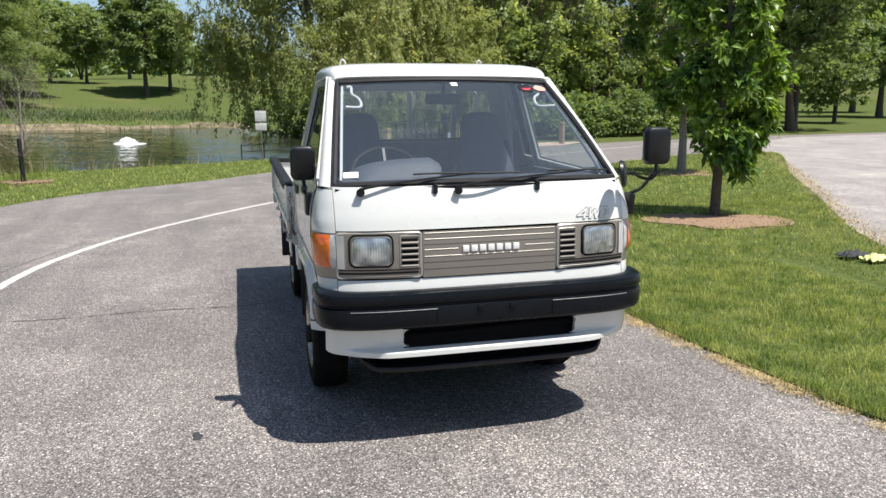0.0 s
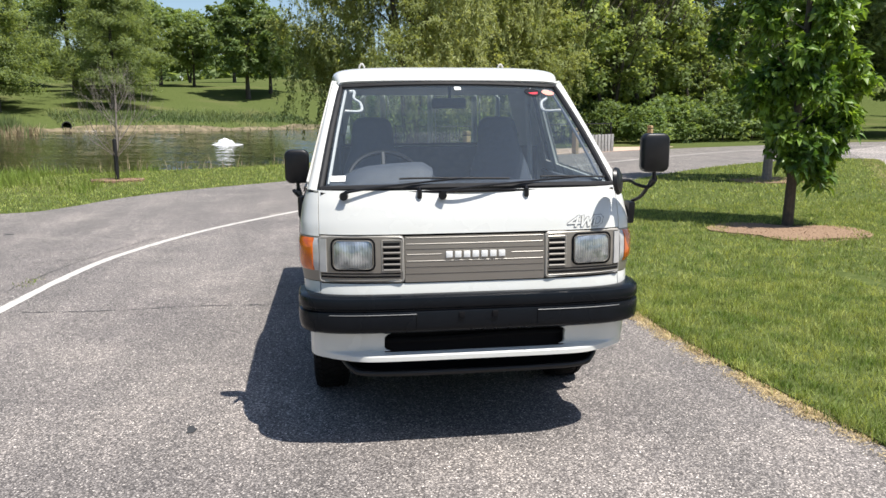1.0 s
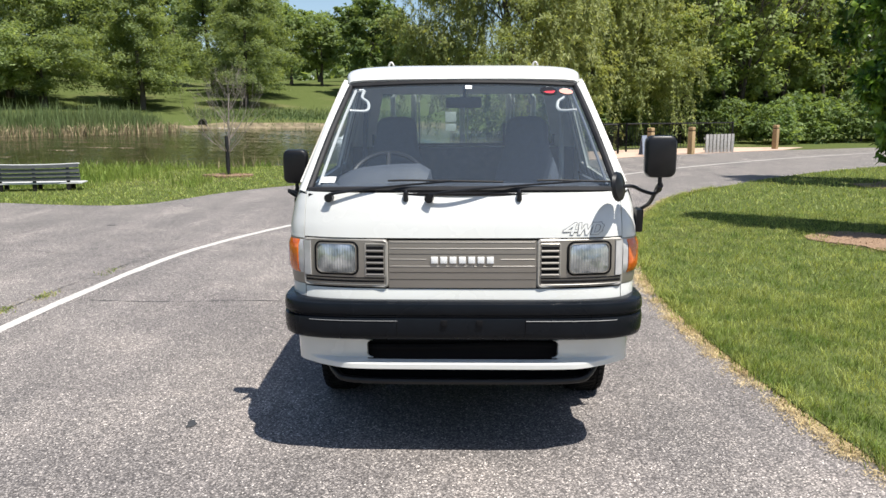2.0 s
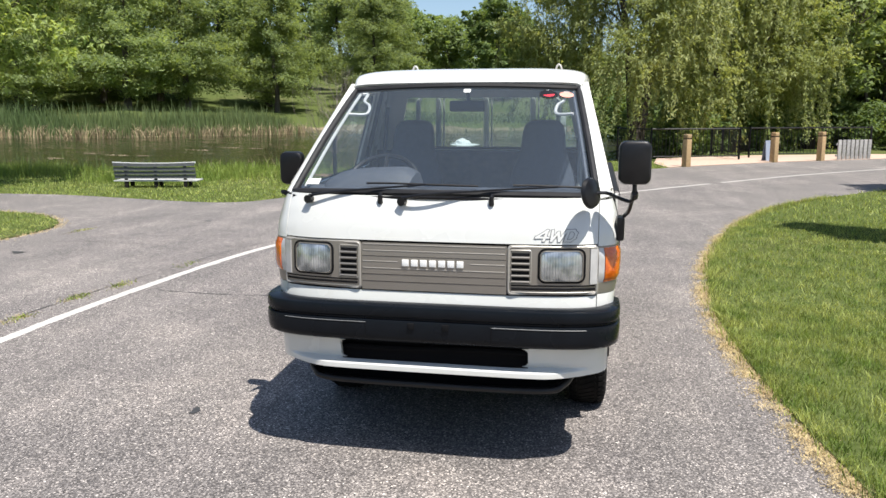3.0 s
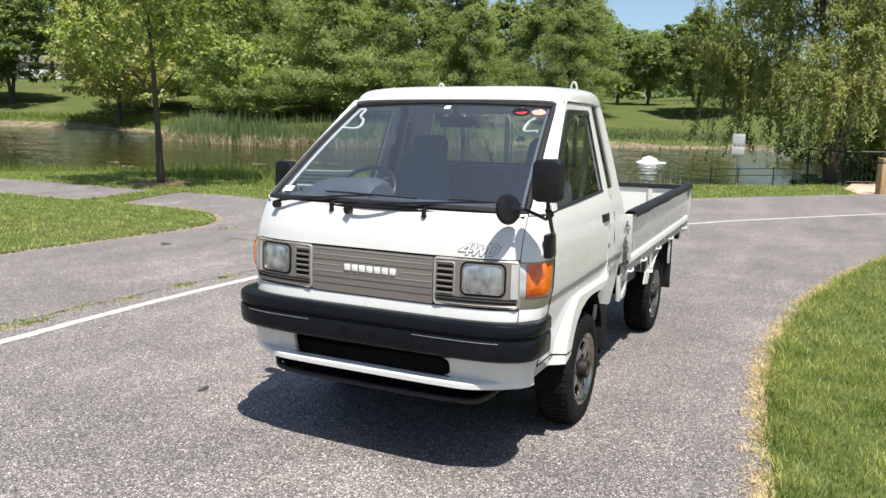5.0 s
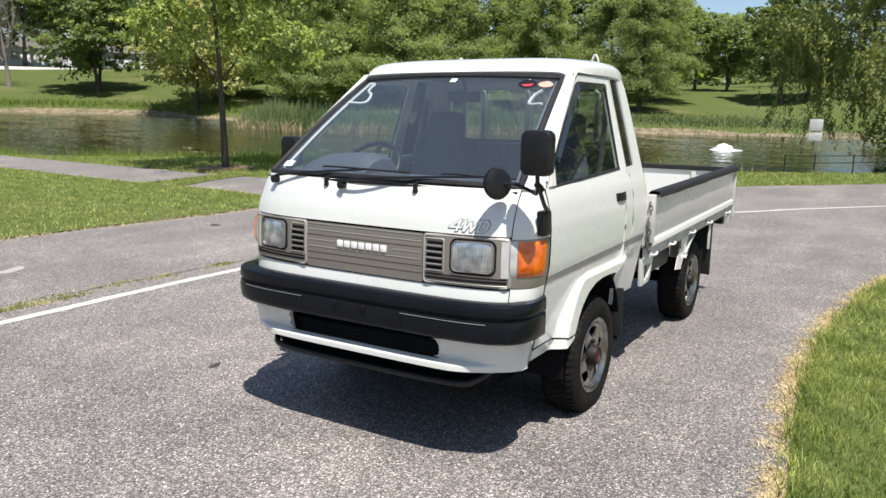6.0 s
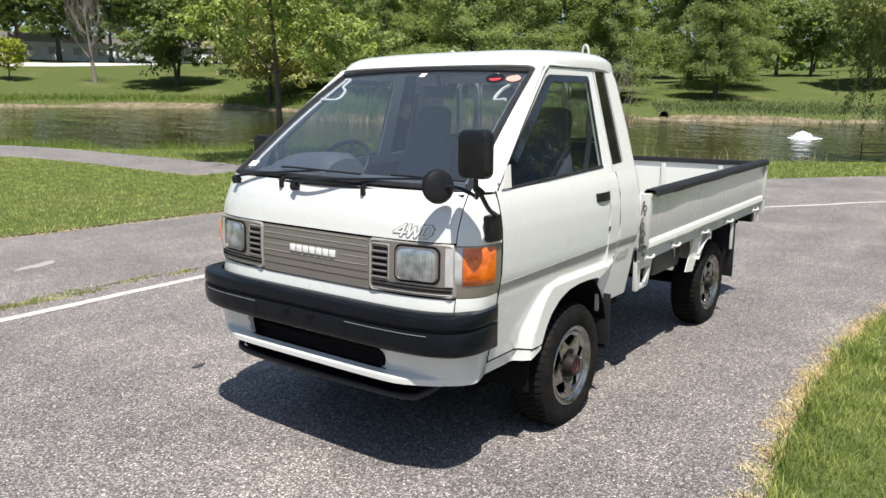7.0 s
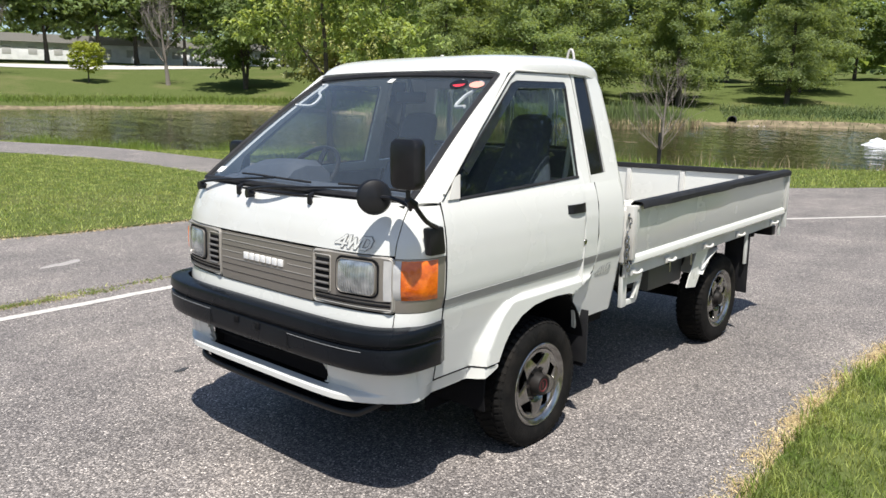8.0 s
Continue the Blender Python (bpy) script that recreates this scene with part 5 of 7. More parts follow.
    # headboard with window guard
    h = part("headboard", boxes((-0.78, 0.78, Y0 - 0.03, Y0 - 0.005, 0.80, 1.16), bevel=0.006), WHITE_FLAT, truck, "white headboard with upright guard bars")
    for x in (-0.33, -0.005, 0.305):
        part("guard_bar", tube(bmesh.new(), [(x, Y0 - 0.018, 1.16), (x, Y0 - 0.018, 1.76)], 0.019, 10), WHITE_FLAT, h, "pale upright guard bar")
        part("guard_bar", tube(bmesh.new(), [(x + 0.036, Y0 - 0.018, 1.16), (x + 0.036, Y0 - 0.018, 1.76)], 0.006, 6), WHITE_FLAT, h)
    part("guard_rail", tube(bmesh.new(), [(-0.47, Y0 - 0.018, 1.16), (-0.47, Y0 - 0.018, 1.72), (-0.44, Y0 - 0.018, 1.76), (0.44, Y0 - 0.018, 1.76), (0.47, Y0 - 0.018, 1.72), (0.47, Y0 - 0.018, 1.16)], 0.017, 8), WHITE_FLAT, h)
    for x in (-0.47, 0.47):
        part("roof_loop", tube(bmesh.new(), bent([(x - 0.028, 1.70, 1.85), (x - 0.016, 1.70, 1.925), (x, 1.70, 1.948), (x + 0.016, 1.70, 1.925), (x + 0.028, 1.70, 1.85)], 4), 0.007, 6), WHITE_FLAT, h)


def build_truck():
    truck = thing("pickup_truck", "white drop-side pickup truck with silver grille parked on asphalt", "truck")
    cab_shell(truck)
    windscreen(truck)
    front_fittings(truck)
    for s in (-1, 1):
        door(truck, s)
        mirror(truck, s)
        wheel("front_wheel", truck, s * 0.712, 1.008, 0.303, s, "free")
        wheel("rear_wheel", truck, s * 0.668, 3.318, 0.304, s, "plain")
    interior(truck)
    bed(truck)
    return truck


build_truck()

# ---- ground, pond and paving ----
rng = np.random.default_rng(7)


def water_z(x, y):
    return -1.05 - 0.022 * x + 0.012 * y


POND = np.array([(-72, 9), (-50, 9.6), (-36, 11.6), (-28.4, 13.2), (-23.5, 15.6), (-19, 19.4), (-12.5, 20.4), (-8.3, 22.0), (-4.9, 23.8), (-2.6, 25.4), (-0.4, 27.0), (1.2, 29.5), (2.8, 33), (6, 36), (9.5, 40), (9, 50), (5, 64), (-3, 80), (-9, 76), (-15, 70), (-24.5, 65.5), (-27, 59), (-24, 56), (-28, 48), (-35, 41), (-42, 41), (-46, 46), (-55, 51), (-66, 52), (-77, 44), (-82, 30), (-80, 14)], float)


def inside(poly, x, y):
    x, y = np.asarray(x, float), np.asarray(y, float)
    res = np.zeros(x.shape, bool)
    j = len(poly) - 1
    for i in range(len(poly)):
        (xi, yi), (xj, yj) = poly[i], poly[j]
        c = ((yi > y) != (yj > y)) & (x < (xj - xi) * (y - yi) / (yj - yi + 1e-12) + xi)
        res ^= c
        j = i
    return res


def edge_distance(poly, x, y):
    x, y = np.asarray(x, float), np.asarray(y, float)
    best = np.full(x.shape, 1e9)
    for i in range(len(poly)):
        a, b = poly[i - 1], poly[i]
        d = b - a
        t = np.clip(((x - a[0]) * d[0] + (y - a[1]) * d[1]) / (d @ d + 1e-12), 0, 1)
        best = np.minimum(best, np.hypot(x - a[0] - t * d[0], y - a[1] - t * d[1]))
    return best


def curve(points, n=5):
    """A smooth closed outline through plan points."""
    P = [np.array(p, float) for p in points]
    out = []
    for i in range(len(P)):
        a, b, c, d = P[i - 1], P[i], P[(i + 1) % len(P)], P[(i + 2) % len(P)]
        for k in range(n):
            t = k / n
            out.append(0.5 * (2 * b + (c - a) * t + (2 * a - 5 * b + 4 * c - d) * t * t + (3 * b - a - 3 * c + d) * t ** 3))
    return np.array(out)


POND = curve(POND, 3)


def ground_z(x, y):
    """Height of the ground: flat by the road, a bank down to the pond, a hill behind it."""
    x, y = np.asarray(x, float), np.asarray(y, float)
    w = water_z(x, y)
    d = edge_distance(POND, x, y)
    ins = inside(POND, x, y)
    mid = np.interp(x, [-100, -60, -40, -20, -5, 3, 20], [20, 24, 26, 36, 56, 76, 95])
    far = smooth((y - mid) / 8 + 0.5)
    bump = 0.25 * np.sin(x * 0.11 + 1) * np.sin(y * 0.09)
    plain = np.where(y > 36, 0.018 * (y - 36), 0.0) - 0.012 + np.maximum(0, w + 0.12 + 0.012) * smooth((-34 - x) / 8)
    near_z = w + 0.05 + (plain - w - 0.05) * smooth(d / 3.2)
    hill = w + 0.42 * smooth(d / 1.6) + np.minimum(d, 26) * (0.15 - 0.055 * np.exp(-((x + 42) / 13) ** 2)) + np.maximum(0, np.minimum(d, 120) - 26) * 0.05 + bump * smooth(d / 15)
    land = near_z * (1 - far) + hill * far
    return np.where(ins, w - 0.7 * smooth(d / 2.5) - 0.0, land)


def axis(lo, hi, step, far):
    mid_ = list(np.arange(lo, hi + step, step))
    left, right, s = [], [], step
    a = lo
    while a > -far:
        s *= 1.35
        a -= s
        left.append(a)
    a, s = mid_[-1], step
    while a < far:
        s *= 1.35
        a += s
        right.append(a)
    return np.array(left[::-1] + mid_ + right)


GX, GY = axis(-92, 34, 0.85, 2600), axis(4, 96, 0.85, 2600)
MX, MY = np.meshgrid(GX, GY, indexing="ij")
MZ = ground_z(MX, MY)
MZ = np.where(np.hypot(MX, MY) > 400, np.minimum(MZ, 9), MZ)
nx, ny = MX.shape
idx = np.arange(nx * ny).reshape(nx, ny)
quads = np.stack([idx[:-1, :-1], idx[1:, :-1], idx[1:, 1:], idx[:-1, 1:]], -1).reshape(-1, 4)
ground = raw("ground", np.stack([MX, MY, MZ], -1).reshape(-1, 3), quads, LAWN, smooth=True)
tagged(ground, "green mown park lawn sloping to a pond", "lawn", kind="structure")


def flat(name, outline, z, material, label, category, kind="structure", lip=0.0):
    """A flat sheet in plan with a turned-down edge."""
    bm = bmesh.new()
    a = [bm.verts.new((p[0], p[1], z)) for p in outline]
    f = bm.faces.new(a)
    b = [bm.verts.new((p[0], p[1], z - (lip or 0.05))) for p in outline]
    k = len(a)
    for i in range(k):
        bm.faces.new((a[i], b[i], b[(i + 1) % k], a[(i + 1) % k]))
    bmesh.ops.triangulate(bm, faces=[f])
    return tagged(part(name, bm, material, smooth=False), label, category, kind=kind)


# pond surface, tilted a little like the land round it
gx, gy = np.meshgrid(np.linspace(-95, 20, 24), np.linspace(2, 95, 20), indexing="ij")
ii = np.arange(gx.size).reshape(gx.shape)
wq = np.stack([ii[:-1, :-1], ii[1:, :-1], ii[1:, 1:], ii[:-1, 1:]], -1).reshape(-1, 4)
keep = [q for q in wq.tolist() if (edge_distance(POND, gx.reshape(-1)[q], gy.reshape(-1)[q]).min() < 8 or inside(POND, gx.reshape(-1)[q], gy.reshape(-1)[q]).any())]
pond = raw("water", np.stack([gx, gy, water_z(gx, gy)], -1).reshape(-1, 3), keep, WATER, smooth=True)
tagged(pond, "dark rippled pond water reflecting trees", "pond", kind="structure")

FAR_EDGE = [(-34, 10.3), (-26.2, 11.6), (-18.1, 11.1), (-14.6, 10.9), (-12.4, 10.75), (-10.4, 10.8), (-8.8, 10.5), (-6.9, 10.05), (-5.9, 10.15), (-5.4, 11.0), (-5.0, 12.1), (-4.25, 13.3), (-3.2, 14.4), (-2.0, 15.5), (-0.6, 17.3), (0.6, 18.7), (2.1, 20.4), (3.4, 21.8), (6.8, 24.8), (8.7, 26.1), (13, 28.7), (20, 31.6), (29, 34.2), (60, 39), (120, 45)]
road_outline = [(-60, 6.5)] + [(p[0], p[1]) for p in bent([(x, y, 0) for x, y in FAR_EDGE], 4)] + [(120, -60), (-60, -60)]
flat("road", road_outline, 0.0, ASPHALT, "worn grey asphalt road with pale aggregate", "road")

LAWN_R = curve([(2.9, -3.6), (2.34, -1.6), (2.00, -0.43), (1.905, 0.2), (1.815, 1.0), (1.75, 2.0), (1.75, 3.3), (1.955, 5.05), (2.37, 6.95), (3.10, 9.2), (4.14, 11.3), (5.27, 12.8), (7.4, 15.2), (10.0, 17.6), (13.0, 19.6), (15.6, 20.6), (17.0, 20.3), (16.2, 18.4), (11.7, 12.35), (9.7, 9.35), (6.84, 5.16), (5.97, 3.62), (4.4, 0.6), (3.3, -2.0), (3.1, -3.4)], 6)
ISLAND = curve([(-8.4, -3.0), (-7.6, 0.4), (-7.2, 2.0), (-7.12, 3.6), (-7.0, 5.4), (-7.1, 6.5), (-7.75, 7.35), (-9.2, 7.95), (-13.4, 8.05), (-19.4, 8.45), (-25.5, 7.5), (-36, 5.0), (-50, 1), (-58, -6), (-58, -36), (-30, -40), (-9.6, -36), (-9.2, -14)], 6)
flat("lawn", LAWN_R, 0.02, LAWN, "mown grass island with straw edges", "lawn")
flat("lawn", ISLAND, 0.02, LAWN, "mown grass beside the road", "lawn")
SIDE_ROAD = [(4.4, 0.6), (5.97, 3.62), (6.84, 5.16), (9.7, 9.35), (11.7, 12.35), (16.2, 18.4), (17.4, 21.0), (20, 26), (27, 31.4), (60, 37), (120, 43), (120, -60), (5.5, -60), (3.3, -2.0)]
flat("side_road", SIDE_ROAD, 0.003, ASPHALT_PALE, "pale asphalt side road", "road")
# white edge line
LINE_PTS = [(-3.40, -9.0), (-3.45, -4.0), (-3.48, 0.0), (-3.525, 1.2), (-3.54, 2.4), (-3.45, 4.2), (-3.27, 5.5), (-2.88, 6.75), (-2.33, 7.96), (-1.31, 9.6), (0.07, 11.52), (0.67, 12.4), (3.44, 15.77), (7.0, 19.7), (12, 24.0), (18, 27.6), (30, 31.5), (50, 35)]


def strip(pts, width, z, wobble=0.0):
    P = np.array([(p[0], p[1]) for p in bent([(x, y, 0) for x, y in pts], 10)])
    T = np.gradient(P, axis=0)
    T /= np.linalg.norm(T, axis=1, keepdims=True)
    N = np.stack([-T[:, 1], T[:, 0]], 1)
    r = rng.normal(0, wobble, (len(P), 2))
    A, B = P + N * (width / 2 + r[:, :1]), P - N * (width / 2 + r[:, 1:])
    v = [(a[0], a[1], z) for a in A] + [(b[0], b[1], z) for b in B]
    k = len(P)
    return v, [(i, i + 1, k + i + 1, k + i) for i in range(k - 1)]


v, f = strip(LINE_PTS, 0.105, 0.004, 0.004)
f = [q for q in f if not 3.32 < v[q[0]][0] < 3.66]
tagged(raw("road_line", v, f, LINE), "worn white painted edge line on asphalt", "road marking", kind="structure")
TAR = mat("dark_tar", (0.03, 0.03, 0.031), 0.6, grain=(20.0, (0.05, 0.05, 0.05), 0.8))
for k, pts in enumerate(([(-3.3, 3.05), (-2.6, 3.01), (-1.9, 3.06), (-1.2, 3.02), (-0.9, 3.1)], [(-7, 5.2), (-5.6, 5.5), (-4.4, 5.3), (-3.6, 5.5)], [(-4.0, -1.0), (-3.93, 1.5), (-3.85, 3.0), (-3.6, 5.2), (-3.1, 7.0)])):
    v, f = strip(pts, 0.012, 0.003, 0.004)
    tagged(raw("crack", v, f, TAR), "thin dark crack across the asphalt", "crack", kind="structure")


def blot(cx, cy, rx, ry, seed, n=24):
    r = np.random.default_rng(seed)
    ph = r.uniform(0, 6.28, 4)
    out = []
    for k in range(n):
        a = 2 * math.pi * k / n
        q = 1 + 0.22 * math.sin(2 * a + ph[0]) + 0.16 * math.sin(3 * a + ph[1]) + 0.1 * math.sin(5 * a + ph[2])
        out.append((cx + rx * q * math.cos(a), cy + ry * q * math.sin(a)))
    return out


for k, (x, y, rx, ry) in enumerate(((-1.44, 0.36, 0.028, 0.042), (-6.1, 4.6, 0.09, 0.07), (-5.2, 7.6, 0.06, 0.05))):
    o = flat("oil_spot", blot(x, y, rx, ry, k), 0.0035, TAR, "small dark oil spot on asphalt", "stain", lip=0.002)
WORN = mat("pale_worn_patch", (0.36, 0.34, 0.325), 0.85, grain=(60.0, (0.24, 0.225, 0.215), 1.0))
o = flat("asphalt_patch", [(x * 0.906 - y * 0.423 - 5.28, x * 0.423 + y * 0.906 + 1.22) for x, y in blot(0, 0, 0.085, 0.21, 9)], 0.0035, WORN, "pale worn patch in the asphalt", "patch", lip=0.002)

STRIP = np.array([(-10.9, 8.02), (-11.45, 9.2), (-11.8, 10.3), (-12.0, 11.15), (-12.9, 11.2), (-12.5, 9.9), (-12.25, 8.9), (-12.2, 8.02)], float)
flat("lawn", STRIP, 0.014, LAWN, "narrow grass strip across the asphalt", "lawn")
# brick apron before the footbridge
APRON = [(3.0, 21.55), (3.4, 21.95), (6.8, 24.95), (8.7, 26.2), (13.2, 29.0), (15.0, 31.2), (11.4, 31.2), (6.6, 29.2), (3.0, 26.4), (2.7, 23.4)]
flat("pavement", APRON, 0.012, BRICK, "pinkish brick apron before a footbridge", "pavement")
# far bank: bare earth strip along the water
shore = []
for i in range(len(POND)):
    p = POND[i]
    mid = np.interp(p[0], [-100, -60, -40, -20, -5, 3, 20], [20, 24, 26, 36, 56, 76, 95])
    shore.append((p, p[1] > mid))


def bank_strip():
    verts, faces = [], []
    n = len(POND)
    for i in range(n):
        p = POND[i]
        t = POND[(i + 1) % n] - POND[i - 1]
        nrm = np.array((t[1], -t[0])) / (np.linalg.norm(t) + 1e-9)
        if inside(POND, *(p + nrm * 0.5)):
            nrm = -nrm
        wide = 0.75 + 0.30 * math.sin(i * 0.9) + 0.2 * math.sin(i * 2.7) if shore[i][1] else 0.0
        for q in (-0.5, 0.25, 1.0):
            s = p + nrm * (wide * q if q > 0 else q)
            zz = float(ground_z(s[0], s[1])) + 0.05 if q > 0 else float(water_z(*s)) - 0.1
            verts.append((s[0], s[1], zz + 0.02))
    for i in range(n):
        j = (i + 1) % n
        if shore[i][1] and shore[j][1]:
            for k in range(2):
                faces.append((3 * i + k, 3 * j + k, 3 * j + k + 1, 3 * i + k + 1))
    return raw("earth_bank", verts, faces, BANK, smooth=True)


tagged(bank_strip(), "bare sandy earth bank along the pond", "bank", kind="structure")


# ---- blades, reeds and straw ----
def blades(name, xy, z, height, width, lean, material, label, category, seed=1, tris=1):
    """Many thin upright blades as one mesh of stuff."""
    r = np.random.default_rng(seed)
    n = len(xy)
    a = r.uniform(0, 2 * math.pi, n)
    wave = np.sin(xy[:, 0] * 5.1 + 2.2 * np.sin(xy[:, 1] * 2.3)) * np.sin(xy[:, 1] * 4.3 + 1.7 * np.sin(xy[:, 0] * 3.1))
    tuft = np.sin(xy[:, 0] * 23 + 1.9 * np.sin(xy[:, 1] * 13)) * np.sin(xy[:, 1] * 21 + 1.6 * np.sin(xy[:, 0] * 17))
    h = height * r.uniform(0.45, 1.3, n) * (1.0 + 0.30 * wave + 0.38 * tuft)
    dx, dy = np.cos(a) * width / 2, np.sin(a) * width / 2
    b = r.uniform(0, 2 * math.pi, n)
    ln = h * lean * r.uniform(0.1, 1.0, n)
    tx, ty = np.cos(b) * ln, np.sin(b) * ln
    X, Y = xy[:, 0], xy[:, 1]
    v0 = np.stack([X - dx, Y - dy, z], 1)
    v1 = np.stack([X + dx, Y + dy, z], 1)
    v2 = np.stack([X + tx * 0.35 + dx * 0.7, Y + ty * 0.35 + dy * 0.7, z + h * 0.6], 1)
    v3 = np.stack([X + tx * 0.35 - dx * 0.7, Y + ty * 0.35 - dy * 0.7, z + h * 0.6], 1)
    v4 = np.stack([X + tx, Y + ty, z + h], 1)
    if tris == 1:
        V = np.stack([v0, v1, v4], 1).reshape(-1, 3)
        F = np.arange(3 * n).reshape(-1, 3)
    else:
        V = np.stack([v0, v1, v2, v3, v4], 1).reshape(-1, 3)
        base = 5 * np.arange(n)[:, None]
        F = np.concatenate([base + [[0, 1, 2]], base + [[0, 2, 3]], base + [[3, 2, 4]]], 0)
    return tagged(raw(name, V, F, material), label, category, kind="stuff")


def scatter(poly, density, box_, seed):
    r = np.random.default_rng(seed)
    x0, x1, y0, y1 = box_
    n = int(density * (x1 - x0) * (y1 - y0))
    p = np.stack([r.uniform(x0, x1, n), r.uniform(y0, y1, n)], 1)
    m = inside(poly, p[:, 0], p[:, 1])
    p = p[m]
    return p


g1 = scatter(LAWN_R, 4000, (1.5, 4.2, -0.6, 3.4), 1)
g2 = scatter(LAWN_R, 1400, (1.5, 9.0, 3.4, 9.0), 2)
g2 = g2[np.hypot((g2[:, 0] - 5.35) / 0.80, (g2[:, 1] - 5.95) / 0.70) > 1.0]
g3 = scatter(LAWN_R, 250, (3.0, 18.0, 9.0, 21.0), 3)
for k, (g, h, w, t) in enumerate(((g1, 0.048, 0.0046, 2), (g2, 0.050, 0.0085, 1), (g3, 0.06, 0.016, 1))):
    blades("grass", g, np.full(len(g), 0.018), h, w, 1.15, BLADE, "short green mown grass blades", "grass", 11 + k, t)
g1b = scatter(LAWN_R, 900, (4.4, 7.0, -1.2, 3.4), 6)
blades("grass", g1b, np.full(len(g1b), 0.018), 0.052, 0.008, 0.9, BLADE, "short green mown grass blades", "grass", 14)
gs = scatter(STRIP, 700, (-13.2, -10.5, 8.0, 11.3), 44)
blades("grass", gs, np.full(len(gs), 0.012), 0.05, 0.014, 1.0, BLADE, "short grass between two strips of asphalt", "grass", 45)
g4 = scatter(ISLAND, 640, (-24, -6.9, -2.0, 8.6), 4)
blades("grass", g4, np.full(len(g4), 0.018), 0.045, 0.011, 1.3, BLADE, "short green mown grass blades", "grass", 15)


def along(pts, n, spread, seed, offset=0.0):
    r = np.random.default_rng(seed)
    P = np.array([(p[0], p[1]) for p in bent([(x, y, 0) for x, y in pts], 12)])
    T = np.gradient(P, axis=0)
    T /= np.linalg.norm(T, axis=1, keepdims=True)
    N = np.stack([-T[:, 1], T[:, 0]], 1)
    seg = np.linalg.norm(np.diff(P, axis=0), axis=1)
    i = r.choice(len(P) - 1, n, p=seg / seg.sum())
    t = r.random((n, 1))
    o = r.normal(0, 1, (n, 1)) * spread + offset
    return P[i] * (1 - t) + P[i + 1] * t + N[i] * o


EDGE_R = [(2.34, -1.6), (2.00, -0.43), (1.905, 0.2), (1.815, 1.0), (1.75, 2.0), (1.75, 3.3), (1.955, 5.05), (2.37, 6.95), (3.10, 9.2), (4.14, 11.3), (5.27, 12.8)]
EDGE_R2 = [(17.0, 20.3), (11.7, 12.35), (9.7, 9.35), (6.84, 5.16), (5.97, 3.62), (4.4, 0.6)]
s1 = along(EDGE_R, 105000, 0.056, 21, 0.030)
patchy = 0.62 + 0.36 * np.sin(s1[:, 1] * 3.7 + 1.3 * np.sin(s1[:, 1] * 9.1)) + 0.22 * np.sin(s1[:, 1] * 21)
s1 = s1[np.random.default_rng(9).random(len(s1)) < patchy]
blades("dead_grass", s1, np.full(len(s1), 0.008), 0.014, 0.0052, 3.0, STRAW, "dry straw-coloured grass along the asphalt edge", "dead grass", 31)
s1 = along(EDGE_R, 6500, 0.045, 121, -0.03)
blades("grass", s1, np.full(len(s1), 0.012), 0.07, 0.0055, 1.3, BLADE, "ragged green grass hanging over the asphalt edge", "grass", 131, 2)
s2 = along(EDGE_R2, 8000, 0.14, 22, 0.06)
blades("dead_grass", s2, np.full(len(s2), 0.012), 0.03, 0.012, 2.2, STRAW, "dry straw-coloured grass along the asphalt edge", "dead grass", 32)
EDGE_I = [(-7.6, 0.4), (-7.2, 2.0), (-7.12, 3.6), (-7.0, 5.4), (-7.1, 6.5), (-7.75, 7.35), (-9.2, 7.95), (-13.4, 8.05)]
s3 = along(EDGE_I, 2500, 0.06, 23, -0.03)
blades("dead_grass", s3, np.full(len(s3), 0.004), 0.03, 0.010, 2.0, STRAW, "dry straw-coloured grass along the asphalt edge", "dead grass", 33)
# weeds in the joint beside the line
for k, (x, y, n, spread) in enumerate(((-3.95, 0.75, 110, 0.16), (-3.92, 1.45, 150, 0.13), (-3.86, 1.92, 110, 0.08), (-3.87, 2.66, 140, 0.09), (-3.78, 3.2, 100, 0.08), (-3.70, 4.3, 50, 0.1), (-6.5, 6.35, 90, 0.14), (-3.83, 0.18, 260, 0.13), (-3.83, 0.55, 300, 0.13), (-3.82, 0.92, 160, 0.10))):
    r = np.random.default_rng(50 + k)
    p = np.stack([r.normal(x, 0.04, n), r.normal(y, spread, n)], 1)
    blades("weed_tuft", p, np.zeros(n), 0.022, 0.010, 1.6, TALL if k % 2 else BLADE, "low green weeds in an asphalt joint", "weeds", 60 + k)
    q = np.stack([r.normal(x, 0.05, n), r.normal(y, spread * 1.5, n)], 1)
    blades("dead_weed", q, np.zeros(n), 0.012, 0.010, 2.4, STRAW_MAT, "dry brown weeds in an asphalt joint", "weeds", 160 + k)
# tall grass on the near shore, above the verge
VERGE = np.array([(-60, 7)] + FAR_EDGE[:18] + [(2.4, 26), (1.2, 29.5), (-0.4, 27.0), (-2.6, 25.4), (-4.9, 23.8), (-8.3, 22.0), (-12.5, 20.4), (-19, 19.4), (-23.5, 15.6), (-28.4, 13.2), (-36, 11.6), (-50, 9.6)], float)
g5 = scatter(VERGE, 330, (-36, 3, 9.8, 28), 5)
blades("grass", g5, ground_z(g5[:, 0], g5[:, 1]), 0.055, 0.016, 1.1, BLADE, "green verge grass", "grass", 16)
g12 = scatter(VERGE, 260, (-24, -6, 13.2, 21), 66)
g12 = g12[np.random.default_rng(67).random(len(g12)) < smooth((g12[:, 1] - 13.4 + 0.25 * (g12[:, 0] + 14)) / 1.5) * (0.55 + 0.6 * np.sin(g12[:, 0] * 1.1 + 0.7 * np.sin(g12[:, 1] * 1.9)))]
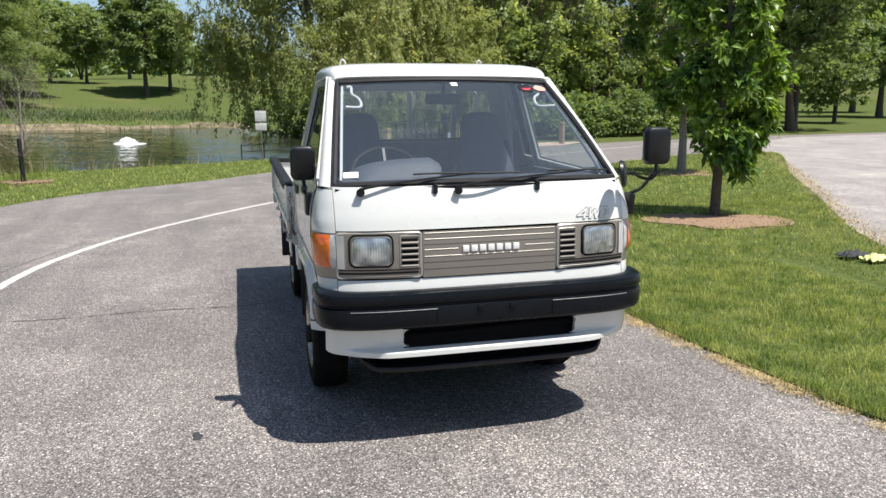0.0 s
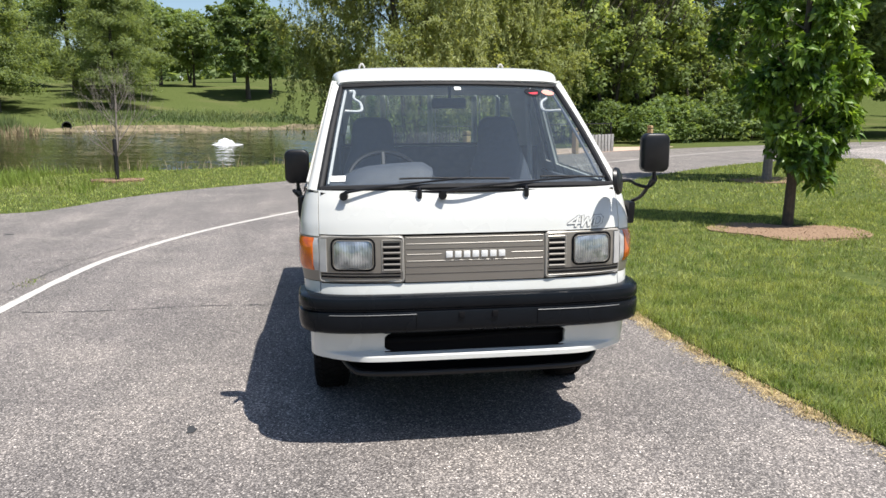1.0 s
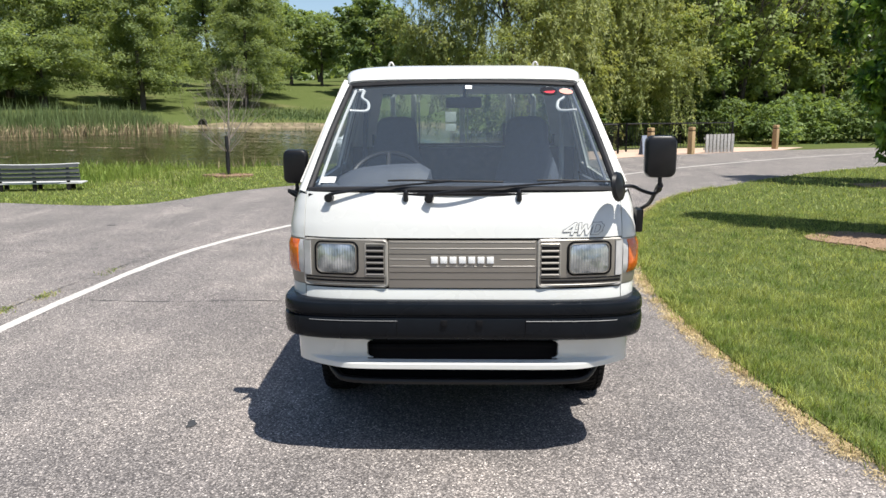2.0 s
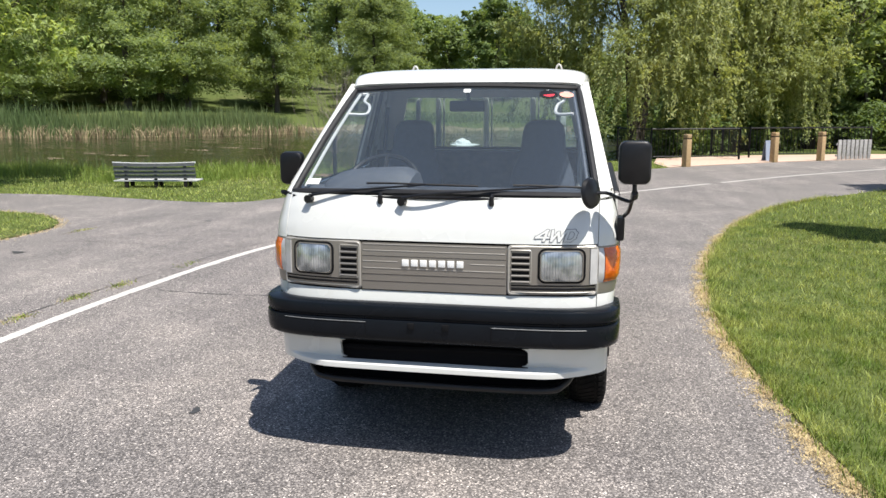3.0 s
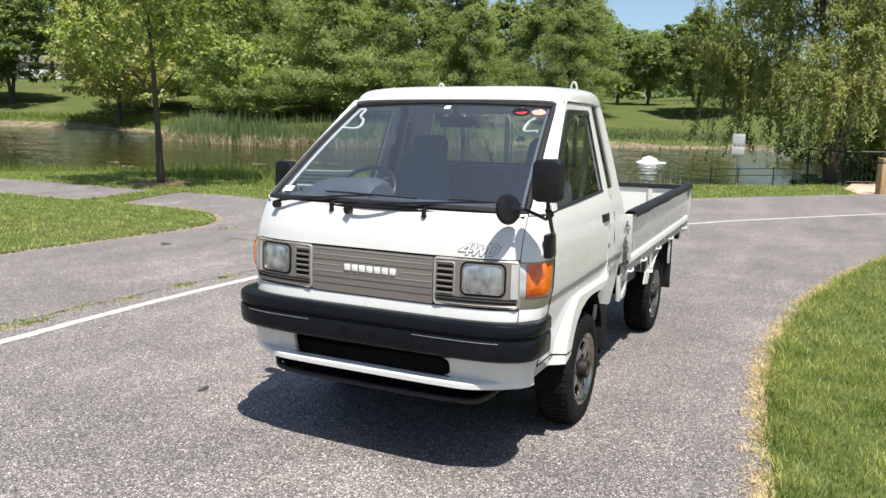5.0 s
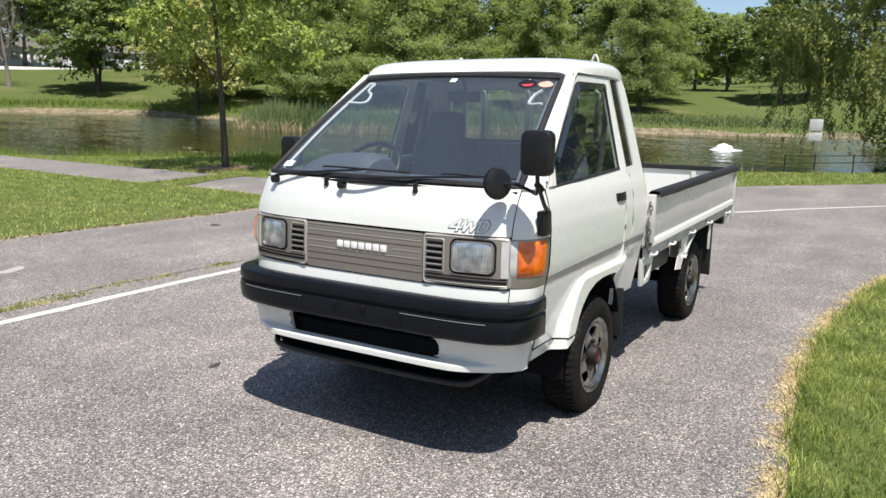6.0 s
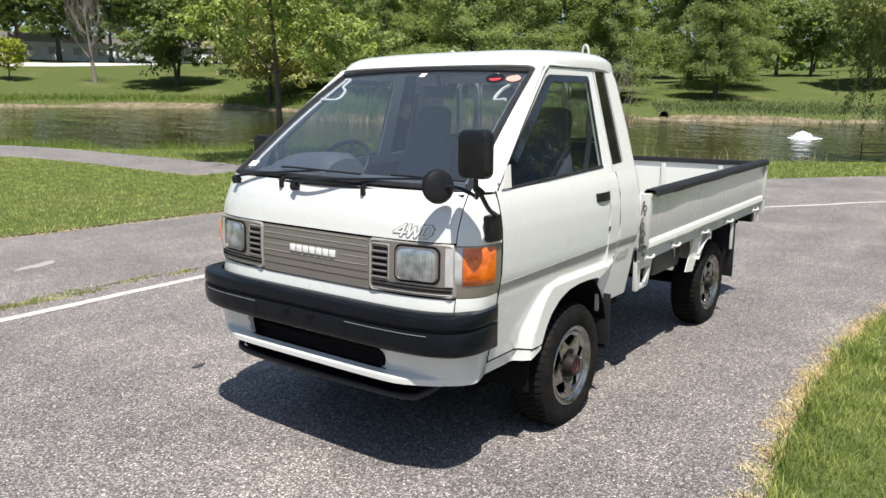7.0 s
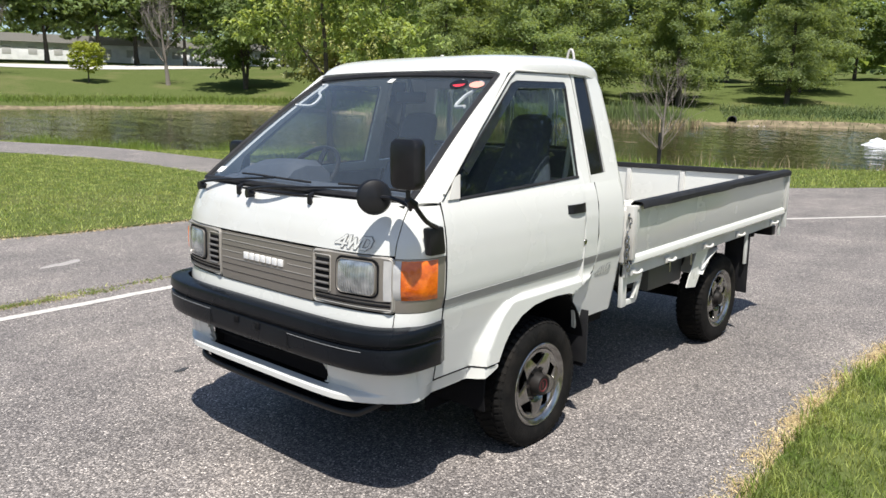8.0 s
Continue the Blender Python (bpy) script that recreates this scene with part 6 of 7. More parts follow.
blades("tall_grass", g12, ground_z(g12[:, 0], g12[:, 1]), 0.26, 0.016, 0.7, TALL, "long bright grass between the path and the pond", "tall grass", 68, 2)
NEAR_SHORE = [(-36, 11.8), (-28.4, 13.2), (-23.5, 15.6), (-19, 19.2), (-12.5, 20.2), (-8.3, 21.7), (-4.9, 23.4), (-2.6, 25.0), (-0.4, 26.6)]
g6 = along(NEAR_SHORE, 17000, 0.42, 24, -0.30)
g6 = g6[np.random.default_rng(8).random(len(g6)) < 0.45 + 0.5 * np.sin(g6[:, 0] * 1.3 + 1.1 * np.sin(g6[:, 0] * 3.1))]
blades("tall_grass", g6, ground_z(g6[:, 0], g6[:, 1]), 0.36, 0.018, 0.6, TALL, "long uncut grass along the pond edge", "tall grass", 17, 2)
g7 = along([(-20, 19.0), (-16, 19.6), (-12.5, 20.2), (-9, 21.3)], 700, 0.45, 25, -0.5)
blades("reeds", g7, ground_z(g7[:, 0], g7[:, 1]), 0.60, 0.025, 0.3, REED, "green reeds standing at the pond edge", "reeds", 18, 2)
g7 = along([(-12.5, 20.2), (-8.3, 21.7), (-4.9, 23.4), (-2.6, 25.0)], 500, 0.5, 26, -0.5)
blades("reeds", g7, ground_z(g7[:, 0], g7[:, 1]), 0.50, 0.025, 0.35, REED_DRY, "dry pale reeds at the pond edge", "reeds", 19, 2)
# reed bed on the far promontory
FAR_REED = [(-24.4, 58.5), (-24.6, 55.8), (-28.5, 48.2), (-35, 41.6), (-42, 41.6), (-46, 46.4), (-50, 49)]
g8 = along(FAR_REED, 13000, 0.9, 27, -0.6)
blades("reeds", g8, ground_z(g8[:, 0], g8[:, 1]), 1.12, 0.05, 0.25, REED, "tall green reed bed on the far bank", "reeds", 20, 2)
g9 = along(FAR_REED, 8000, 0.30, 28, 0.95)
g9 = g9[np.random.default_rng(18).random(len(g9)) < 0.42 + 0.35 * np.sin(g9[:, 0] * 2.3 + 1.3 * np.sin(g9[:, 1] * 1.7))]
blades("reeds", g9, np.maximum(ground_z(g9[:, 0], g9[:, 1]), water_z(g9[:, 0], g9[:, 1])), 0.62, 0.05, 1.1, REED_DRY, "broken dry reeds at the waterline", "reeds", 21, 2)
FAR_L = [(-55, 51.5), (-66, 52.5), (-77, 44.5), (-82, 30), (-80, 14)]
g10 = along(FAR_L, 9000, 0.9, 29, -2.4)
blades("reeds", g10, ground_z(g10[:, 0], g10[:, 1]), 0.46, 0.06, 0.8, TALL, "reeds and long grass on the far bank", "reeds", 22, 2)
FAR_R = [(-24.5, 66.5), (-15, 71.5), (-9, 77.5), (-3, 81.5)]
g11 = along(FAR_R, 6500, 2.0, 30, 3.4)
blades("tall_grass", g11, ground_z(g11[:, 0], g11[:, 1]), 0.30, 0.07, 1.0, REED, "long grass above the far bank", "tall grass", 23, 2)



# ---- trees ----
def leaf_sheet(C, size, seed, long=1.5, droop=None, simple=False, face=None):
    """Leaves as small folded quads at the centres C, facing along face. Returns vertices and faces."""
    r = np.random.default_rng(seed)
    n = len(C)
    if face is None:
        face = np.zeros((n, 3)) + np.array((0, 0, 0.35))
    N = face + r.normal(0, 0.55, (n, 3))
    N /= np.linalg.norm(N, axis=1, keepdims=True) + 1e-9
    d = r.normal(0, 1, (n, 3))
    if droop is not None:
        d = d * 0.35 + np.array((0, 0, -1.0)) * droop
    s = np.cross(N, d)
    s /= np.linalg.norm(s, axis=1, keepdims=True) + 1e-9
    d = np.cross(s, N)
    sz = size * r.uniform(0.6, 1.35, (n, 1))
    L, W = d * sz * long / 2, s * sz / 2
    up = N * sz * 0.16
    if simple:
        V = np.stack([C - L + W, C + L, C - L * 0.4 - W], 1).reshape(-1, 3)
        return V, np.arange(3 * n).reshape(-1, 3)
    V = np.stack([C - L, C + W + up, C + L, C - W + up], 1).reshape(-1, 3)
    b = 4 * np.arange(n)[:, None]
    return V, np.concatenate([b + [[0, 1, 2]], b + [[0, 2, 3]]], 0)


def leaf_whorls(C, N, size, seed, per=7, long=1.9):
    """Sprays of pointed, drooping leaves round each centre C, opening along N."""
    r = np.random.default_rng(seed)
    n = len(C) * per
    P, A = np.repeat(C, per, 0), unit(np.repeat(N, per, 0))
    d = unit(A * r.uniform(0.1, 0.9, (n, 1)) + unit(r.normal(0, 1, (n, 3))) * 0.95 + np.array((0, 0, -0.25)))
    side = unit(np.cross(d, A + r.normal(0, 0.35, (n, 3))))
    up = np.cross(side, d)
    L = size * long * r.uniform(0.65, 1.25, (n, 1))
    W = size * 0.5 * r.uniform(0.75, 1.2, (n, 1))
    base = P + d * L * 0.12
    fold = up * W * 0.35
    mid = base + d * L * 0.58
    tip = base + d * L - np.array((0, 0, 1.0)) * L * 0.22
    V = np.stack([base, base + d * L * 0.30 + side * W * 0.62 + fold, mid + side * W + fold, tip, mid - side * W + fold, base + d * L * 0.30 - side * W * 0.62 + fold, mid], 1).reshape(-1, 3)
    b = 7 * np.arange(n)[:, None]
    return V, np.concatenate([b + [[0, 1, 2]], b + [[0, 2, 6]], b + [[6, 2, 3]], b + [[6, 3, 4]], b + [[0, 6, 4]], b + [[0, 4, 5]]], 0)


def limbs(bm, start, direction, length, radius, depth, r, tips, spread=0.6, rise=0.15):
    """A branching, tapering limb; collects the tips."""
    pts, rad, p, d = [start], [radius], start.copy(), direction.copy()
    for k in range(4):
        d = (d + Vector(r.normal(0, 0.10, 3)) + Vector((0, 0, rise * 0.25))).normalized()
        p = p + d * length / 4
        pts.append(p.copy())
        rad.append(radius * (1 - 0.16 * (k + 1)))
    tube(bm, pts, rad, 6 if depth > 1 else 4)
    if depth == 0:
        tips.append((p, d))
        return
    for k in range(int(r.integers(2, 4))):
        at = pts[int(r.integers(2, 5))]
        nd = (d + Vector(r.normal(0, spread, 3)) + Vector((0, 0, rise))).normalized()
        limbs(bm, at, nd, length * r.uniform(0.55, 0.8), radius * 0.5, depth - 1, r, tips, spread, rise)


def unit(v):
    return v / (np.linalg.norm(v, axis=-1, keepdims=True) + 1e-9)


def lobed(n, lobes, sizes, flatness, r, per=16, fluff=0.16):
    """Leaves on the upper shells of rounded lobes, gathered in small clumps."""
    m = len(lobes)
    w = sizes ** 2 / (sizes ** 2).sum()
    k = m * per
    who = r.choice(m, k, p=w)
    dirs = unit(r.normal(0, 1, (k, 3)) + np.array((0, 0, 0.35)))
    cen = lobes[who] + dirs * sizes[who][:, None] * r.uniform(0.62, 1.05, (k, 1)) * np.array((1, 1, flatness))
    pick = r.integers(0, k, n)
    sp = sizes[who][pick][:, None] * fluff * r.uniform(0.5, 1.6, (k, 1))[pick]
    P = cen[pick] + r.normal(0, 1, (n, 3)) * sp * np.array((1.15, 1.15, 0.6))
    return P, unit(dirs[pick] * 0.6 + np.array((0, 0, 0.8)))


def crown_points(kind, n, height, base, radius, r):
    """Where the leaves of a crown sit and which way they face: clumps on lobes or boughs, with gaps."""
    H = height - base
    if kind == "round":
        m = 26
        a = np.arange(m) * 2.4 + r.normal(0, 0.3, m)
        u = np.linspace(-0.8, 0.95, m) + r.normal(0, 0.06, m)
        rr = np.sqrt(np.clip(1 - np.abs(u) ** 2.4, 0.03, 1)) * radius * r.uniform(0.45, 0.86, m)
        lobes = np.stack([rr * np.cos(a), rr * np.sin(a), base + H * (0.5 + 0.44 * u)], 1)
        return lobed(n, lobes, radius * r.uniform(0.24, 0.42, m), 0.72, r)
    if kind == "column":
        m = max(40, n // 30)
        out = []
        for k in range(m):
            a, t = r.uniform(0, 2 * math.pi), r.beta(1.0, 1.15)
            prof = np.interp(t, [0, 0.08, 0.25, 0.6, 0.85, 1.0], [0.55, 0.8, 1.0, 0.92, 0.6, 0.12])
            rr = radius * prof * (r.uniform(0.25, 1.0) ** 0.45) * (0.9 + 0.18 * math.sin(2 * a + 5 * t))
            c = np.array((rr * math.cos(a), rr * math.sin(a), base + H * t))
            out.append(c + r.normal(0, 1, (n // m, 3)) * 0.13 * radius)
        P = np.concatenate(out)
        return P, unit(P * np.array((1, 1, 0)) / radius + np.array((0, 0, 0.75)))
    if kind == "conifer":
        m = 84
        t = np.sort(r.beta(1.0, 1.15, m))
        a = np.arange(m) * 2.4 + r.normal(0, 0.4, m)
        prof = np.interp(t, [0, 0.10, 0.35, 0.65, 0.88, 1.0], [0.82, 1.0, 0.9, 0.66, 0.36, 0.06])
        ln = radius * prof * r.uniform(0.62, 1.1, m)
        per = 13
        who = np.repeat(np.arange(m), per)
        q = r.uniform(0.18, 1.0, m * per) ** 0.75
        side = r.normal(0, 0.2, m * per) * ln[who] * (1.15 - 0.6 * q)
        A = a[who]
        L = ln[who]
        sag = L * (0.55 * q - 0.38 * q * q) - 0.16 * np.abs(side)
        cen = np.stack([np.cos(A) * L * q - np.sin(A) * side, np.sin(A) * L * q + np.cos(A) * side, base + H * t[who] * 0.92 + sag], 1)
        pick = r.integers(0, m * per, n)
        e = r.normal(0, 1, (n, 3))
        ca, sa = np.cos(A[pick]), np.sin(A[pick])
        lo_, wi_ = e[:, 0] * 0.075 * radius, e[:, 1] * 0.05 * radius
        P = cen[pick] + np.stack([ca * lo_ - sa * wi_, sa * lo_ + ca * wi_, e[:, 2] * 0.045 * radius - np.abs(e[:, 0]) * 0.025 * radius], 1)
        return P, np.stack([ca * 0.35, sa * 0.35, np.full(n, 0.9)], 1)
    m = 46
    a = np.arange(m) * 2.4 + r.normal(0, 0.3, m)
    u = np.linspace(0.0, 1.0, m)
    rr = radius * np.sqrt(np.clip(1 - u ** 2.2, 0.02, 1)) * r.uniform(0.5, 0.95, m)
    lobes = np.stack([rr * np.cos(a) - 0.9 * (1 - u), rr * np.sin(a), base + H * (0.13 + 0.80 * u)], 1)
    sizes = radius * r.uniform(0.20, 0.34, m)
    P1, N1 = lobed(n * 50 // 100, lobes, sizes, 0.9, r, 26, 0.13)
    k = 640
    who = r.integers(0, m, k)
    ang = r.uniform(0, 2 * math.pi, k)
    rad_ = sizes[who] * np.sqrt(r.uniform(0.2, 1.2, k))
    top = lobes[who] + np.stack([np.cos(ang) * rad_, np.sin(ang) * rad_, np.zeros(k)], 1)
    drop = np.minimum(r.uniform(0.08, 0.34, k) * H, top[:, 2] - base * r.uniform(0.05, 0.9, k))
    n2 = n - len(P1)
    pick = r.integers(0, k, n2)
    q = r.uniform(0, 1, n2)
    sway = r.normal(0, 0.35, (k, 2))
    P2 = top[pick] + np.stack([sway[pick, 0] * q * q, sway[pick, 1] * q * q, -drop[pick] * q], 1) + r.normal(0, 0.06, (n2, 3))
    out = unit(lobes[who][pick] * np.array((1, 1, 0))) * 0.7 + np.array((0, 0, 0.5))
    return np.concatenate([P1, P2]), np.concatenate([N1, out])


def make_tree(name, label, kind, height, base, radius, n, leaf, trunk_r, leafmat, bark, seed, forks=1, long=1.5, m=None, group="", simple=False, whorl=False):
    """A tree: tapered trunk with limbs, and a crown of many leaves."""
    r = np.random.default_rng(seed)
    t = thing(name, label, "tree", m, group)
    bm = bmesh.new()
    tips = []
    top = height * (0.86 if kind in ("column", "conifer") else 0.55)
    for f in range(forks):
        lean = Vector((r.normal(0, 0.05), r.normal(0, 0.05), 1)) if forks == 1 else Vector((math.cos(f * 6.28 / forks + 1) * 0.22, math.sin(f * 6.28 / forks + 1) * 0.22, 1))
        pts = []
        p = Vector((0, 0, -0.15))
        for k in range(7):
            pts.append(p.copy())
            p = p + (lean + Vector((r.normal(0, 0.03), r.normal(0, 0.03), 0))) * (top + 0.15) / 6
        tr = trunk_r / math.sqrt(forks)
        rad = [tr * 1.35, tr * 1.05] + [tr * (1 - 0.13 * k) for k in range(1, 6)]
        tube(bm, pts, rad, 9)
        wood = bmesh.new()
        if kind in ("round", "willow", "bare"):
            for k in range(5 if kind != "bare" else 26):
                i = int(r.integers(3, 7)) if kind != "bare" else 2 + k % 5
                a = r.uniform(0, 6.28) if kind != "bare" else k * 2.4
                if kind == "bare":
                    limbs(wood, pts[i], Vector((math.cos(a), math.sin(a), 1.25)).normalized(), (height - pts[i].z) * 0.30, rad[i] * 0.30, 3, r, tips, 0.36, 0.25)
                else:
                    limbs(wood, pts[i], Vector((math.cos(a), math.sin(a), 0.9)).normalized(), (height - pts[i].z) * 0.42, rad[i] * 0.55, 2, r, tips, 0.5)
        else:
            for k in range(16):
                z = base + (top - base) * (k + 0.5) / 16
                a = k * 2.4
                ln = radius * (0.75 - 0.4 * k / 16)
                q = Vector((lean.x * z, lean.y * z, z))
                rise = 0.5 if kind == "column" else 0.05
                part("branch", tube(bmesh.new(), [q, q + Vector((math.cos(a), math.sin(a), rise)) * ln * 0.5, q + Vector((math.cos(a), math.sin(a), rise * 1.3)) * ln], [trunk_r * 0.25, trunk_r * 0.15, trunk_r * 0.05], 5), bark, t)
        if kind in ("round", "willow", "bare"):
            part("branchwork", wood, bark, t)["kind"] = "stuff"
    part("trunk", bm, bark, t)
    if kind != "bare":
        C, N = crown_points(kind, n, height, base, radius, r)
        if whorl:
            V, F = leaf_whorls(C, N, leaf, seed + 1)
        else:
            V, F = leaf_sheet(C, leaf, seed + 1, long, 1.0 if kind == "willow" else None, simple, N)
        raw("crown", V, F, leafmat, t)
    return t


def put(proto, x, y, scale, turn, group="", z=None):
    zz = float(ground_z(x, y)) if z is None else z
    c = copy_thing(proto, Matrix.Identity(4))
    c.matrix_basis = pose(x, y, zz - 0.05, 0, 0, turn) @ Matrix.Scale(scale, 4)
    if group:
        c["group"] = group
    return c


# near trees, each built for its place
young = make_tree("young_tree", "young columnar tree with broad dark green leaves in mulch", "column", 6.6, 0.62, 0.68, 2600, 0.080, 0.062, LEAF_YOUNG, BARK, 101, m=pose(5.65, 6.5, 0.02), whorl=True)
for c in young.children:
    if c.name.startswith("crown"):
        c.location.x = 0.16
make_tree("young_tree", "young columnar tree with dark green leaves on the lawn", "column", 7.0, 1.5, 1.3, 1300, 0.11, 0.09, LEAF_YOUNG, BARK_PALE, 102, whorl=True, m=pose(9.35, 13.4, 0.02))
make_tree("lawn_tree", "light green leafy tree with a straight trunk by the pond path", "round", 9.0, 2.0, 3.3, 2900, 0.092, 0.092, LEAF_LIGHT, BARK, 103, whorl=True, m=pose(-14.3, 12.45, -0.02))
sapling = make_tree("bare_sapling", "leafless grey sapling in a mulch ring", "bare", 3.7, 1.0, 1.0, 0, 0.1, 0.042, LEAF_MID, BARK_PALE, 104, m=pose(-6.15, 16.45, -0.02))
part("trunk_guard", lathe(bmesh.new(), [(0.0, 0.054), (0.02, 0.056), (1.02, 0.050), (1.05, 0.046), (1.05, 0.040), (0.0, 0.042)], 14, pose(0, 0, 0, 0, -90, 0)), RUBBER, sapling, "black plastic trunk guard")
for x, y, rx, ry, k in ((5.35, 5.95, 0.88, 0.78, 1), (9.3, 13.3, 0.8, 0.8, 2), (-6.15, 16.4, 0.55, 0.5, 3), (-14.3, 12.4, 0.8, 0.7, 4)):
    flat("mulch_bed", blot(x, y, rx, ry, 80 + k), 0.035, MULCH, "ring of brown wood mulch round a trunk", "mulch", "", 0.06)
    r = np.random.default_rng(90 + k)
    a, q = r.uniform(0, 6.28, 900), np.sqrt(r.random(900))
    p = np.stack([x + rx * 1.12 * q * np.cos(a), y + ry * 1.12 * q * np.sin(a)], 1)
    blades("mulch_chips", p, np.full(900, 0.03), 0.012, 0.03, 4.0, MULCH, "loose brown wood chips", "mulch", 95 + k)

# the stands of trees round the pond
def grown(x, y):
    return pose(x, y, float(ground_z(x, y)) - 0.05)


T_WILLOW = make_tree("willow", "weeping willow with hanging yellow-green branches", "willow", 13.5, 1.6, 4.6, 122000, 0.068, 0.30, LEAF_WILLOW, BARK, 110, forks=2, long=2.6, m=pose(2.4, 29.5, -0.1), group="willows", simple=True)
put(T_WILLOW, 7.5, 37, 0.95, 130, "willows")
T_ROUND = make_tree("broadleaf_tree", "spreading broadleaf tree with dark green crown", "round", 13.0, 1.9, 4.8, 15000, 0.31, 0.28, LEAF_DARK, BARK, 111, m=grown(-11.9, 97.2), group="park trees", simple=True)
T_MID = make_tree("broadleaf_tree", "spreading broadleaf tree with mid-green crown", "round", 12.5, 1.5, 5.0, 15000, 0.30, 0.26, LEAF_MID, BARK, 112, forks=2, m=grown(-27, 142), group="park trees", simple=True)
T_FAR = make_tree("broadleaf_tree", "distant broadleaf tree with a dense green crown", "round", 13.0, 2.8, 5.0, 6500, 0.44, 0.27, LEAF_MID, BARK, 121, m=grown(-58, 116), group="park trees", simple=True)
T_NEAR = make_tree("broadleaf_tree", "large shade tree with a dense blue-green crown", "round", 13.0, 1.7, 5.2, 24000, 0.21, 0.27, LEAF_DARK, BARK, 122, m=grown(33, 39), group="park trees", simple=True)
T_CON = make_tree("swamp_cypress", "feathery conifer with drooping layered green boughs", "conifer", 17.5, 1.2, 6.2, 35000, 0.143, 0.30, LEAF_PINE, BARK, 113, m=grown(-25.2, 88), group="conifers", simple=True, long=2.6)
make_tree("broadleaf_tree", "bright yellow-green broadleaf tree", "round", 4.9, 1.1, 2.3, 3600, 0.20, 0.10, LEAF_YELLOW, BARK, 114, m=grown(-95.1, 41.7), group="park trees", simple=True)
T_BARE = make_tree("bare_tree", "leafless grey tree on the far lawn", "bare", 15.0, 2.0, 3.5, 0, 0.3, 0.24, LEAF_MID, BARK_PALE, 115, m=grown(-89.4, 49.2))
T_WOOD = make_tree("slender_tree", "tall airy grey-green tree with several thin trunks", "round", 14.0, 1.0, 3.3, 12500, 0.185, 0.22, LEAF_OLIVE, BARK, 116, forks=3, m=grown(11.2, 37.6), group="pond woods", simple=True)
make_tree("bush", "bright light-green bush beyond the railing", "round", 2.6, 0.0, 2.2, 5200, 0.13, 0.05, LEAF_YELLOW, BARK, 118, m=grown(13.6, 45.4), group="shrubs", simple=True)
make_tree("broadleaf_tree", "pale olive leafy tree with boughs near the far bank", "round", 13.0, 0.3, 6.6, 20000, 0.26, 0.24, LEAF_TAN, BARK, 119, m=grown(-63.0, 54.0), group="park trees", simple=True)
# Understory shrubs; some are added to darken ground that lies in tree shade.
T_SHRUB = make_tree("shrub", "low dark green shrub filling shaded ground under the trees", "round", 2.2, 0.0, 1.7, 3300, 0.135, 0.05, LEAF_DARK, BARK, 117, m=grown(4.4, 31.6), group="shrubs", simple=True)
r = np.random.default_rng(5)
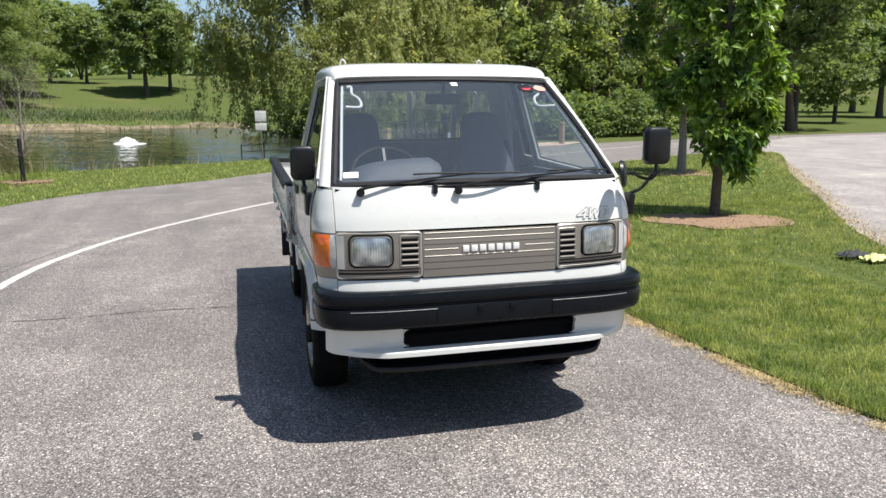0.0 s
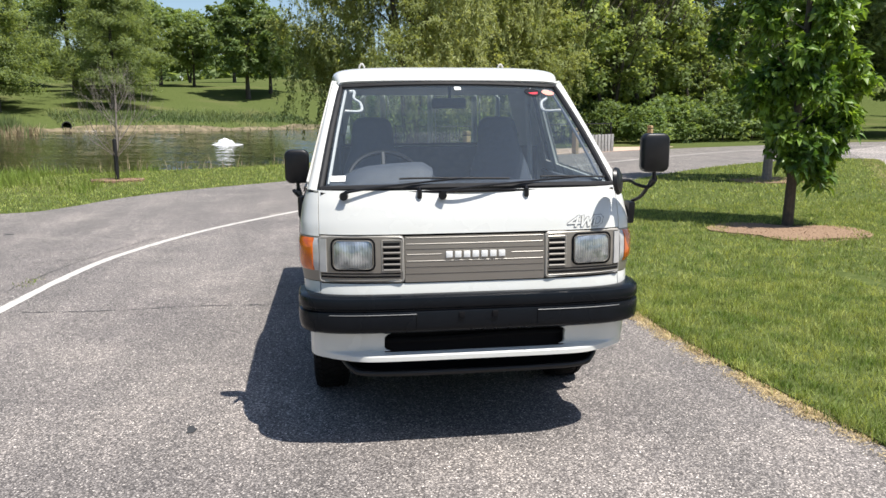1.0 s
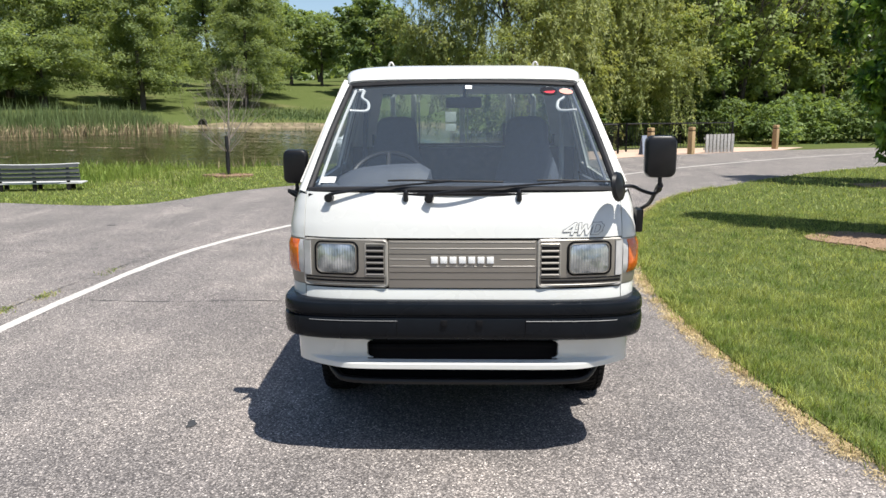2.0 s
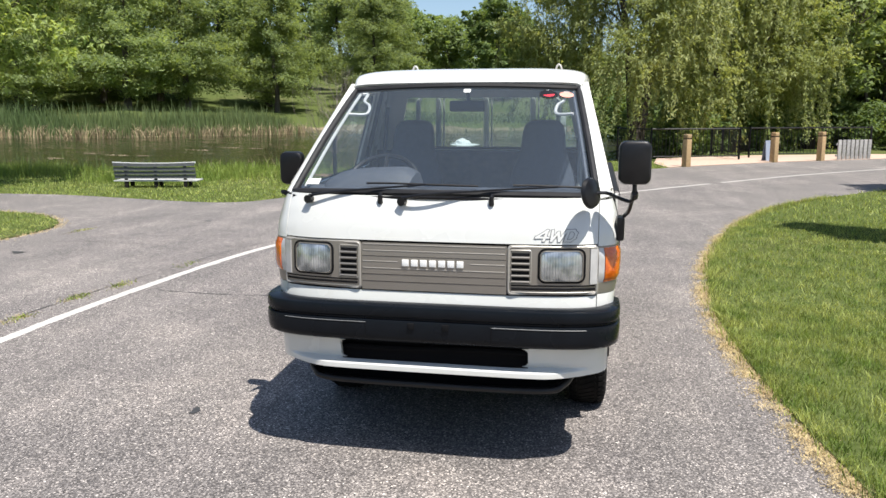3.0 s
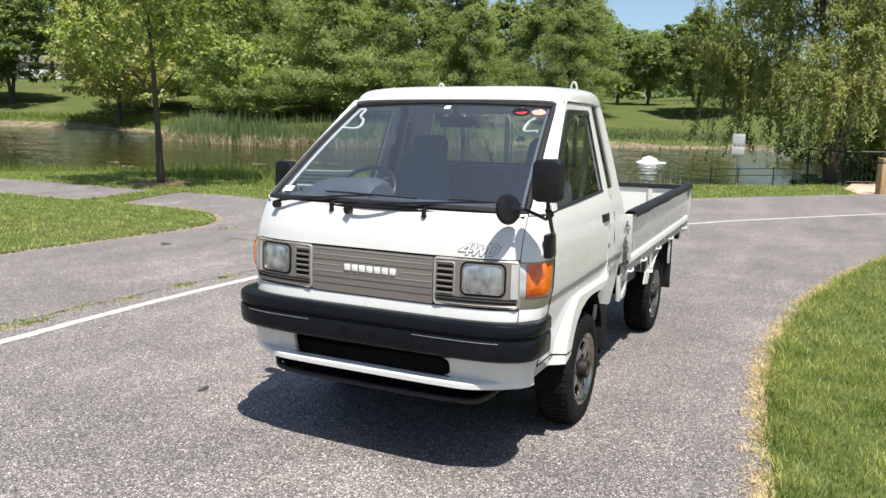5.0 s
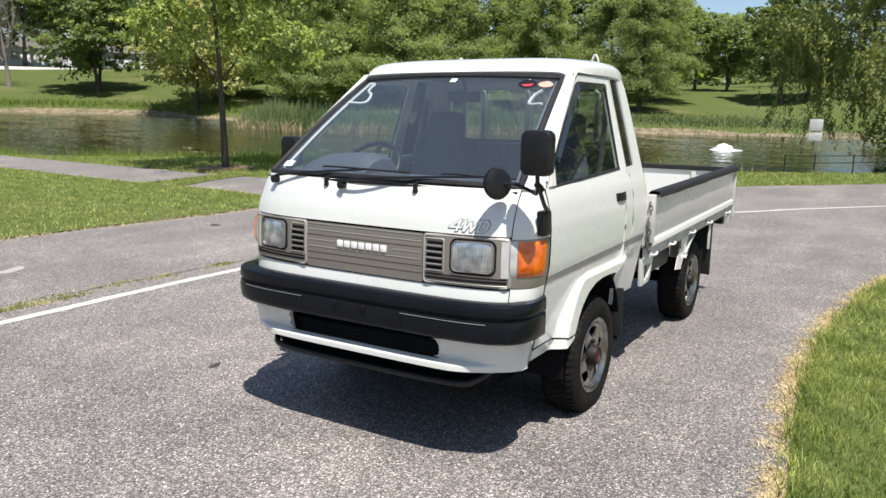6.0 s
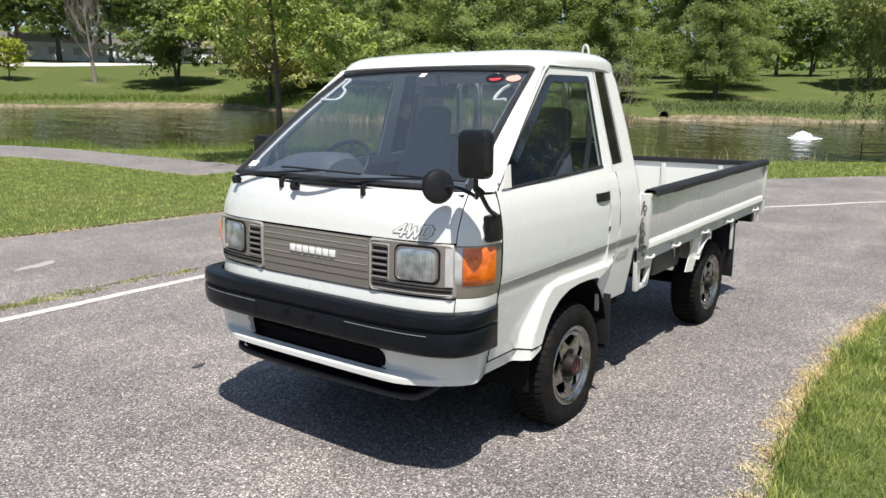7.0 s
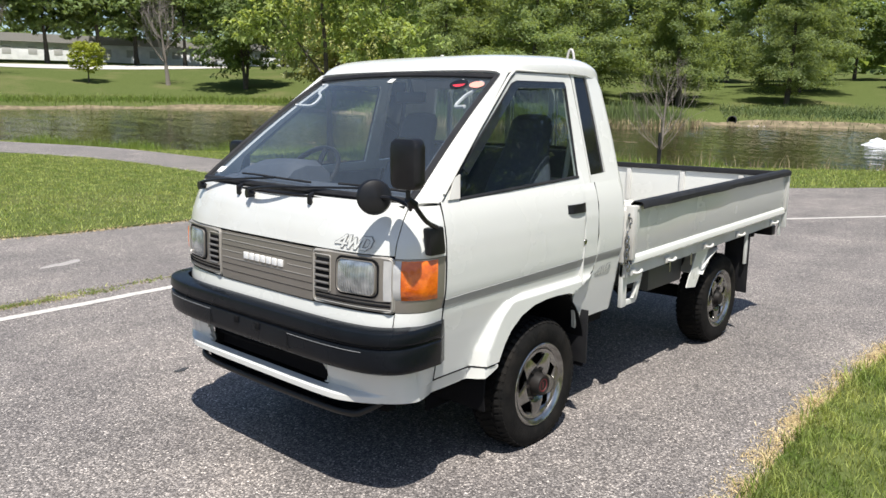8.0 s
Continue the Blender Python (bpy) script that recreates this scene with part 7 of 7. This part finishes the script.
PLAN = [
    (T_SHRUB, 1.6, 29.6, 0.35), (T_SHRUB, 3.4, 31.0, 0.45), (T_SHRUB, 6.2, 34.6, 1.2), (T_SHRUB, 8.4, 36.2, 1.3), (T_SHRUB, 6.0, 46.0, 1.6), (T_SHRUB, 10.5, 48.0, 1.7), (T_SHRUB, 15.0, 50.0, 1.7), (T_SHRUB, 2.5, 62.0, 1.8), (T_SHRUB, 7.0, 64.0, 1.9), (T_SHRUB, 20.5, 52.0, 1.7),
    (T_SHRUB, 13.6, 36.4, 0.95), (T_SHRUB, 15.2, 34.8, 0.8), (T_SHRUB, 16.9, 36.2, 1.05), (T_SHRUB, 18.8, 36.9, 0.95), (T_SHRUB, 20.8, 37.6, 1.1), (T_SHRUB, 23.0, 38.4, 1.05), (T_SHRUB, 25.4, 39.8, 1.1), (T_SHRUB, 12.0, 37.6, 1.1),
    (T_SHRUB, 9.5, 42.5, 1.5), (T_SHRUB, 11.6, 41.0, 1.3), (T_SHRUB, 13.2, 41.8, 1.6), (T_SHRUB, 15.6, 42.4, 1.5), (T_SHRUB, 17.4, 44.2, 1.7), (T_SHRUB, 19.6, 45.0, 1.6), (T_SHRUB, 21.8, 46.0, 1.7), (T_SHRUB, 12.4, 47.5, 2.0), (T_SHRUB, 16.4, 48.0, 2.1), (T_SHRUB, 23.6, 48.6, 1.9), (T_SHRUB, 8.2, 52.0, 2.0), (T_SHRUB, 13.0, 53.5, 2.2), (T_SHRUB, 18.2, 57.0, 2.2),
    (T_WOOD, 9.8, 47.0, 1.0), (T_WOOD, 16.8, 46.8, 1.15), (T_WOOD, 19.8, 49.2, 1.1), (T_WOOD, 22.8, 50.4, 1.1),
    (T_CON, -39.6, 58.6, 0.92), (T_CON, -37.6, 65.4, 0.92), (T_CON, -44.3, 71.6, 1.05), (T_CON, -58, 63.3, 0.95), (T_CON, -50, 60, 0.9), (T_CON, -46, 53, 0.7), (T_CON, -34, 76, 1.0), (T_CON, -52, 74, 1.0), (T_CON, -33, 99, 1.05), (T_CON, -62, 73, 1.05), (T_CON, -68, 63, 0.95), (T_CON, -31, 71, 0.72), (T_CON, -23, 78, 0.7),
    (T_FAR, -25.8, 113, 0.8), (T_FAR, -20.5, 109, 0.7), (T_FAR, -31, 118, 0.95), (T_ROUND, -9.6, 103, 0.85), (T_FAR, -20, 148, 1.1), (T_FAR, -36, 132, 1.25), (T_FAR, -46, 120, 1.25), (T_FAR, -56, 108, 1.25), (T_FAR, -66, 98, 1.25), (T_FAR, -74, 88, 1.2), (T_MID, -76, 74, 1.1),
    (T_MID, -81.3, 55.2, 1.15), (T_FAR, -86, 72, 1.2), (T_FAR, -131, 40, 1.35), (T_FAR, -128, 50, 1.3), (T_FAR, -127, 58, 1.45), (T_FAR, -130, 66, 1.4), (T_FAR, -126, 73, 1.3), (T_FAR, -122, 80, 1.45), (T_FAR, -117, 88, 1.4), (T_FAR, -110, 97, 1.4), (T_FAR, -101, 96, 1.35), (T_FAR, -92, 100, 1.35), (T_FAR, -82, 106, 1.3), (T_FAR, -133, 30, 1.3),
    (T_BARE, -101, 33, 0.9), (T_FAR, -158, 36, 1.7), (T_FAR, -157, 52, 1.7), (T_FAR, -156, 67, 1.7), (T_FAR, -151, 82, 1.7), (T_FAR, -145, 97, 1.7), (T_FAR, -134, 110, 1.7),
    (T_CON, -47, 66, 0.95), (T_CON, -27.5, 99, 1.0), (T_MID, -64, 84, 1.1),
    (T_MID, 10, 56, 1.0), (T_MID, 18, 54, 1.0), (T_WOOD, 14.4, 44.5, 1.1), (T_WOOD, 14.6, 39.0, 0.95), (T_WOOD, 17.8, 41.4, 1.05), (T_WOOD, 21.2, 42.6, 0.9), (T_WOOD, 12.6, 45.5, 1.1), (T_WOOD, 25.2, 45.0, 1.0),
    (T_NEAR, 36, 42.5, 0.95), (T_NEAR, 30, 47, 1.0), (T_MID, 42, 60, 1.0), (T_ROUND, 52, 72, 1.1), (T_ROUND, 62, 62, 1.1), (T_MID, 46, 50, 0.7), (T_FAR, 75, 80, 1.2), (T_FAR, 60, 90, 1.2),
]
for proto, x, y, sc in PLAN:
    put(proto, x, y, sc * float(r.uniform(0.95, 1.06)), float(r.uniform(0, 360)))
def far_woods():
    """A belt of distant woods past the lawns, one mass of leaves."""
    r = np.random.default_rng(77)
    m = 420
    a = np.radians(np.linspace(-76, 62, m) + r.normal(0, 0.4, m))
    R = r.uniform(205, 250, m)
    x, y = R * np.sin(a), R * np.cos(a)
    z = np.minimum(ground_z(x, y), 9) + r.uniform(-2.5, 8.5, m)
    P, N = lobed(34000, np.stack([x, y, z], 1), r.uniform(3.0, 5.5, m), 0.9, r, 10, 0.25)
    V, F = leaf_sheet(P, 2.0, 78, 1.4, None, True, N)
    tagged(raw("far_woods", V, F, LEAF_MID), "distant green woods behind the park lawns", "woods", kind="stuff")


far_woods()
# trees behind the walk, which close the place and show in the paint and glass
for k in range(10):
    a = radians(-8 - 164 * k / 9)
    put(T_FAR, 48 * math.cos(a) - 6, 44 * math.sin(a) - 4, 1.0, 37 * k, z=0.0)

# ---- park furniture ----
def bench():
    b = thing("park_bench", "grey slatted park bench seen from behind on short legs", "bench", pose(-9.18, 12.71, 0.0, 0, 0, 11))
    bow = lambda x: 0.055 * (1 - (x / 0.93) ** 2)
    for k in range(4):
        z = 0.205 + k * 0.091
        P = [[(x, -0.03 - 0.022 * k - bow(x), q + 0.02 * (abs(x) / 0.93) ** 2 * (k == 3)) for q in (z, z + 0.076)] for x in np.linspace(-0.93, 0.93, 13)]
        part("back_slat", slab(P, -0.028), DARK_SLAT, b)
    P = [[(x, y - 0.10 - bow(x), 0.566 + 0.02 * (abs(x) / 0.93) ** 2) for y in (-0.012, 0.022, 0.034)] for x in np.linspace(-0.945, 0.945, 13)]
    part("top_rail", slab(P, 0.026), WHITE_STICKER, b, "pale worn top rail")
    for k in range(5):
        part("seat_slat", boxes((-0.96, 0.96, -0.075 + 0.092 * k, 0.008 + 0.092 * k, 0.136, 0.166), bevel=0.006), TRIM_GREY, b, "pale grey seat slat")
    for x in (-0.68, 0.0, 0.68):
        part("leg", boxes((x - 0.04, x + 0.04, -0.06, 0.01, -0.05, 0.137), bevel=0.005), IRON, b, "dark iron leg")
        part("leg", boxes((x - 0.04, x + 0.04, 0.27, 0.34, -0.05, 0.137), bevel=0.005), IRON, b, "dark iron leg")
        part("back_support", boxes((x - 0.03, x + 0.03, -0.06, 0.0, 0.13, 0.50), bevel=0.005), IRON, b)


bench()
for k, (x, y, rx, ry) in enumerate(((-21.5, 29.5, 0.75, 0.32), (-23.2, 30.0, 0.40, 0.22), (-20.2, 29.7, 0.45, 0.25), (-17.3, 21.5, 0.34, 0.14), (-16.6, 21.5, 0.30, 0.12), (-20.0, 34.5, 0.8, 0.4), (-19.4, 37.1, 0.6, 0.4), (-18.0, 37.2, 0.5, 0.35), (-27.7, 22.5, 0.35, 0.15), (-25.3, 21.1, 0.5, 0.14), (-22.7, 26.8, 0.4, 0.2))):
    P = blot(0, 0, rx, ry, 300 + k)
    r = np.random.default_rng(320 + k)
    u = np.array([(p[0], p[1]) for p in P])
    w = r.random((240, 1)) ** 0.5
    q = u[r.integers(0, len(u), 240)] * w + (x, y)
    blades("floating_weed", q, water_z(q[:, 0], q[:, 1]), 0.012, 0.05, 4.0, STRAW_MAT, "pale floating weed on the pond water", "pond weed", 340 + k)


def bollard(x, y, h=1.02):
    b = thing("bollard", "weathered square timber bollard beside the road", "bollard", pose(x, y, 0.0, 0, 0, 40), group="bollards by the road")
    bm = boxes((-0.10, 0.10, -0.10, 0.10, -0.1, h - 0.16), bevel=0.012)
    part("post", bm, POSTWOOD, b)
    part("groove", boxes((-0.085, 0.085, -0.085, 0.085, h - 0.16, h - 0.13)), IRON, b)
    part("cap", boxes((-0.10, 0.10, -0.10, 0.10, h - 0.13, h), bevel=0.03), POSTWOOD, b)


for x, y in ((3.58, 22.0), (6.82, 25.0), (8.62, 26.1), (13.2, 29.7)):
    bollard(x, y)


def railing(a, b, n, h=1.12):
    """A black steel railing from a to b with n bars."""
    a, b = Vector((*a, 0.0)), Vector((*b, 0.0))
    f = thing("railing", "black steel footbridge railing with upright bars", "railing", group="bridge railings")
    part("top_rail", tube(bmesh.new(), [a + Vector((0, 0, h)), b + Vector((0, 0, h))], 0.028, 6), BLACK, f)
    part("bottom_rail", tube(bmesh.new(), [a + Vector((0, 0, 0.14)), b + Vector((0, 0, 0.14))], 0.02, 6), BLACK, f)
    for p in (a, b):
        part("post", tube(bmesh.new(), [p + Vector((0, 0, -0.1)), p + Vector((0, 0, h + 0.05))], 0.04, 6), BLACK, f)
    me = None
    for k in range(1, n):
        p = a.lerp(b, k / n)
        if me is None:
            q = part("bar", tube(bmesh.new(), [(0, 0, 0.14), (0, 0, h)], 0.011, 5), BLACK, f)
            me = q.data
        else:
            q = link("bar", me, f)
        q.location = p


railing((2.7, 25.2), (5.9, 26.3), 24)
railing((2.7, 25.2), (1.6, 27.6), 16)
railing((6.5, 27.7), (11.4, 29.8), 36)
railing((5.9, 26.3), (5.4, 29.6), 18)
railing((6.5, 27.7), (6.0, 30.8), 18)


def sign():
    s = thing("park_sign", "white notice boards on a thin grey post by the pond", "sign", pose(-0.46, 23.7, float(ground_z(-0.46, 23.7)), 0, 0, 8))
    part("post", tube(bmesh.new(), [(0, 0.03, -0.1), (0, 0.03, 1.76)], 0.025, 6), STEEL, s)
    for z0, z1, w in ((1.34, 1.70, 0.19), (1.04, 1.29, 0.19)):
        bd = part("board", boxes((-w, w, -0.01, 0.01, z0, z1), bevel=0.004), BOARD, s)
        for k in range(3):
            zz = z1 - 0.08 - k * (z1 - z0 - 0.1) / 3
            part("text_bar", boxes((-w * 0.7, w * (0.7 - 0.2 * k), -0.014, -0.010, zz - 0.03, zz)), TRIM_GREY, bd)


sign()


def low_fence():
    f = thing("wire_fence", "low dark wire fence at the water's edge", "fence")
    pts = [(-1.15, 22.8), (-0.4, 23.6), (0.6, 24.8), (1.6, 26.2)]
    for x, y in pts:
        z = float(ground_z(x, y))
        part("post", tube(bmesh.new(), [(x, y, z - 0.1), (x, y, 0.55)], 0.02, 5), BLACK, f)
    for z in (0.50, 0.28):
        part("wire", tube(bmesh.new(), [(x, y, z) for x, y in pts], 0.012, 5), BLACK, f)


low_fence()


def fountain():
    z0 = float(water_z(-7.9, 47.5))
    f = thing("pond_fountain", "low bubbling white fountain on the pond", "fountain", pose(-7.9, 47.5, z0) @ Matrix.Scale(0.78, 4))
    r = np.random.default_rng(3)
    bm = bmesh.new()
    bmesh.ops.create_icosphere(bm, subdivisions=4, radius=1.0)
    for v in bm.verts:
        q = 1 + 0.22 * noise.noise(v.co * 3.1) + 0.12 * noise.noise(v.co * 8)
        rr = min(1.0, math.hypot(v.co.x, v.co.y))
        high = 0.50 * (1 - rr) ** 0.75 * (q + 0.35 * noise.noise(v.co * 5 + Vector((3, 1, 0)))) + 0.05 * (1 - rr)
        v.co = Vector((v.co.x * 0.80 * q - 0.12 * (1 - rr), v.co.y * 0.80 * q, high if v.co.z > 0 else -0.05))
    part("water_dome", bm, FOAM, f)
    C = np.stack([r.normal(0, 0.42, 500), r.normal(0, 0.42, 500), np.abs(r.normal(0, 0.13, 500))], 1)
    V, F = leaf_sheet(C, 0.05, 8, 1.0)
    raw("spray", V, F, FOAM, f)["kind"] = "stuff"
    bm = bmesh.new()
    lathe(bm, [(0.025, 0.0), (0.025, 1.0), (0.01, 1.25), (-0.03, 1.4)], 32, pose(0, 0, 0, 0, -90, 0))
    part("foam_ring", bm, FOAM, f)


fountain()


def culvert():
    x, y = -23.75, 66.45
    z = float(water_z(x, y)) + 0.40
    c = thing("culvert_pipe", "dark round drain pipe in the earth bank", "pipe", pose(x, y, z, 0, 0, -72))
    bm = bmesh.new()
    lathe(bm, [(-2.6, 0.40), (0.1, 0.40), (0.1, 0.34), (-1.2, 0.34), (-1.2, 0.0)], 24, pose(0, 0, 0, 0, 0, 0))
    part("pipe", bm, PIPE, c)
    for k in range(7):
        r = np.random.default_rng(200 + k)
        bm = bmesh.new()
        bmesh.ops.create_icosphere(bm, subdivisions=2, radius=0.15)
        for v in bm.verts:
            v.co *= 1 + 0.4 * noise.noise(v.co * 4 + Vector((k, 0, 0)))
        st = part("stone", bm, CONCRETE)
        st.location = (x + r.uniform(-3, 3), y - 0.2 + r.uniform(-0.6, 0.4), z - 0.52)
        st["label"], st["category"], st["group"] = "rough pale stone on the bank", "stone", "bank stones"


culvert()


def cloth():
    """A dark garment and a yellow one dropped on the grass."""
    for name, cx, cy, sx, sy, material, label, seed in (("dark_jacket", 5.08, 3.14, 0.15, 0.10, DARKCLOTH, "crumpled charcoal jacket lying on the grass", 1), ("yellow_vest", 5.14, 2.90, 0.13, 0.09, YELLOWCLOTH, "crumpled yellow vest lying on the grass", 2)):
        P = []
        for u in np.linspace(-1, 1, 18):
            P.append([(cx + u * sx + 0.03 * noise.noise(Vector((u * 3, v * 3, seed))), cy + v * sy, 0.05 + 0.075 * abs(noise.noise(Vector((u * 2.2, v * 2.2, seed * 5.1)))) + 0.05 * (1 - u * u) * (1 - v * v)) for v in np.linspace(-1, 1, 14)])
        tagged(part(name, slab(P, 0.012), material), label, "clothing")


cloth()


def a_board():
    s = thing("sandwich_board", "pale blue folding notice board beside a bollard", "sign", pose(6.80, 25.75, 0.01, 0, 0, 35) @ Matrix.Scale(0.75, 4))
    for k in (-1, 1):
        part("panel", plate([(-0.28, 0.0), (0.28, 0.0), (0.24, 0.95), (-0.24, 0.95)], 0.02, m=pose(0, k * 0.14, 0, k * 8)), mat("pale_blue_board", (0.24, 0.28, 0.35), 0.5), s)


a_board()


def crate():
    s = thing("timber_barrier", "grey weathered slatted timber barrier by the bridge", "barrier", pose(10.0, 27.1, 0.0, 0, 0, 30))
    for k in range(8):
        part("slat", boxes((-0.75 + k * 0.2, -0.60 + k * 0.2, -0.02, 0.02, 0.0, 0.72), bevel=0.006), GREYWOOD, s)
    part("rail", boxes((-0.8, 0.85, 0.02, 0.06, 0.52, 0.60), bevel=0.006), GREYWOOD, s)
    part("rail", boxes((-0.8, 0.85, 0.02, 0.06, 0.12, 0.20), bevel=0.006), GREYWOOD, s)


crate()


def far_building(x, y, turn, w, h, z):
    b = thing("long_building", "long low white building behind the far trees", "building", pose(x, y, z, 0, 0, turn), group="far buildings")
    part("wall", boxes((-w / 2, w / 2, -4, 4, -1.5, h), bevel=0.05), BUILDING, b)
    part("roof", plate([(-w / 2 - 0.6, h), (w / 2 + 0.6, h), (w / 2 - 1, h + 1.4), (-w / 2 + 1, h + 1.4)], 9, m=Matrix.Translation((0, -4.5, 0))), GREYWOOD, b)
    for k in range(int(w / 4)):
        wx = -w / 2 + 2 + k * 4
        part("window", boxes((wx - 0.7, wx + 0.7, -4.04, -3.98, 0.9, 2.2), bevel=0.02), TRIM_GREY, b)
    for k in range(2):
        part("door", boxes((-w / 4 + k * w / 2 - 0.5, -w / 4 + k * w / 2 + 0.5, -4.05, -3.98, -0.2, 2.0), bevel=0.02), GREYWOOD, b)


# pale road before the building
fx, fy = np.meshgrid(np.linspace(-124, -113.5, 5), np.linspace(8, 78, 40), indexing="ij")
fi = np.arange(fx.size).reshape(fx.shape)
fq = np.stack([fi[:-1, :-1], fi[1:, :-1], fi[1:, 1:], fi[:-1, 1:]], -1).reshape(-1, 4)
FARROAD = mat("pale_far_concrete", (0.50, 0.48, 0.45), 0.9, grain=(0.8, (0.42, 0.40, 0.37), 0.8))
tagged(raw("far_road", np.stack([fx, fy, ground_z(fx, fy) + 0.06], -1).reshape(-1, 3), fq, FARROAD, smooth=True), "pale concrete road before a far building", "road", kind="structure")
far_building(-142, 66, 70, 76, 3.0, float(ground_z(-139, 66)))
